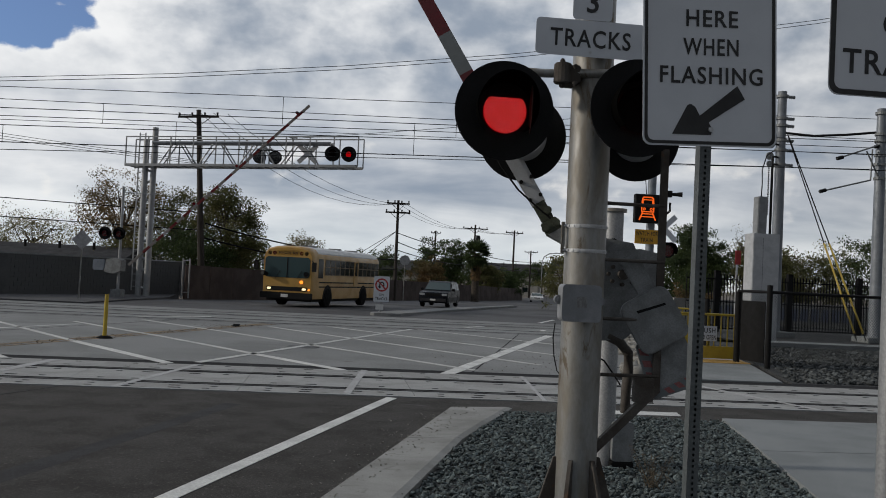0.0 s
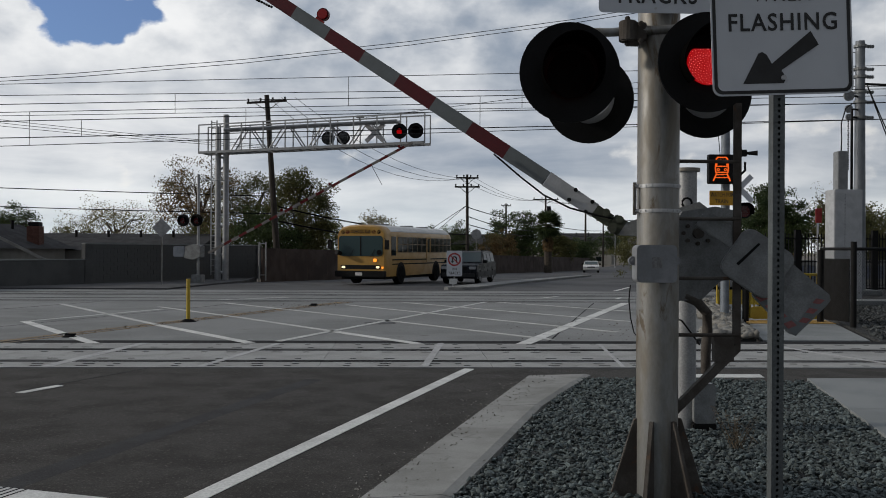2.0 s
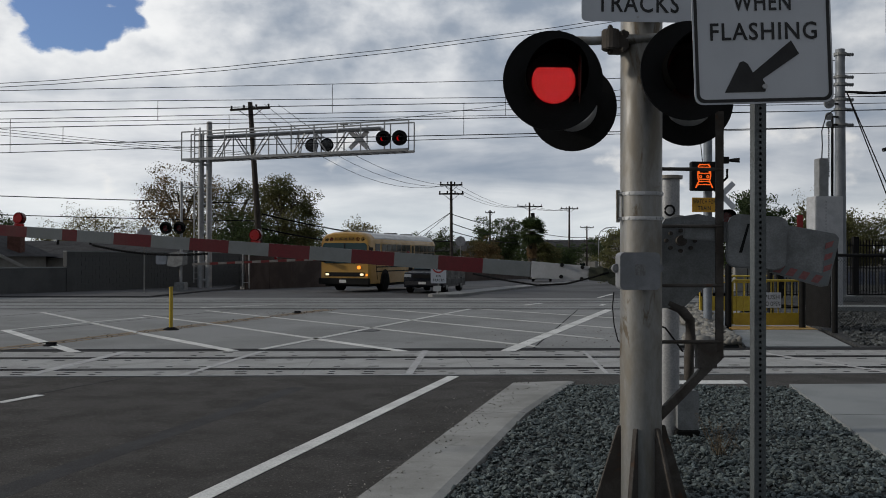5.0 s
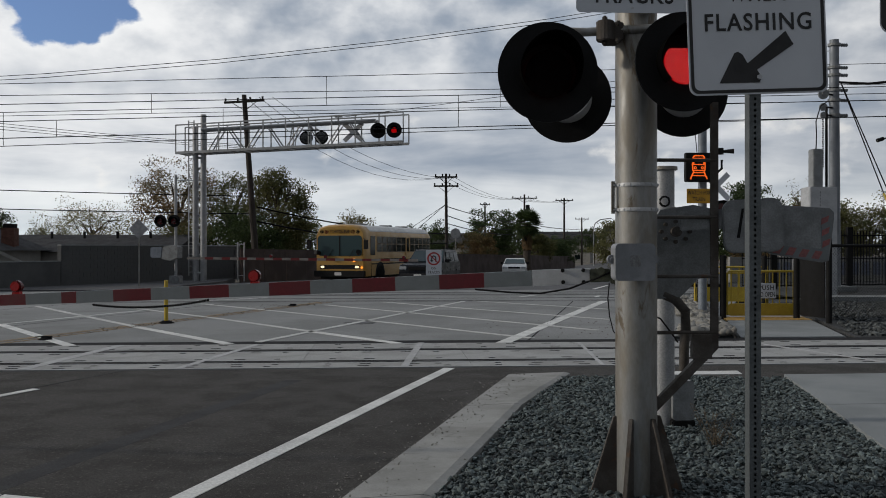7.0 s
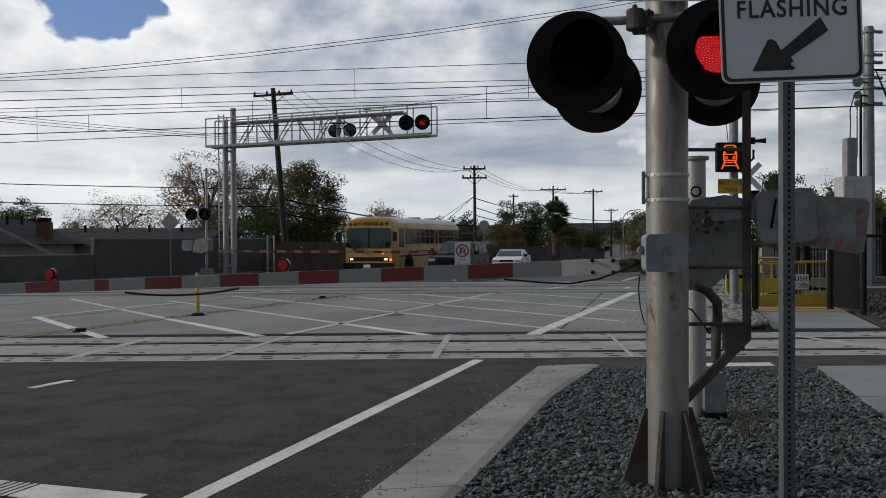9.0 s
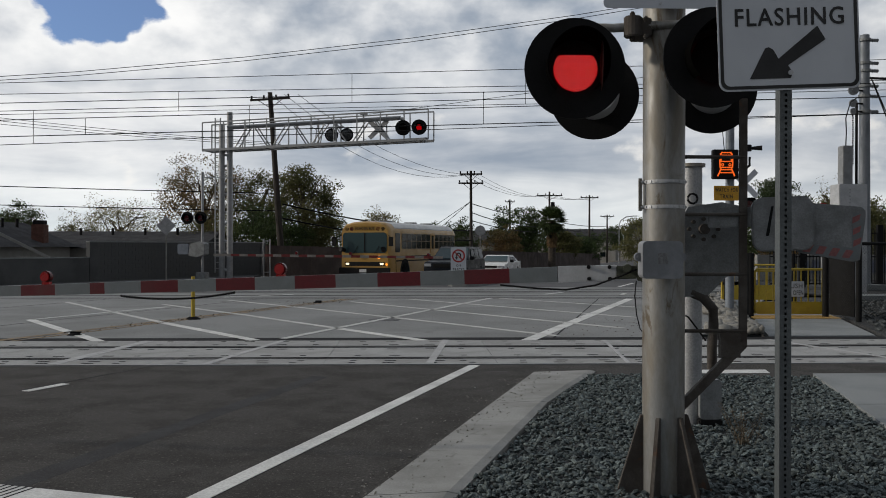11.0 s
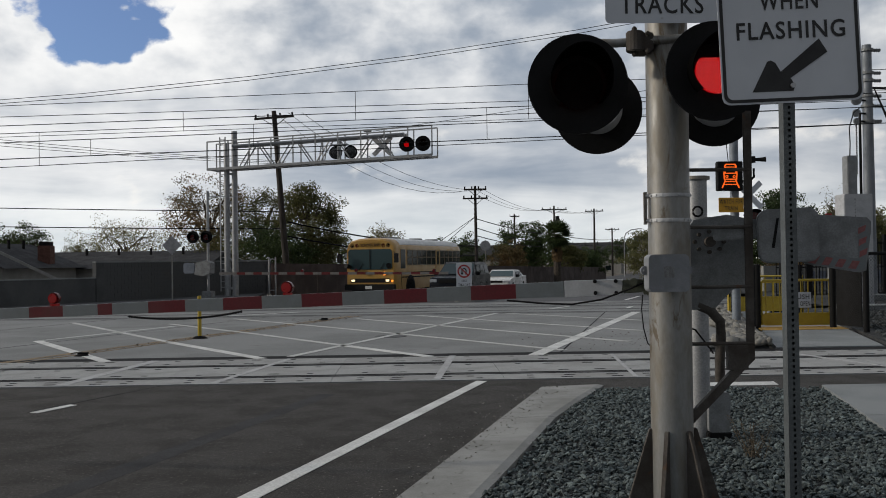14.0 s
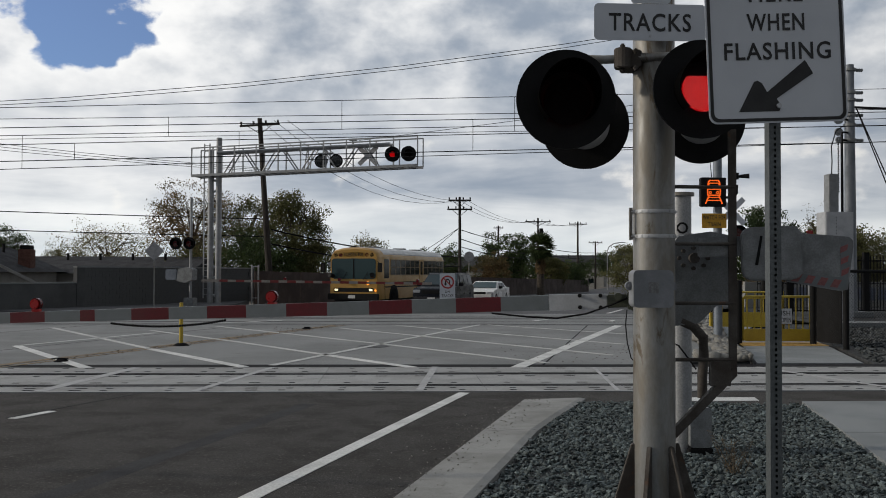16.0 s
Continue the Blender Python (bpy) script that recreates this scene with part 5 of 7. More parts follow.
def build_car(name, m, paint, label, tall):
    """A car whose front faces -y: lofted lower body and greenhouse, lamps, wheels."""
    t = thing(name, m, label, "car")
    if tall:
        hw, L, belt, top = 0.90, 4.75, 1.02, 1.63
        line = [(0.0, 0.55), (0.02, 0.80), (0.14, 0.93), (1.45, belt), (4.6, belt + 0.03), (4.75, 0.95), (4.75, 0.45)]
        roof = [(1.4, belt), (2.15, top - 0.08), (2.4, top), (4.3, top - 0.02), (4.55, top - 0.1), (4.7, belt)]
    else:
        hw, L, belt, top = 0.86, 4.5, 0.86, 1.29
        line = [(0.0, 0.45), (0.02, 0.66), (0.15, 0.76), (1.2, belt), (3.9, belt + 0.02), (4.45, 0.90), (4.5, 0.45)]
        roof = [(1.15, belt), (1.85, top - 0.05), (2.1, top), (3.0, top - 0.01), (3.35, top - 0.1), (4.0, belt)]
    bm = bmesh.new()
    out = [(y, z) for y, z in line] + [(L - 0.02, 0.28), (0.06, 0.28)]
    rings = [[bm.verts.new((s * x, y + (0.10 * (abs(x) / hw) ** 3 if y < 0.3 else 0), z)) for y, z in out] for s, x in ((-1, hw), (-1, hw * 0.93), (-1, hw * 0.5), (1, 0.0), (1, hw * 0.5), (1, hw * 0.93), (1, hw))]
    for a, b in zip(rings, rings[1:]):
        for i in range(len(out)):
            j = (i + 1) % len(out)
            bm.faces.new((a[i], a[j], b[j], b[i]))
    bm.faces.new(rings[0][::-1])
    bm.faces.new(rings[-1])
    part("body", bm, paint, t, "", 0.02, True)
    tw = 0.80
    bm = bmesh.new()
    a = [bm.verts.new((-hw * (0.96 if z <= belt + 0.01 else tw), y, z)) for y, z in roof]
    b = [bm.verts.new((hw * (0.96 if z <= belt + 0.01 else tw), y, z)) for y, z in roof]
    for i in range(len(roof)):
        j = (i + 1) % len(roof)
        bm.faces.new((a[i], a[j], b[j], b[i]))
    bm.faces.new(a[::-1])
    bm.faces.new(b)
    cabin = part("cabin", bm, paint, t, "", 0.03, True)
    # windows lie a little proud of the cabin
    (y0, z0), (y1, z1) = roof[0], roof[1]
    bm = bmesh.new()
    q = [(-hw * 0.88, y0 + 0.06, z0 + 0.05), (hw * 0.88, y0 + 0.06, z0 + 0.05), (hw * 0.76, y1 - 0.02, z1 - 0.02), (-hw * 0.76, y1 - 0.02, z1 - 0.02)]
    nrm = Vector((0, -(z1 - z0), y1 - y0)).normalized() * 0.02
    low, high = [bm.verts.new(Vector(p) - nrm) for p in q], [bm.verts.new(Vector(p) + nrm) for p in q]
    bm.faces.new(high)
    for i in range(4):
        bm.faces.new((low[i], low[(i + 1) % 4], high[(i + 1) % 4], high[i]))
    part("windscreen", bm, GLASS_SCREEN, t, "sky grey windscreen")
    ends = ((1.95, 2.75), (2.85, 3.6), (3.7, 4.5)) if tall else ((1.75, 2.6), (2.68, 3.4))
    for s in (-1, 1):
        for ya, yb in ends:
            bm = bmesh.new()
            zt, zl = top - 0.12, belt + 0.06
            lean = 0.25 if ya < 2 else 0.0
            tail = -0.25 if (not tall and yb > 3) else 0.0
            q = [(s * (hw * 0.945), ya, zl), (s * (hw * 0.945), yb, zl), (s * (hw * 0.835), yb + tail, zt), (s * (hw * 0.835), ya + lean, zt)]
            near, off = [bm.verts.new(p) for p in q], [bm.verts.new((p[0] + s * 0.02, p[1], p[2] + 0.004)) for p in q]
            bm.faces.new(off)
            for i in range(4):
                bm.faces.new((near[i], near[(i + 1) % 4], off[(i + 1) % 4], off[i]))
            part("side_window", bm, GLASS_DARK, t)
        bm = bmesh.new()
        box(bm, s * hw - 0.02, 1.55, belt, s * (hw + 0.2), 1.68, belt + 0.16)
        part("mirror", bm, BLACK, t, "", 0.02)
        z = 0.80 if tall else 0.62
        bm = bmesh.new()
        box(bm, s * hw * 0.6, -0.01 + 0.02, z - 0.07, s * hw * 0.96, 0.14, z + 0.07)
        part("headlight", bm, surface("clear headlight", (0.45, 0.47, 0.5), None, 0.15), t, "unlit headlight", 0.02)
        for y in (0.85, L - 0.9):
            wheel(t, s * (hw - 0.10), y, 0.36 if tall else 0.31, 0.22)
        if tall:
            bm = bmesh.new()
            bar(bm, (s * 0.62, 2.4, top + 0.03), (s * 0.62, 4.2, top + 0.03), 0.04, 0.04)
            part("roof_rail", bm, BLACK, t)
            bm = bmesh.new()
            box(bm, s * (hw - 0.01), 0.2, 0.36, s * (hw + 0.025), L - 0.1, 0.62)
            part("side_cladding", bm, SUV_TRIM, t, "grey side cladding", 0.01)
    z = 0.78 if tall else 0.6
    bm = bmesh.new()
    box(bm, -hw * 0.5, -0.01, z - 0.09, hw * 0.5, 0.06, z + 0.09)
    part("grille", bm, BLACK, t, "", 0.01)
    bm = bmesh.new()
    box(bm, -hw * 0.92, -0.06, 0.36, hw * 0.92, 0.1, 0.56)
    part("bumper", bm, SUV_TRIM if tall else paint, t, "", 0.03)
    bm = bmesh.new()
    box(bm, -0.17, -0.075, 0.42, 0.17, -0.055, 0.53)
    part("number_plate", bm, WHITE_PAINT, t)
    return t


SUV_TURN = -17.0
school_bus = build_bus()
suv = build_car("suv", pose(1.42, 40.6, 0, 0, 0, SUV_TURN), SUV_PAINT, "dark blue sport utility car stopping behind the gate", True)
white_car = build_car("sedan", pose(27.0, 119, ground_z(119), 0, 0, -12), CAR_WHITE, "white sedan coming up behind the dark car", False)


# ---- street furniture beyond the tracks ----
def build_island():
    bm = bmesh.new()
    out = [(1.55, 37.3), (1.7, 37.08), (2.3, 37.0), (2.8, 37.3), (7.5, 50.5), (14.5, 71), (13.9, 71.2), (6.4, 50.8), (1.62, 37.75)]
    slab(bm, out, -0.3, 0.12)
    settle(bm)
    setting("median_island", bm, CONCRETE, "raised concrete median island", 0.03, category="island")
    t = thing("no_u_turn_sign", pose(2.02, 38.4, 0.11, 0, 0, -3), "white sign forbidding turns on the tracks", "sign")
    bm = bmesh.new()
    box(bm, -0.03, 0.01, 0, 0.03, 0.06, 1.5)
    part("post", bm, GALV, t)
    bm = bmesh.new()
    plate(bm, rounded(-0.33, 0.42, 0.33, 1.50, 0.05), 0, 0.004)
    face = part("panel", bm, SIGN_WHITE, t)
    bm = bmesh.new()
    shell(bm, disc(0, 1.13, 0.215, 28), disc(0, 1.13, 0.28, 28), -0.006, 0.0)
    bar(bm, (-0.17, -0.004, 1.30), (0.17, -0.004, 0.96), 0.008, 0.05, (0, 0, 1))
    part("red_ring", bm, SIGN_RED, face, "red ring and slash")
    bm = bmesh.new()
    shell(bm, [(0.06 * math.cos(a * math.pi / 8), 1.16 + 0.06 * math.sin(a * math.pi / 8)) for a in range(9)] + [(-0.06, 1.1), (0.06, 1.1)], [(0.11 * math.cos(a * math.pi / 8), 1.16 + 0.11 * math.sin(a * math.pi / 8)) for a in range(9)] + [(-0.11, 1.1), (0.11, 1.1)], -0.003, 0.0)
    box(bm, -0.11, -0.003, 1.06, -0.06, 0, 1.12)
    box(bm, 0.06, -0.003, 0.99, 0.11, 0, 1.12)
    plate(bm, [(-0.16, 1.07), (-0.01, 1.07), (-0.085, 0.97)], -0.003, 0)
    part("turn_arrow", bm, SIGN_BLACK, face, "black hooked arrow")
    lettering("lettering", "ON", 0.13, face, 0, -0.002, 0.68, SIGN_BLACK)
    lettering("lettering", "TRACKS", 0.16, face, 0, -0.002, 0.50, SIGN_BLACK, 0.5)
    t = thing("island_marker", pose(1.95, 38.1, 0.11), "small white marker plate on the island", "sign")
    bm = bmesh.new()
    box(bm, -0.16, 0, 0.1, 0.16, 0.02, 0.32)
    box(bm, -0.02, 0.02, 0, 0.02, 0.05, 0.2)
    part("plate", bm, WHITE_PAINT, t)


def build_posts():
    t = thing("delineator_post", pose(-4.89, 20.6, 0), "yellow plastic delineator post on a black base", "post")
    bm = bmesh.new()
    rod(bm, (0, 0, 0.04), (0, 0, 0.96), 0.045, 0.042, 16)
    part("tube", bm, YELLOW, t, smooth=True)
    bm = bmesh.new()
    rod(bm, (0, 0, 0), (0, 0, 0.06), 0.19, 0.08, 16)
    part("base", bm, RUBBER, t, "black rubber base", smooth=True)
    for x, y in ((-6.2, 17.0), (-2.7, 26.5)):
        bm = bmesh.new()
        rod(bm, (0, 0, 0), (0, 0, 0.045), 0.14, 0.07, 14)
        box(bm, -0.07, -0.04, 0.035, 0.11, 0.04, 0.065)
        ob = new("post_base", mesh_of("post_base", bm, RUBBER, 0, True))
        ob.location = (x, y, 0)
        tagged(ob, "torn off black base of a median post", "post base", "post stumps")


def build_covers():
    """A dark utility cover and wind-blown debris on the paving."""
    bm = bmesh.new()
    rod(bm, (0, 0, -0.02), (0, 0, 0.006), 0.36, n=28)
    ob = new("manhole_cover", mesh_of("manhole_cover", bm, COVER, 0.002))
    ob.location = (-0.59, 20.37, 0)
    tagged(ob, "dark round utility cover in the paving", "cover")
    rng = np.random.default_rng(31)
    spots = []
    for k in range(420):
        y = rng.uniform(16.6, 28.3)
        spots.append((-7.05 + 0.416 * (y - 15.9) + rng.normal(0, 0.16), y, 0.008))
    for k in range(70):
        spots.append((-2.7 + rng.normal(-0.25, 0.45), 26.5 + rng.normal(0, 0.35), 0.012))
    for k in range(130):
        spots.append((rng.uniform(2.0, 5.6), rng.uniform(16.6, 21.0), 0.006))
    me = rocks(rng, spots, 0.011, 0.4)
    me.materials.append(DEBRIS)
    tagged(new("debris", me), "dry leaves and grit blown along the median", "debris", kind="stuff")


COVER = surface("worn iron cover", (0.075, 0.075, 0.078), (0.05, 0.05, 0.052), 0.7, 0.3, 5, 60, 0.2)
DEBRIS = surface("dry leaf litter", (0.13, 0.09, 0.06), (0.07, 0.055, 0.045), 0.95, 0, 9, 60, 0.2, None, None, 0.8)


def build_walls():
    t = thing("wall_block", Matrix(), "grey concrete block wall along the street", "wall", kind="structure")
    b = mesh_of("block", made(lambda m: box(m, 0, -0.1, 0, 0.395, 0.1, 0.195)), BLOCK, 0.006)
    bm = bmesh.new()
    a, c = Vector((-14.30, 40.86, 0)), Vector((-8.20, 51.13, 0))
    d = (c - a).normalized()
    turn = math.degrees(math.atan2(d.y, d.x))
    m = Matrix.Translation(a) @ pose(0, 0, 0, 0, 0, turn)
    core = bmesh.new()
    box(core, 0, -0.06, 0, (c - a).length, 0.06, 1.72, m)
    part("wall_core", core, BLOCK, t, "mortar joints")
    n = int((c - a).length / 0.4)
    for row in range(9):
        for k in range(n - (1 if row % 2 else 0)):
            ob = new("block", b)
            ob.parent = t
            ob.matrix_basis = m @ Matrix.Translation((0.4 * k + (0.2 if row % 2 else 0), random.uniform(-0.004, 0.004), row * 0.2))
    bm = bmesh.new()
    box(bm, -0.02, -0.13, 1.80, (c - a).length, 0.13, 1.86, m)
    part("coping", bm, WALK, t, "pale coping course", 0.01)
    for x in (-0.02, (c - a).length - 0.42):
        bm = bmesh.new()
        box(bm, x, -0.125, 0, x + 0.44, 0.125, 1.80, m)
        part("pilaster", bm, BLOCK, t, "", 0.01)
    bm = bmesh.new()
    box(bm, -34, -0.1, 0, -0.03, 0.1, 1.10, m)
    low = setting("wall_low", bm, BLOCK, "lower grey block wall before the house", 0.01, category="wall")
    bm = bmesh.new()
    box(bm, -34, -0.12, 1.105, -0.02, 0.12, 1.15, m)
    c2 = part("coping", bm, WALK, low)
    # fence boards along the far street
    path = [(-7.5, 47.4), (5.3, 80), (27.5, 131)]
    t = thing("fence_brown", Matrix(), "dark brown board fence along the street", "fence", kind="structure")
    for (x0, y0), (x1, y1) in zip(path, path[1:]):
        p, q = Vector((x0, y0, 0)), Vector((x1, y1, 0))
        n = max(2, int((q - p).length / 2.4))
        for k in range(n):
            u, v = p.lerp(q, k / n), p.lerp(q, (k + 0.985) / n)
            bm = bmesh.new()
            bar(bm, u + Vector((0, 0, 0.84 + ground_z(u.y))), v + Vector((0, 0, 0.84 + ground_z(v.y))), 0.08, 1.86 + random.uniform(-0.03, 0.03))
            part("fence_panel", bm, BROWN_WALL, t)
    # chain link end post and mesh beside the cantilever
    t = thing("chain_link_gate", pose(-7.55, 46.9, 0, 0, 0, 30), "galvanized chain link gate post pair by the wall", "fence")
    for x in (0, 0.35):
        bm = bmesh.new()
        rod(bm, (x, 0, 0), (x, 0, 2.0), 0.04, n=10)
        part("post", bm, GALV_NEW, t, smooth=True)
    for z in (0.3, 1.9):
        bm = bmesh.new()
        rod(bm, (0, 0, z), (0.35, 0, z), 0.02, n=6)
        part("rail", bm, GALV_NEW, t)
    t = thing("sign_post", pose(-10.55, 39.6, 0.05), "grey diamond sign seen from behind on a thin post", "sign")
    bm = bmesh.new()
    box(bm, -0.025, 0, 0, 0.025, 0.05, 2.8)
    part("post", bm, GALV, t)
    bm = bmesh.new()
    plate(bm, [(0, 2.05), (0.42, 2.47), (0, 2.89), (-0.42, 2.47)], -0.02, -0.005)
    part("panel", bm, SIGN_BACK, t)
    for x, y, h, w in ((-4.6, 62, 2.7, 0.5), (5.9, 77, 3.9, 0.9)):
        t = thing("sign_post", pose(x, y, ground_z(y)), "street sign seen from behind", "sign")
        bm = bmesh.new()
        rod(bm, (0, 0, 0), (0, 0, h), 0.04, n=8)
        part("post", bm, GALV, t)
        bm = bmesh.new()
        plate(bm, disc(0, h - w / 2, w / 2, 8), -0.05, -0.03)
        part("panel", bm, SIGN_BACK, t)


def gable(name, x, y, w, d, wall, ridge, turn, label, stuff=STUCCO):
    t = thing(name, pose(x, y, ground_z(y) - 0.08, 0, 0, turn), label, "house")
    wall, ridge = wall - ground_z(y) + 0.08, ridge - ground_z(y) + 0.08
    bm = bmesh.new()
    box(bm, -w / 2, -d / 2, 0, w / 2, d / 2, wall)
    part("wall_body", bm, stuff, t)
    bm = bmesh.new()
    o = 0.5
    v = [bm.verts.new(p) for p in ((-w / 2 - o, -d / 2 - o, wall - 0.12), (w / 2 + o, -d / 2 - o, wall - 0.12), (w / 2 + o, d / 2 + o, wall - 0.12), (-w / 2 - o, d / 2 + o, wall - 0.12), (-w / 2 - o, 0, ridge), (w / 2 + o, 0, ridge))]
    for f in ((0, 1, 5, 4), (2, 3, 4, 5), (0, 4, 3), (1, 2, 5), (3, 2, 1, 0)):
        bm.faces.new([v[i] for i in f])
    roof = part("roof", bm, ROOF, t, "dark shingle roof")
    for k in range(4):
        bm = bmesh.new()
        px, pz = -w * 0.3 + k * w * 0.2, ridge - 0.25
        rod(bm, (px, -d * 0.12, pz - 0.3), (px, -d * 0.12, pz + 0.45), 0.09, n=10)
        part("vent_pipe", bm, BLACK, roof)
    for k in (-0.3, 0.05, 0.3) if y > 100 else ():
        bm = bmesh.new()
        box(bm, k * w - 0.6, -d / 2 - 0.04, 0.9, k * w + 0.6, -d / 2, 1.9)
        part("window", bm, GLASS_DARK, t)
    return t


def build_houses():
    gable("house", -18.6, 62, 11, 8, 1.6, 2.62, -6, "low house with a grey shingle roof behind the wall")
    t = gable("house", -25.5, 55, 7, 7, 1.7, 3.1, 78, "small gabled house end behind the low wall")
    bm = bmesh.new()
    bar(bm, (-24.6, 52.0, 3.05), (-19.9, 52.0, 0.72), 0.05, 0.16)
    board = part("bargeboard", bm, STUCCO, t, "white bargeboard under the roof edge")
    board.matrix_basis = t.matrix_basis.inverted()
    c = thing("chimney", pose(-22.3, 55.5, -0.28), "red brick chimney with a dark cap", "chimney")
    bm = bmesh.new()
    box(bm, -0.36, -0.4, 0, 0.36, 0.4, 3.2)
    part("shaft", bm, BRICK, c, "", 0.02)
    bm = bmesh.new()
    box(bm, -0.32, -0.3, 3.2, 0.32, 0.3, 3.45)
    part("cap", bm, BLACK, c, "dark chimney cap", 0.03)
    gable("house", 40, 205, 14, 9, 3.4, 5.6, -20, "pale house far down the street")
    gable("house", 70, 240, 22, 12, 6.0, 8.0, -20, "pale building far down the street")
    gable("house", 10, 135, 12, 8, 2.3, 4.0, -20, "low house behind the fence")


build_island()
build_posts()
build_covers()
build_walls()
build_houses()


# ---- trees ----
def leaf_cloud(rng, centres, per, size, spread):
    """Leaves as small bent quads round the twig ends."""
    verts, faces = [], []
    for c in centres:
        for _ in range(per):
            p = rng.normal(0, 1, 3)
            p = np.array(c) + p / np.linalg.norm(p) * spread * 1.9 * rng.random() ** 0.6 * np.array([1.2, 1.2, 0.75])
            u = rng.normal(0, 1, 3)
            u /= np.linalg.norm(u)
            w = np.cross(u, rng.normal(0, 1, 3))
            w /= np.linalg.norm(w) + 1e-6
            s = size * rng.uniform(0.6, 1.3)
            k = len(verts)
            verts += [p - u * s, p - w * s * 0.55, p + u * s, p + w * s * 0.55]
            faces.append((k, k + 1, k + 2, k + 3))
    return verts, faces


def tree(x, y, height, radius, leaf, label, seed, trunk=0.3, leaves=30, size=0.14, base=0.28, ends=150, squash=0.75, name="tree"):
    rng = np.random.default_rng(seed)
    t = thing(name, pose(x, y, ground_z(y) - 0.06), label, "tree")
    height -= ground_z(y)
    bm = bmesh.new()
    top = height * 0.62
    tube(bm, [(0, 0, -0.1), (0.05, 0.03, height * 0.2), (-0.06, 0.05, height * 0.4), (0.05, 0, top)], trunk * 0.5, 8)
    tips = []
    limbs = 11
    for i in range(limbs):
        a = i * 2.4 + rng.uniform(-0.4, 0.4)
        z0 = height * rng.uniform(base * 0.7, 0.58)
        reach = radius * rng.uniform(0.55, 0.98)
        z1 = height * rng.uniform(base + 0.15, 0.95)
        p0, p2 = Vector((0, 0, z0)), Vector((reach * math.cos(a), reach * math.sin(a), z1))
        fall = 1 - max(0, (z1 / height - 0.55)) * 0.9
        p2.x, p2.y = p2.x * fall, p2.y * fall
        p1 = p0.lerp(p2, 0.5) + Vector((0, 0, 0.08 * height))
        rod(bm, p0, p1, trunk * 0.22, trunk * 0.14, 6)
        rod(bm, p1, p2, trunk * 0.14, trunk * 0.05, 6)
        for _ in range(5):
            e = p1.lerp(p2, rng.uniform(0.3, 1.0)) + Vector(rng.normal(0, radius * 0.2, 3))
            rod(bm, p1.lerp(p2, 0.6), e, trunk * 0.06, trunk * 0.02, 5)
            tips.append(e)
    part("trunk", bm, BARK, t, "dark trunk and limbs")
    centres = [tuple(p) for p in tips]
    while len(centres) < ends:
        v = rng.normal(0, 1, 3)
        v /= np.linalg.norm(v)
        r = rng.uniform(0.55, 1.0)
        wob = 1 + 0.32 * noise.noise(Vector(v) * 1.7 + Vector((seed * 3.1, 0, 0)))
        c = np.array([v[0] * radius * r * wob, v[1] * radius * r * wob, height * (base + (1 - base) * 0.52) + v[2] * height * (1 - base) * 0.5 * r * wob])
        if noise.noise(Vector(c) * (1.6 / radius) + Vector((seed, 0, 0))) > -0.16:
            centres.append(tuple(c))
    verts, faces = leaf_cloud(rng, centres, int(leaves * 2.6), size * 0.56, min(radius * 0.125, 0.36))
    me = bpy.data.meshes.new("crown")
    me.from_pydata([tuple(v) for v in verts], [], faces)
    me.materials.append(leaf)
    ob = new("crown", me)
    ob.parent = t
    return t


def palm(x, y, height, seed):
    rng = np.random.default_rng(seed)
    t = thing("palm_tree", pose(x, y, ground_z(y) - 0.06), "shaggy fan palm with a skirt of dead leaves", "tree")
    height -= ground_z(y)
    bm = bmesh.new()
    rod(bm, (0, 0, 0), (0, 0, height - 0.4), 0.45, 0.30, 10)
    part("trunk", bm, BARK, t)
    for skirt in (False, True):
        verts, faces = [], []
        for _ in range(120 if not skirt else 150):
            a = rng.uniform(0, 6.28)
            e = rng.uniform(-1.0, 1.3) if not skirt else rng.uniform(-1.5, -1.1)
            z = height - rng.uniform(0.25, 0.85) if not skirt else height - rng.uniform(0.5, 2.9)
            d = np.array([math.cos(a) * math.cos(e), math.sin(a) * math.cos(e), math.sin(e)])
            side = np.cross(d, (0, 0, 1.0))
            side /= np.linalg.norm(side) + 1e-6
            o, l = np.array([0, 0, z]), rng.uniform(0.95, 1.40) if not skirt else rng.uniform(0.4, 0.7)
            o = o + (d * 0.25 if not skirt else np.array([math.cos(a), math.sin(a), 0]) * rng.uniform(0.3, 0.5))
            hub = o + d * l * (0.5 if not skirt else 0.1)
            up = np.cross(side, d)
            for f in range(-5, 6):
                w = f * (0.30 if not skirt else 0.14)
                ray = d * math.cos(w) + side * math.sin(w)
                tip = hub + ray * l * 0.75 - np.array([0, 0, 0.10 * l * abs(math.sin(w)) + 0.08 * l])
                k = len(verts)
                across = np.cross(ray, up) * 0.055 * l
                mid = hub + ray * l * 0.4
                verts += [hub, mid + across, tip, mid - across]
                faces.append((k, k + 1, k + 2, k + 3))
        me = bpy.data.meshes.new("fronds")
        me.from_pydata([tuple(v) for v in verts], [], faces)
        me.materials.append(LEAF_BROWN if skirt else LEAF_GREEN)
        ob = new("dead_skirt" if skirt else "crown", me)
        ob.parent = t


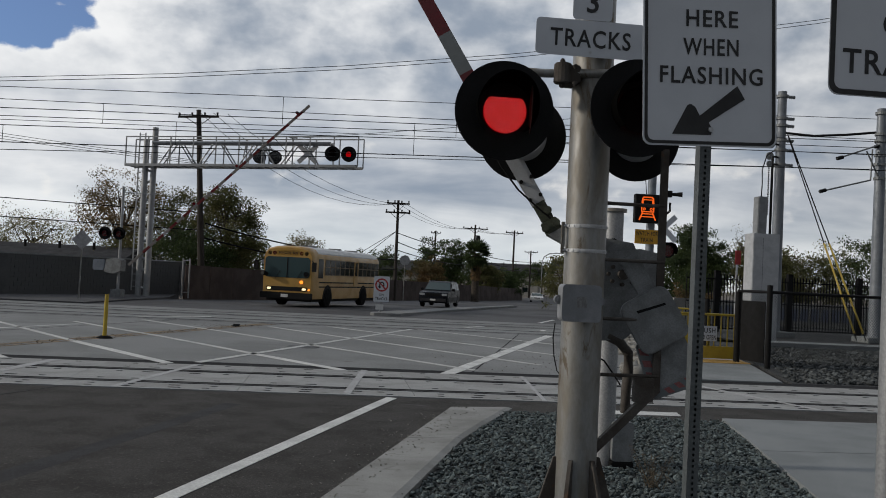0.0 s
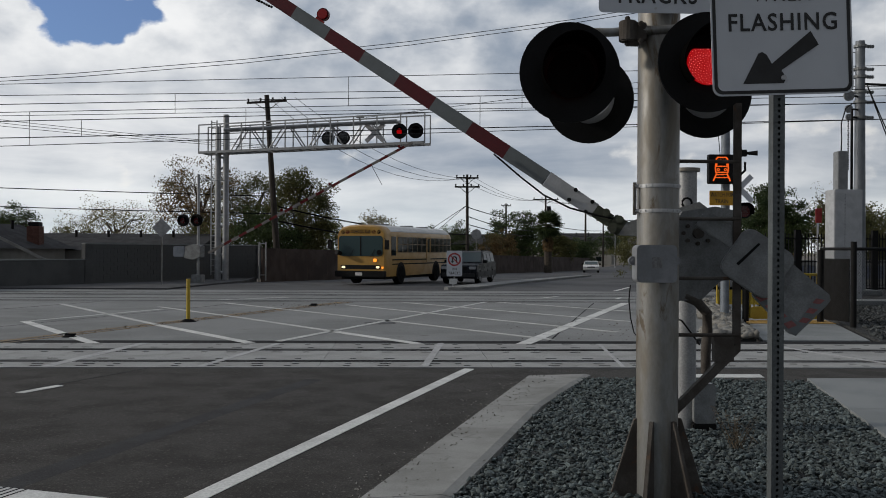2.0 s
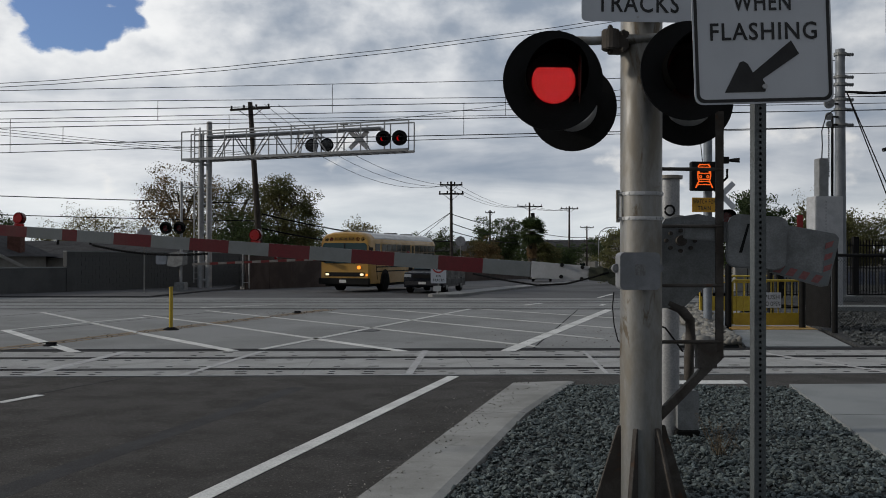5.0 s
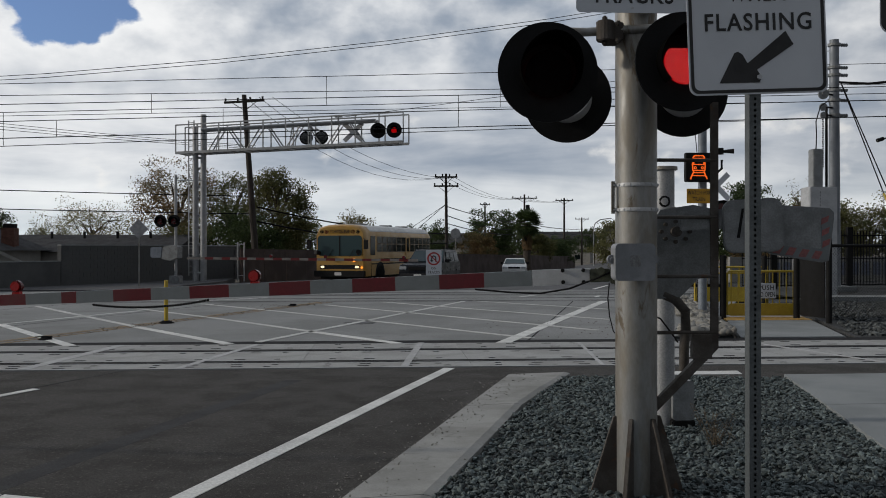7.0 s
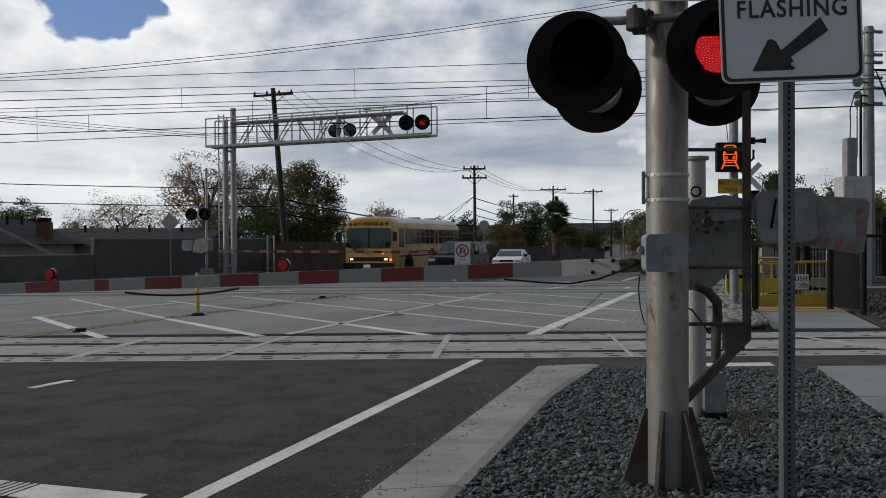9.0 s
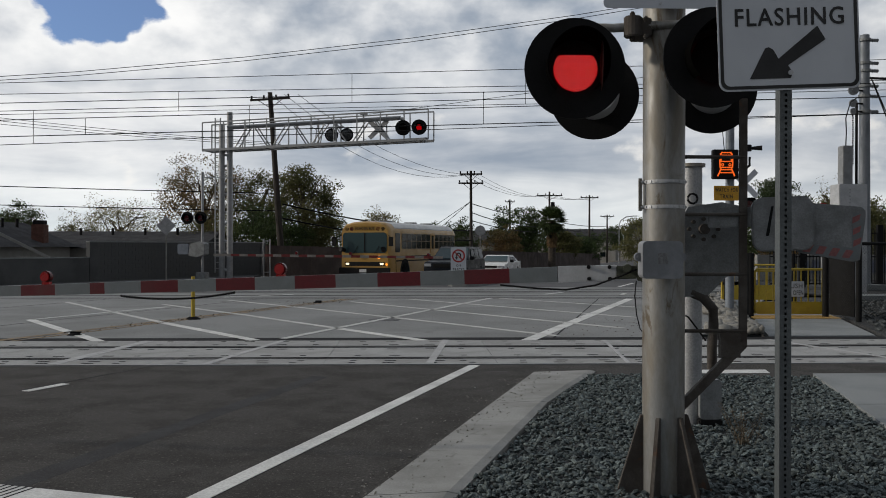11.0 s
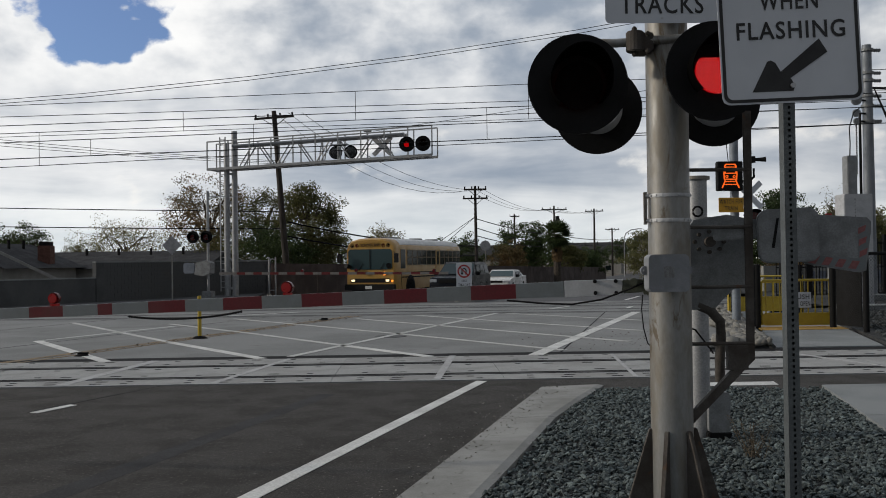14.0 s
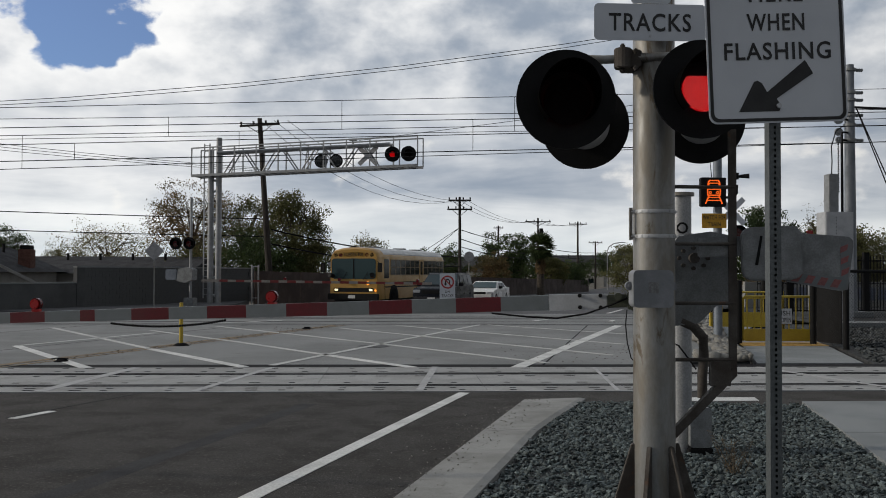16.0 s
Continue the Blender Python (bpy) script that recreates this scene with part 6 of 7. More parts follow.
def build_trees():
    tree(-15.4, 68, 8.6, 3.6, LEAF_BROWN, "thin autumn tree with sparse brown leaves behind the wall", 3, 0.4, 26, 0.13, 0.25, 190)
    tree(-11.6, 69, 7.6, 2.9, LEAF_OLIVE, "half bare olive tree behind the wall", 8, 0.4, 26, 0.13, 0.22, 170)
    tree(-7.7, 66, 7.4, 2.7, LEAF_OLIVE, "dense olive green tree beside the utility pole", 5, 0.4, 42, 0.14, 0.15, 210)
    tree(-14.0, 64, 3.6, 3.4, LEAF_OLIVE, "low rounded shrub with yellow green leaves", 11, 0.25, 36, 0.12, 0.05, 130)
    tree(-9.5, 63, 4.2, 2.8, LEAF_GREEN, "dark green shrub behind the wall", 12, 0.25, 40, 0.13, 0.05, 160)
    tree(-24.0, 76, 5.6, 3.6, LEAF_PALE, "pale bare willow crown above the roofs", 21, 0.3, 16, 0.12, 0.2, 170)
    tree(-30.0, 70, 4.8, 2.2, LEAF_GREEN, "dark tree behind the houses", 22, 0.3, 34, 0.13, 0.2, 110)
    tree(-33.5, 62, 4.9, 2.2, LEAF_BROWN, "brown tree behind the gabled house", 23, 0.3, 28, 0.12, 0.2, 100)
    tree(-28.0, 78, 4.2, 2.0, LEAF_OLIVE, "small olive tree far behind the roofs", 24, 0.25, 24, 0.12, 0.2, 90)
    tree(-3.2, 92, 5.3, 2.5, LEAF_PALE, "pale autumn tree behind the bus", 31, 0.3, 20, 0.15, 0.25, 110)
    tree(-6.5, 80, 4.0, 2.6, LEAF_GREEN, "dark shrub behind the fence", 32, 0.25, 30, 0.16, 0.05, 90)
    tree(5.2, 105, 5.0, 2.6, LEAF_GREEN, "dark green tree down the street", 33, 0.3, 34, 0.17, 0.1, 100)
    tree(13.4, 112, 6.8, 3.6, LEAF_GREEN, "full green tree down the street", 34, 0.35, 40, 0.2, 0.1, 150)
    tree(10.6, 104, 3.9, 2.2, LEAF_BROWN, "red brown bush by the fence", 35, 0.25, 34, 0.16, 0.05, 80)
    tree(17.5, 125, 5.0, 3.0, LEAF_GREEN, "green bush beside the palm", 36, 0.3, 30, 0.2, 0.05, 100)
    tree(24.5, 150, 4.2, 3.4, LEAF_OLIVE, "olive bush far down the street", 37, 0.3, 26, 0.24, 0.05, 90)
    tree(33, 172, 4.4, 3.6, LEAF_GREEN, "dark bush far down the street", 38, 0.3, 26, 0.26, 0.05, 90)
    tree(44, 190, 6.5, 3.6, LEAF_GREEN, "green tree at the end of the street", 39, 0.3, 26, 0.26, 0.1, 90)
    tree(58, 205, 8.5, 5.0, LEAF_OLIVE, "tall olive tree at the end of the street", 40, 0.3, 26, 0.3, 0.1, 110)
    palm(15.0, 96, 4.9, 7)
    tree(19.6, 117, 3.4, 2.3, LEAF_OLIVE, "olive bush behind the far fence", 41, 0.25, 30, 0.2, 0.05, 90)
    tree(24.2, 128, 3.3, 2.4, LEAF_GREEN, "green bush at the end of the fence", 42, 0.25, 30, 0.2, 0.05, 90)
    tree(18.6, 45, 5.0, 1.7, LEAF_GREEN, "round green street tree behind the pedestrian gate", 51, 0.22, 60, 0.10, 0.28, 150)
    tree(24.5, 62, 5.0, 2.6, LEAF_GREEN, "green tree behind the light rail fence", 52, 0.3, 40, 0.14, 0.1, 140)
    tree(29.5, 60, 4.9, 2.7, LEAF_WARM, "olive tree behind the light rail fence", 53, 0.3, 40, 0.14, 0.1, 140)
    tree(33.5, 62, 5.0, 2.9, LEAF_WARM, "leafy tree behind the light rail fence", 54, 0.3, 40, 0.14, 0.1, 140)
    tree(38.5, 60, 6.0, 3.4, LEAF_GREEN, "dark tree behind the light rail fence", 55, 0.3, 40, 0.15, 0.1, 150)
    tree(27.5, 58, 6.6, 1.8, LEAF_PALE, "bare winter tree with few leaves", 56, 0.2, 3, 0.08, 0.3, 70)
    tree(17.0, 66, 4.0, 2.0, LEAF_WARM, "yellowing shrub beyond the gate", 57, 0.2, 34, 0.12, 0.05, 90)
    tree(21.5, 52, 3.4, 1.6, LEAF_BROWN, "brown shrub beyond the fence", 58, 0.2, 30, 0.1, 0.05, 80)


# ---- poles and wires ----
def sagging(bm, a, b, sag, r, n=10):
    a, b = Vector(a), Vector(b)
    tube(bm, [a.lerp(b, k / n) - Vector((0, 0, sag * (1 - (2 * k / n - 1) ** 2))) for k in range(n + 1)], r, 5)


def wire(a, b, sag, r, label, name="wire"):
    bm = bmesh.new()
    sagging(bm, a, b, sag, r)
    return tagged(new(name, mesh_of(name, bm, BLACK)), label, "wire", "overhead wires")


def utility_pole(x, y, h, lean, arms, r, label):
    drop = ground_z(y) - 0.08
    t = thing("utility_pole", pose(x, y, drop, 0, lean, 0), label, "utility pole", "utility poles")
    h, arms = h - drop, [(z - drop, w) for z, w in arms]
    bm = bmesh.new()
    rod(bm, (0, 0, -0.2), (0, 0, h), r, r * 0.62, 12)
    part("shaft", bm, WOOD, t, smooth=True)
    for z, w in arms:
        bm = bmesh.new()
        box(bm, -w / 2, -0.16, z - 0.07, w / 2, -0.05, z + 0.07)
        arm = part("crossarm", bm, WOOD, t)
        for k in range(4):
            bm = bmesh.new()
            px = (-0.46 + 0.92 * k / 3) * w
            rod(bm, (px, -0.1, z + 0.06), (px, -0.1, z + 0.26), 0.05, 0.07, 8)
            part("insulator", bm, BLACK, arm)
        bm = bmesh.new()
        bar(bm, (-w * 0.3, -0.1, z - 0.05), (0, -0.1, z - 0.6), 0.04, 0.04)
        bar(bm, (w * 0.3, -0.1, z - 0.05), (0, -0.1, z - 0.6), 0.04, 0.04)
        part("brace", bm, WOOD, t)
    return t


def build_poles():
    utility_pole(-8.4, 60, 11.75, -4.0, ((11.3, 2.6),), 0.24, "leaning dark wooden utility pole with one crossarm")
    utility_pole(5.35, 80, 8.3, -0.4, ((8.0, 2.0), (7.2, 2.2)), 0.17, "wooden utility pole with two crossarms")
    utility_pole(18.4, 120, 8.9, 0, ((8.4, 3.4),), 0.18, "wooden utility pole carrying a transformer")
    utility_pole(16.4, 150, 9.4, 0, ((9.0, 1.6),), 0.2, "distant wooden utility pole beyond trees")
    utility_pole(27.7, 140, 9.6, 0, ((9.2, 2.8),), 0.2, "tall utility pole down the street")
    utility_pole(37, 170, 7.6, 0, ((7.3, 2.6),), 0.2, "distant utility pole with a crossarm")
    bm = bmesh.new()
    rod(bm, (18.78, 119.7, 6.5), (18.78, 119.7, 7.5), 0.27, n=12)
    tagged(new("transformer", mesh_of("transformer", bm, BLACK, 0, True)), "dark pole mounted transformer can", "transformer")
    # street lamp far down the road
    t = thing("street_lamp", pose(36.5, 158, -1.5), "silver street lamp with a curved arm", "street lamp")
    bm = bmesh.new()
    tube(bm, [(0, 0, 0), (0, 0, 6.9), (0.3, 0, 7.7), (1.2, 0, 8.3), (2.6, 0, 8.5)], 0.09, 8)
    part("shaft", bm, GALV_NEW, t, smooth=True)
    bm = bmesh.new()
    box(bm, 2.4, -0.15, 8.4, 3.2, 0.15, 8.55)
    part("lamp_head", bm, GALV_NEW, t, "", 0.03)
    # light rail wires: constant distance, in pairs with droppers
    rows = ((34, 6.07, 10.24, 0.013), (34, 6.17, 8.97, 0.013), (30, 4.86, 8.49, 0.014), (34, 5.20, 8.93, 0.014), (34, 5.27, 8.48, 0.011), (30, 4.16, 8.17, 0.014), (30, 3.66, 7.57, 0.016), (34, 3.48, 8.48, 0.014))
    for y, z0, z1, r in rows:
        wire((-60, y, z0), (60, y, z1), 0.0, r, "taut overhead light rail wire")
    z_at = lambda row, x: row[1] + (row[2] - row[1]) * (x + 60) / 120
    for x, top, low in ((-13.6, 2, 6), (-13.9, 3, 7), (-10.6, 5, 6), (-8.6, 1, 4), (-2.2, 0, 3), (2.4, 2, 6), (4.3, 0, 4), (-6.0, 3, 7), (9.0, 2, 6), (-17, 2, 5), (-16.6, 3, 7)):
        bm = bmesh.new()
        a, b = rows[top], rows[low]
        rod(bm, (x, a[0], z_at(a, x)), (x, b[0], z_at(b, x)), 0.010, n=5)
        tagged(new("wire_dropper", mesh_of("wire_dropper", bm, BLACK)), "thin dropper between overhead wires", "wire", "wire droppers")
    for dz in (0.0, 0.09):
        bm = bmesh.new()
        tube(bm, [(x, 22, 6.59 + 0.13642 * x + 0.003305 * x * x + dz) for x in range(-40, 41, 4)], 0.008, 5)
        tagged(new("wire", mesh_of("wire", bm, BLACK)), "slanting overhead wire crossing the tracks", "wire", "overhead wires")
    wire((-2.0, 43.72, 7.98), (17.2, 34, 9.3), 0.05, 0.012, "stay wire from the signal bridge")
    # street wires
    wire((-45, 58, 6.05), (-8.6, 60, 5.1), 0.12, 0.03, "black street cable to the wooden pole")
    wire((-45, 58, 4.8), (-8.6, 60, 3.95), 0.12, 0.03, "black street cable to the wooden pole")
    for z in (0.0, -2.1):
        wire((-8.4, 60, 4.4 + z * 0.45), (5.4, 80, 3.0 + z * 0.4), 0.4, 0.05, "thick black street cable behind the bus")
    for k in range(3):
        wire((-9.2 + 0.9 * k, 60, 11.6), (4.6 + 0.7 * k, 80, 7.9), 1.9 - 0.3 * k, 0.016, "thin sagging power line")
        wire((-45, 50, 11.6 - 0.3 * k), (-8.5, 60, 8.4 - 0.1 * k), 0.5, 0.016, "thin sagging power line")
        wire((4.6 + 0.7 * k, 80, 8.0), (17 + k, 120, 8.4), 0.8, 0.016, "thin sagging power line")
        wire((17 + k, 120, 8.4), (27 + k, 140, 9.2), 0.4, 0.02, "thin sagging power line")
    for z, s in ((5.4, 0.3), (4.6, 0.5), (3.9, 0.4)):
        wire((5.4, 80, z), (18.4, 120, z - 0.3), s, 0.04, "black street cable between poles")
        wire((18.4, 120, z - 0.3), (37, 170, z), s, 0.05, "black street cable between poles")
    for k in range(2):
        wire((5.3, 80, 5.6), (-1.5 + 1.5 * k, 84, 1.0), 0.0, 0.025, "guy wire of the utility pole")


# ---- the light rail side, beyond the mast ----
def catenary_pole(x, y, h, r, label):
    t = thing("catenary_pole", pose(x, y, 0), label, "pole", "catenary poles")
    bm = bmesh.new()
    rod(bm, (0, 0, 0), (0, 0, h), r, r * 0.72, 20)
    part("shaft", bm, surface("painted pole steel", (0.24, 0.26, 0.29), (0.19, 0.21, 0.235), 0.55, 0.3, 2, 50, 0.05), t, smooth=True)
    bm = bmesh.new()
    box(bm, -0.6, -0.6, 0, 0.6, 0.6, 0.22)
    part("footing", bm, WALK, t, "concrete footing", 0.03)
    for z in (h * 0.98, h * 0.89, h * 0.86, h * 0.80, h * 0.76, h * 0.70):
        bm = bmesh.new()
        rod(bm, (0, 0, z - 0.05), (0, 0, z + 0.05), r * 1.0, n=16)
        box(bm, r * 0.7, -0.05, z - 0.04, r + 0.28, 0.05, z + 0.04)
        for k in range(3):
            rod(bm, (r + 0.05 + 0.09 * k, 0, z), (r + 0.08 + 0.09 * k, 0, z), 0.07, n=10)
        part("band_insulator", bm, CAST, t)
    return t


def build_light_rail_side():
    catenary_pole(17.25, 34, 9.7, 0.24, "tall grey steel catenary pole with insulators")
    catenary_pole(20.6, 32.6, 9.0, 0.24, "grey steel catenary pole beside the fence")
    t = thing("signal_cabinet", pose(14.78, 30.2, 0), "tall pale metal tensioning weight guard by the pole", "cabinet")
    bm = bmesh.new()
    box(bm, -0.48, -0.35, 0.0, 0.48, 0.35, 3.75)
    body = part("body", bm, surface("pale cabinet paint", (0.50, 0.51, 0.53), (0.42, 0.43, 0.45), 0.55, 0.1), t, "", 0.02)
    slot = mesh_of("slot", made(lambda b: box(b, -0.13, -0.356, 0.35, -0.115, -0.349, 0.40)), BLACK)
    for k in range(30):
        ob = new("slot", slot)
        ob.parent, ob.location = body, (0, 0, 0.11 * k)
    bm = bmesh.new()
    box(bm, -0.28, -0.2, 3.75, 0.05, 0.2, 5.05)
    part("upper_tube", bm, surface("grey painted tube", (0.26, 0.27, 0.28), None, 0.6), t, "", 0.02)
    bm = bmesh.new()
    tube(bm, [(-0.1, 0, 5.05), (-0.08, 0, 5.5), (-0.1, 0, 6.0), (0.3, 0.5, 6.6), (0.9, 1.2, 6.9)], 0.02, 6)
    rod(bm, (0.28, 0, 3.75), (0.28, 0, 6.5), 0.035, n=8)
    part("tension_cable", bm, BLACK, t)
    for dx in (0.0, 0.35):
        wire((17.3, 33.6, 8.0), (18.3 + dx, 30.0, 0.2), 0.0, 0.022, "stay wire from the catenary pole", "stay_wire")
        bm = bmesh.new()
        a, b = Vector((17.3, 33.6, 8.0)), Vector((18.3 + dx, 30.0, 0.2))
        rod(bm, a.lerp(b, 0.56), a.lerp(b, 0.97), 0.035, n=8)
        tagged(new("stay_guard", mesh_of("stay_guard", bm, YELLOW)), "yellow plastic guard on a stay wire", "guard", "stay guards")
    # tension gear: wheel, chain and weights beside the nearer pole
    t = thing("tension_gear", pose(16.62, 33.6, 0), "cluster of pulleys and chain on the catenary pole", "pulley")
    for z, r in ((7.55, 0.20), (7.05, 0.15), (6.75, 0.12)):
        bm = bmesh.new()
        rod(bm, (0, -0.04, z), (0, 0.04, z), r, n=18)
        rod(bm, (0, -0.07, z), (0, 0.07, z), r * 0.35, n=10)
        part("pulley", bm, CAST, t, smooth=True)
        bm = bmesh.new()
        bar(bm, (0, 0, z), (0.5, 0.3, z + 0.02), 0.06, 0.06)
        part("bracket", bm, BLACK, t)
    bm = bmesh.new()
    for k in range(22):
        z = 6.6 - 0.085 * k
        rod(bm, (-0.02, 0, z), (-0.02 + 0.02 * (k % 2), 0, z - 0.06), 0.028, n=6)
    part("chain", bm, BLACK, t, "dark hanging chain")
    bm = bmesh.new()
    rod(bm, (0.12, 0, 3.6), (0.12, 0, 7.0), 0.05, n=8)
    part("guide_rod", bm, BLACK, t, "black guide rod")
    # bracket arms and cables between the poles
    bm = bmesh.new()
    tube(bm, [(17.4, 33.9, 8.05), (18.3, 33.4, 7.92), (19.4, 33.0, 7.98), (20.5, 32.7, 8.1)], 0.05, 6)
    tagged(new("feeder_cable", mesh_of("feeder_cable", bm, BLACK)), "thick black feeder cable between poles", "cable")
    t = thing("bracket_arm", pose(20.5, 32.5, 0), "hinged catenary bracket arm with insulators", "bracket")
    for a, b in (((0, 0, 7.6), (-1.9, -0.3, 6.9)), ((0, 0, 6.3), (-0.6, -0.1, 7.3)), ((-0.4, -0.1, 6.2), (-2.6, -0.4, 5.6)), ((-0.3, 0, 7.4), (-0.4, -0.1, 6.2))):
        bm = bmesh.new()
        rod(bm, a, b, 0.03, n=8)
        part("bracket_tube", bm, CAST, t)
    for p in ((-1.9, -0.3, 6.9), (-2.6, -0.4, 5.6), (-0.2, 0, 7.5)):
        bm = bmesh.new()
        rod(bm, p, tuple(Vector(p) + Vector((0.25, 0.04, 0.08))), 0.07, n=10)
        part("insulator", bm, BLACK, t)
    # black iron picket fence
    t = thing("iron_fence", pose(14.5, 36.2, 0, 0, 0, 7), "black iron picket fence along the light rail", "fence")
    for z in (0.15, 1.25, 2.2):
        bm = bmesh.new()
        bar(bm, (0, 0, z), (16, 0, z), 0.05, 0.05)
        part("rail", bm, BLACK, t)
    picket = mesh_of("picket", made(lambda b: box(b, -0.014, -0.014, 0.1, 0.014, 0.014, 2.4)), BLACK)
    for k in range(110):
        ob = new("picket", picket)
        ob.parent, ob.location = t, (0.145 * k, 0, 0)
    post = mesh_of("post", made(lambda b: box(b, -0.12, -0.08, 0, 0.12, 0.08, 2.55)), BLACK)
    for k in range(7):
        ob = new("post", post)
        ob.parent, ob.location = t, (1.4 + 3.45 * k, 0, 0)
    # low mural wall behind
    bm = bmesh.new()
    slab(bm, [(17, 44), (34, 46), (34, 46.3), (17, 44.3)], 0, 1.25)
    setting("wall_low", bm, STUCCO, "low pale wall behind the picket fence", category="wall")
    bm = bmesh.new()
    for k in range(14):
        x = 19.2 + 0.62 * k
        plate(bm, [(x, 0.35), (x + 0.42, 0.30), (x + 0.46, 0.95), (x + 0.05, 1.0)], 44.0 + 0.1176 * (x - 17) - 0.03, 44.0 + 0.1176 * (x - 17) + 0.08)
    tagged(new("painted_mural", mesh_of("painted_mural", bm, surface("blue grey mural paint", (0.16, 0.18, 0.24), None, 0.8))), "blurred blue grey painted bars on a low wall", "mural", kind="stuff")
    wire((11.6, 34, 7.9), (13.0, 36.0, 1.0), 0.0, 0.016, "slack stay behind the signal mast", "stay_wire")
    utility_pole(23.6, 80, 6.1, 0, ((5.6, 1.7),), 0.09, "thin distant pole above the street tree")
    # track edge slab
    bm = bmesh.new()
    slab(bm, [(13, 27.2), (40, 27.2), (40, 28.2), (13, 28.2)], 0, 0.16)
    setting("track_edge", bm, WALK, "concrete edge of the light rail bed", 0.02, category="track")
    # black chain link fence with its return beside the gate
    t = thing("chain_link_fence", Matrix(), "black chain link fence beside the pedestrian gate", "fence")
    pts = [(9.62, 20.75), (9.80, 19.55), (13.6, 20.4), (17.6, 21.3)]
    for (x, y), h, r in zip(pts, (1.70, 1.88, 1.84, 1.84), (0.075, 0.065, 0.045, 0.045)):
        bm = bmesh.new()
        rod(bm, (x, y, 0), (x, y, h), r, n=14)
        part("post", bm, BLACK, t, smooth=True)
    for (x0, y0), (x1, y1) in zip(pts, pts[1:]):
        bm = bmesh.new()
        rod(bm, (x0, y0, 1.72), (x1, y1, 1.72), 0.035, n=10)
        part("top_rail", bm, BLACK, t)
        bm = bmesh.new()
        p, q = Vector((x0, y0, 0)), Vector((x1, y1, 0))
        length = (q - p).length
        step = 0.075
        k = -int(1.64 / step)
        while k * step < length:
            for s in (1, -1):
                a, b = k * step, k * step + 1.64
                za, zb = (0.08, 1.72) if s > 0 else (1.72, 0.08)
                u0, u1 = max(a, 0), min(b, length)
                if u1 > u0:
                    w = lambda u: tuple(p.lerp(q, u / length) + Vector((0, 0, za + (zb - za) * (u - a) / 1.64)))
                    rod(bm, w(u0), w(u1), 0.0035, n=3, caps=False)
            k += 1
        tagged(part("mesh", bm, BLACK, t, "black wire mesh"), kind="stuff")
    bm = bmesh.new()
    slab(bm, [(9.635, 20.6), (9.655, 20.6), (9.80, 19.72), (9.78, 19.72)], 0.1, 1.5)
    part("privacy_slats", bm, BLACK, t, "dark slats in the return panel")


def build_ped_gate():
    t = thing("pedestrian_gate", pose(8.9, 21.0, 0, 0, 0, -2), "yellow swing gate with a white notice", "gate")
    bm = bmesh.new()
    tube(bm, [(-0.84, 0, 0.08), (-0.84, 0, 1.08), (-0.80, 0, 1.12), (0.80, 0, 1.12), (0.84, 0, 1.08), (0.84, 0, 0.08)], 0.03, 8)
    part("frame", bm, YELLOW, t, smooth=True)
    for k in range(10):
        bm = bmesh.new()
        x = -0.74 + 1.48 * k / 9
        rod(bm, (x, 0, 0.33), (x, 0, 1.10), 0.017, n=8)
        part("bar", bm, YELLOW, t, smooth=True)
    bm = bmesh.new()
    plate(bm, rounded(-0.83, 0.07, 0.83, 0.36, 0.08), -0.02, 0.03)
    part("kick_panel", bm, YELLOW, t, "solid yellow kick panel", 0.01)
    bm = bmesh.new()
    plate(bm, rounded(-0.14, 0.48, 0.30, 0.84, 0.01), -0.045, -0.03)
    notice = part("notice", bm, SIGN_WHITE, t, "white notice")
    lettering("lettering", "PUSH", 0.155, notice, 0.08, -0.047, 0.68, SIGN_BLACK, 0.36)
    lettering("lettering", "TO OPEN", 0.155, notice, 0.08, -0.047, 0.52, SIGN_BLACK, 0.40)
    # the maze railing behind it
    r = thing("yellow_railing", pose(9.5, 24.5, 0, 0, 0, -4), "second yellow railing behind the gate", "railing")
    bm = bmesh.new()
    tube(bm, [(-1.0, 0, 0.05), (-1.0, 0, 1.15), (1.0, 0, 1.15), (1.0, 0, 0.05)], 0.03, 8)
    rod(bm, (-1.0, 0, 0.98), (1.0, 0, 0.98), 0.02, n=8)
    part("frame", bm, YELLOW, r, smooth=True)
    for k in range(9):
        bm = bmesh.new()
        rod(bm, (-0.9 + 0.225 * k, 0, 0.2), (-0.9 + 0.225 * k, 0, 1.13), 0.018, n=6)
        part("bar", bm, YELLOW, r)
    bm = bmesh.new()
    plate(bm, rounded(-0.98, 0.2, 0.98, 0.6, 0.05), -0.02, 0.02)
    part("kick_panel", bm, YELLOW, r)
    for x, y, h in ((7.93, 20.95, 1.5), (8.45, 24.0, 1.35), (11.0, 27.0, 1.55), (10.4, 24.4, 1.45)):
        bm = bmesh.new()
        rod(bm, (0, 0, 0), (0, 0, h), 0.075, n=14)
        ob = new("gate_post", mesh_of("gate_post", bm, BLACK, 0, True))
        ob.location = (x, y, 0)
        tagged(ob, "black round post of the pedestrian gate", "post", "gate posts")


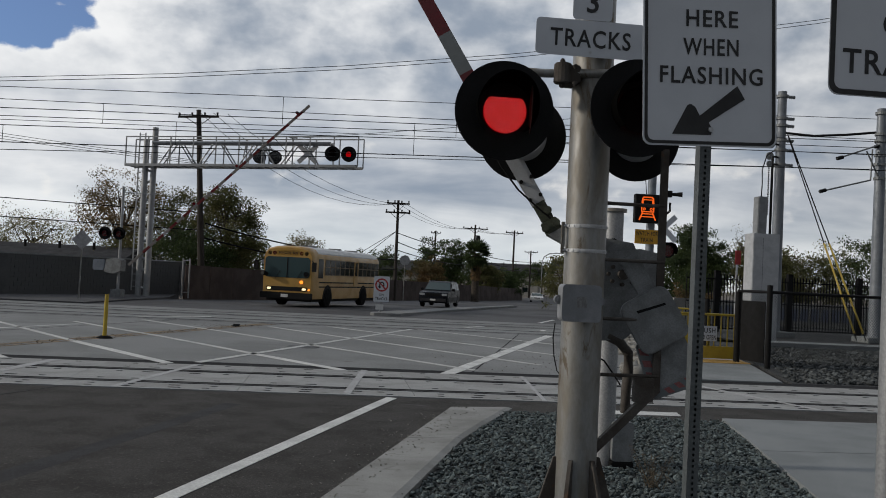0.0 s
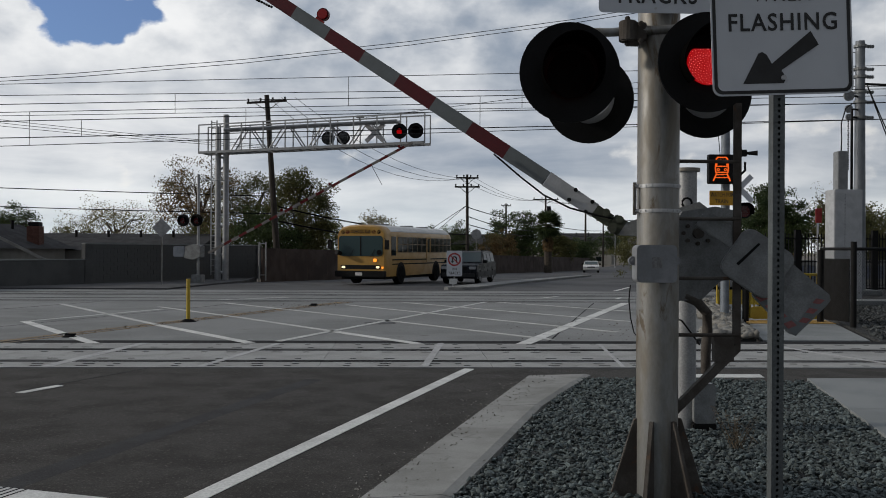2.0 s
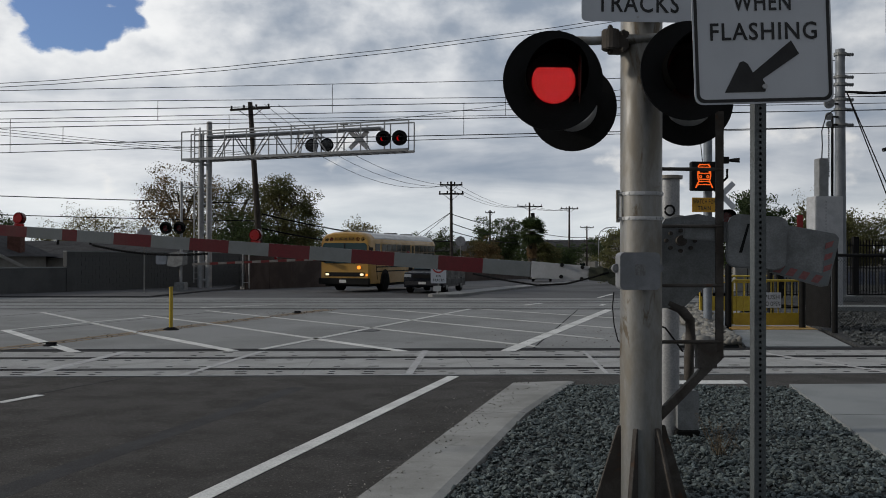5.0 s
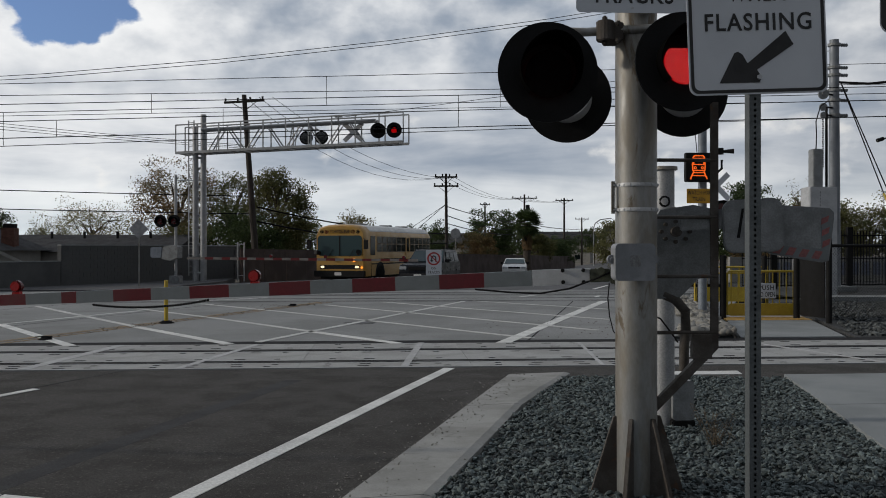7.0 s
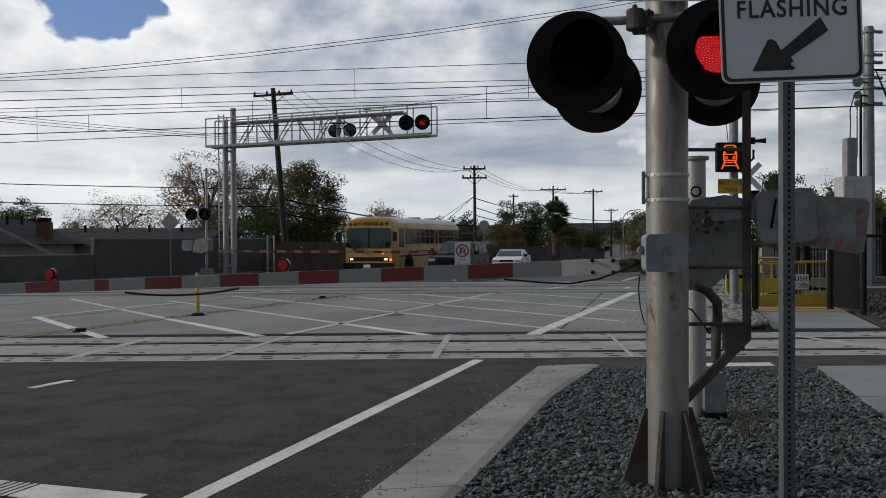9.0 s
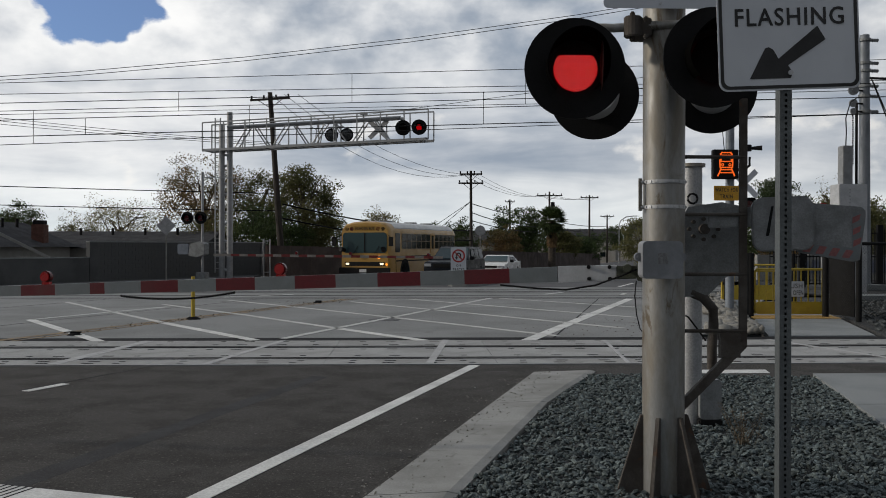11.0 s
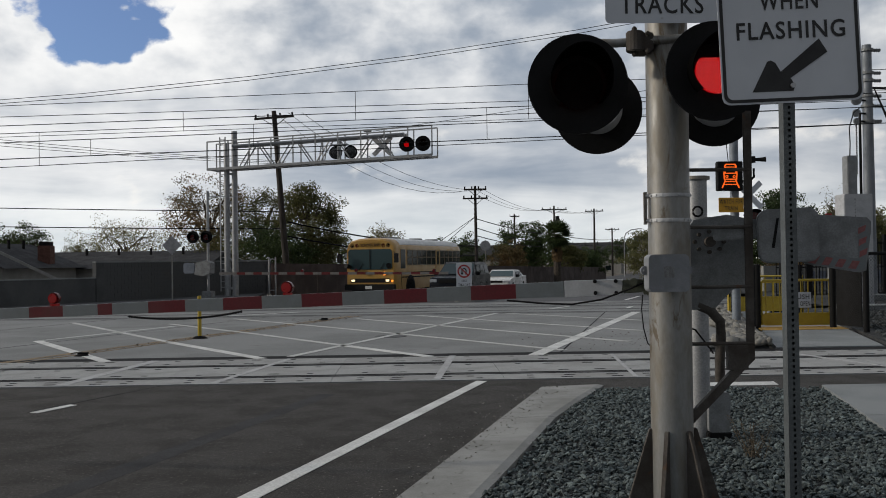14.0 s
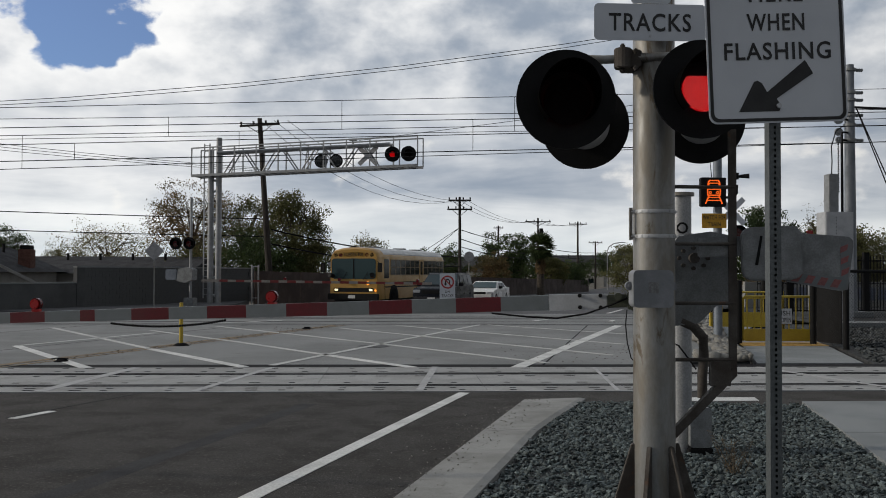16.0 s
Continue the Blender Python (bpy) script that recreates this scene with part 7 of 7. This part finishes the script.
def build_train_sign():
    t = thing("train_warning_sign", pose(7.46, 20.9, 0), "lit amber train symbol over a watch for train sign", "signal")
    bm = bmesh.new()
    rod(bm, (0, 0.12, 0), (0, 0.12, 5.1), 0.10, n=16)
    part("pole", bm, surface("blue grey pole paint", (0.22, 0.25, 0.29), None, 0.55, 0.2), t, smooth=True)
    bm = bmesh.new()
    box(bm, -0.46, -0.1, 3.22, 0.13, 0.08, 3.90)
    case = part("sign_case", bm, BLACK, t, "black sign case", 0.015)
    bm = bmesh.new()
    cx = -0.165
    k = [(cx - 0.155, 3.47), (cx + 0.155, 3.47), (cx + 0.165, 3.60), (cx + 0.145, 3.80), (cx + 0.11, 3.84), (cx - 0.11, 3.84), (cx - 0.145, 3.80), (cx - 0.165, 3.60)]
    inner = [(cx + (x - cx) * 0.84, 3.655 + (z - 3.655) * 0.86) for x, z in k]
    shell(bm, inner, k, -0.112, -0.098)
    box(bm, cx - 0.13, -0.112, 3.61, cx + 0.13, -0.098, 3.632)
    box(bm, cx - 0.12, -0.112, 3.755, cx + 0.12, -0.098, 3.775)
    for s in (-1, 1):
        box(bm, cx + s * 0.118 - 0.011, -0.112, 3.63, cx + s * 0.118 + 0.011, -0.098, 3.76)
        shell(bm, disc(cx + s * 0.085, 3.545, 0.018, 10), disc(cx + s * 0.085, 3.545, 0.034, 10), -0.112, -0.098)
        bar(bm, (cx + s * 0.12, -0.105, 3.46), (cx + s * 0.20, -0.105, 3.28), 0.014, 0.03, (1, 0, 0))
    for z, w in ((3.42, 0.12), (3.35, 0.15)):
        box(bm, cx - w, -0.112, z, cx + w, -0.098, z + 0.022)
    part("train_symbol", bm, LED_ORANGE, case, "lit amber train front")
    bm = bmesh.new()
    plate(bm, rounded(-0.43, 2.72, 0.15, 3.06, 0.02), -0.05, -0.03)
    p = part("panel", bm, SIGN_YELLOW, t, "amber warning panel")
    lettering("lettering", "WATCH FOR", 0.14, p, -0.14, -0.052, 2.92, SIGN_BLACK, 0.54)
    lettering("lettering", "TRAIN", 0.13, p, -0.14, -0.052, 2.77, SIGN_BLACK, 0.30)
    # horn and white crossbuck beside it
    bm = bmesh.new()
    tube(bm, [(0.1, 0.1, 3.45), (0.35, 0.1, 3.45), (0.46, 0.1, 3.55), (0.46, 0.1, 3.75)], 0.03, 8)
    rod(bm, (0.42, 0.1, 3.88), (0.42, 0.1, 4.03), 0.08, n=10)
    rod(bm, (0.46, 0.1, 3.95), (0.72, 0.0, 3.95), 0.03, 0.06, 10)
    part("bell_horn", bm, BLACK, t, "small dark warning horn")
    for a in (45, -45):
        bm = bmesh.new()
        box(bm, -0.065, -0.006, -0.42, 0.065, 0.006, 0.42, Matrix.Translation((0.30, 0.03 + a * 0.0004, 3.12)) @ pose(0, 0, 0, 0, a, 0))
        part("crossbuck_blade", bm, SIGN_WHITE, t, "white crossbuck blade")
    small_flasher(t, "flasher", 0.52, 0.3, 2.62, -6, False, "small black flasher", 0.19)
    t = thing("station_sign", pose(18.4, 40, 0), "red topped sign post beyond the gate", "sign")
    bm = bmesh.new()
    rod(bm, (0, 0, 0), (0, 0, 3.6), 0.05, n=8)
    part("post", bm, GALV_NEW, t)
    bm = bmesh.new()
    box(bm, -0.12, -0.05, 2.95, 0.16, -0.02, 3.6)
    part("panel", bm, SIGN_RED, t)


build_trees()
build_poles()
build_light_rail_side()
build_ped_gate()
build_train_sign()


# ---- small things by the mast ----
def build_weed():
    rng = np.random.default_rng(77)
    bm = bmesh.new()
    for _ in range(26):
        a, l = rng.uniform(0, 6.28), rng.uniform(0.10, 0.32)
        p = Vector((rng.normal(0, 0.03), rng.normal(0, 0.03), 0))
        q = p + Vector((math.cos(a) * l * 0.5, math.sin(a) * l * 0.5, l))
        rod(bm, p, q, 0.003, 0.001, 4, False)
        for k in range(4):
            c = p.lerp(q, rng.uniform(0.4, 1.0))
            rod(bm, c, c + Vector(rng.normal(0, 0.03, 3)), 0.0025, 0.001, 3, False)
    ob = new("dry_weed", mesh_of("dry_weed", bm, surface("dry weed", (0.11, 0.085, 0.055), (0.07, 0.055, 0.04), 0.9)))
    ob.location = (2.62, 7.1, 0.09)
    tagged(ob, "dry brown weed growing in the gravel", "weed")


build_weed()


# ---- what moves ----
ARM_ROWS = [(0, 58.6), (0.5, 52.0), (1, 46.5), (1.5, 40.7), (2, 33.8), (2.5, 28.7), (3, 23.1), (3.5, 17.2), (4, 11.8), (4.5, 7.2), (5, 3.9), (5.5, 1.6), (5.8, 0.0), (6.1, -2.1), (6.5, -2.6), (7, -2.65), (7.5, -2.38), (8, -2.25), (10.3, -2.15), (11, -2.15), (16, -2.15)]
FAR_ROWS = [(0, 42.2), (0.5, 37.2), (1, 33.5), (1.5, 30.3), (2, 26.4), (2.5, 21.2), (3, 18.2), (3.5, 14.0), (4, 9.5), (4.5, 5.5), (5, 2.5), (5.5, 0.8), (6, 0.0), (6.5, -0.4), (7, -0.4), (16, -0.4)]
SUV_ROWS = [(0, 1.0), (0.5, 0.77), (1, 0.6), (1.5, 0.40), (2, 0.23), (2.5, 0.09), (3, 0.03), (4, 0.0), (5, 0.0), (16, 0.0)]
CAR_ROWS = [(0, 27.0, 119, -12), (1.5, 21.8, 103.5, -12), (3, 17.3, 90.5, -11), (4.3, 14.3, 82, -10), (5.6, 12.1, 75.2, -10), (6.4, 10.45, 69.5, -10), (7.2, 8.95, 64.5, -10), (8, 7.42, 59, -11), (9.2, 5.2, 53.8, -16), (10.2, 4.56, 52.1, -19), (11, 4.52, 52, -19), (16, 4.52, 52, -19)]
NEAR_FLASH = [0.45, 1.05, 1.65, 2.25, 2.85, 3.43, 4.02, 4.62, 5.22, 5.9, 6.45, 7.1, 7.65, 8.2, 8.8, 9.4, 10.0, 10.6, 11.15, 11.75, 12.4, 12.95, 13.6, 14.1, 14.8, 15.4, 15.95]
FAR_FLASH = [0.45, 0.95, 1.45, 2.15, 2.8, 3.3, 3.9, 4.5, 5.0, 5.4, 5.9, 6.55, 7.1, 7.7, 8.3, 8.9, 9.5, 9.95, 10.3, 10.9, 11.6, 12.1, 12.75, 13.15, 13.85, 14.35, 14.75, 15.42, 15.9]


def flash_rows(changes, opened, hinge):
    """Rows of an added vane that swings between shut and open at each change, in place of switching the light."""
    rows, state = [(0, opened)], opened
    for c in changes:
        rows += [(c - 0.034, state), (c + 0.034, not state)]
        state = not state
    rows.append((16.2, state))
    return [(t, hinge @ pose(0, 0, 0, 0, 0, 84 if s else 0)) for t, s in rows]


def motions():
    walk(gate_arm, [(t, Matrix.Translation(PIVOT) @ pose(0, 0, 0, 0, a, ARM_TURN)) for t, a in ARM_ROWS])
    walk(far_arm, [(t, FAR_PIVOT @ pose(0, 0, 0, 0, -a, 0)) for t, a in FAR_ROWS])
    walk(suv, [(t, pose(1.42 + 4.7 * f, 40.6 + 15.2 * f, ground_z(40.6 + 15.2 * f), 0, 0, SUV_TURN)) for t, f in SUV_ROWS])
    walk(white_car, [(t, pose(x, y, ground_z(y) - 0.02, 0, 0, turn)) for t, x, y, turn in CAR_ROWS])
    for vanes, changes, first in ((vanes_near, NEAR_FLASH, 0), (vanes_far, FAR_FLASH, 1)):
        for k, vane in enumerate(vanes):
            walk(vane, flash_rows(changes, k == first, vane.matrix_basis.copy()))


motions()
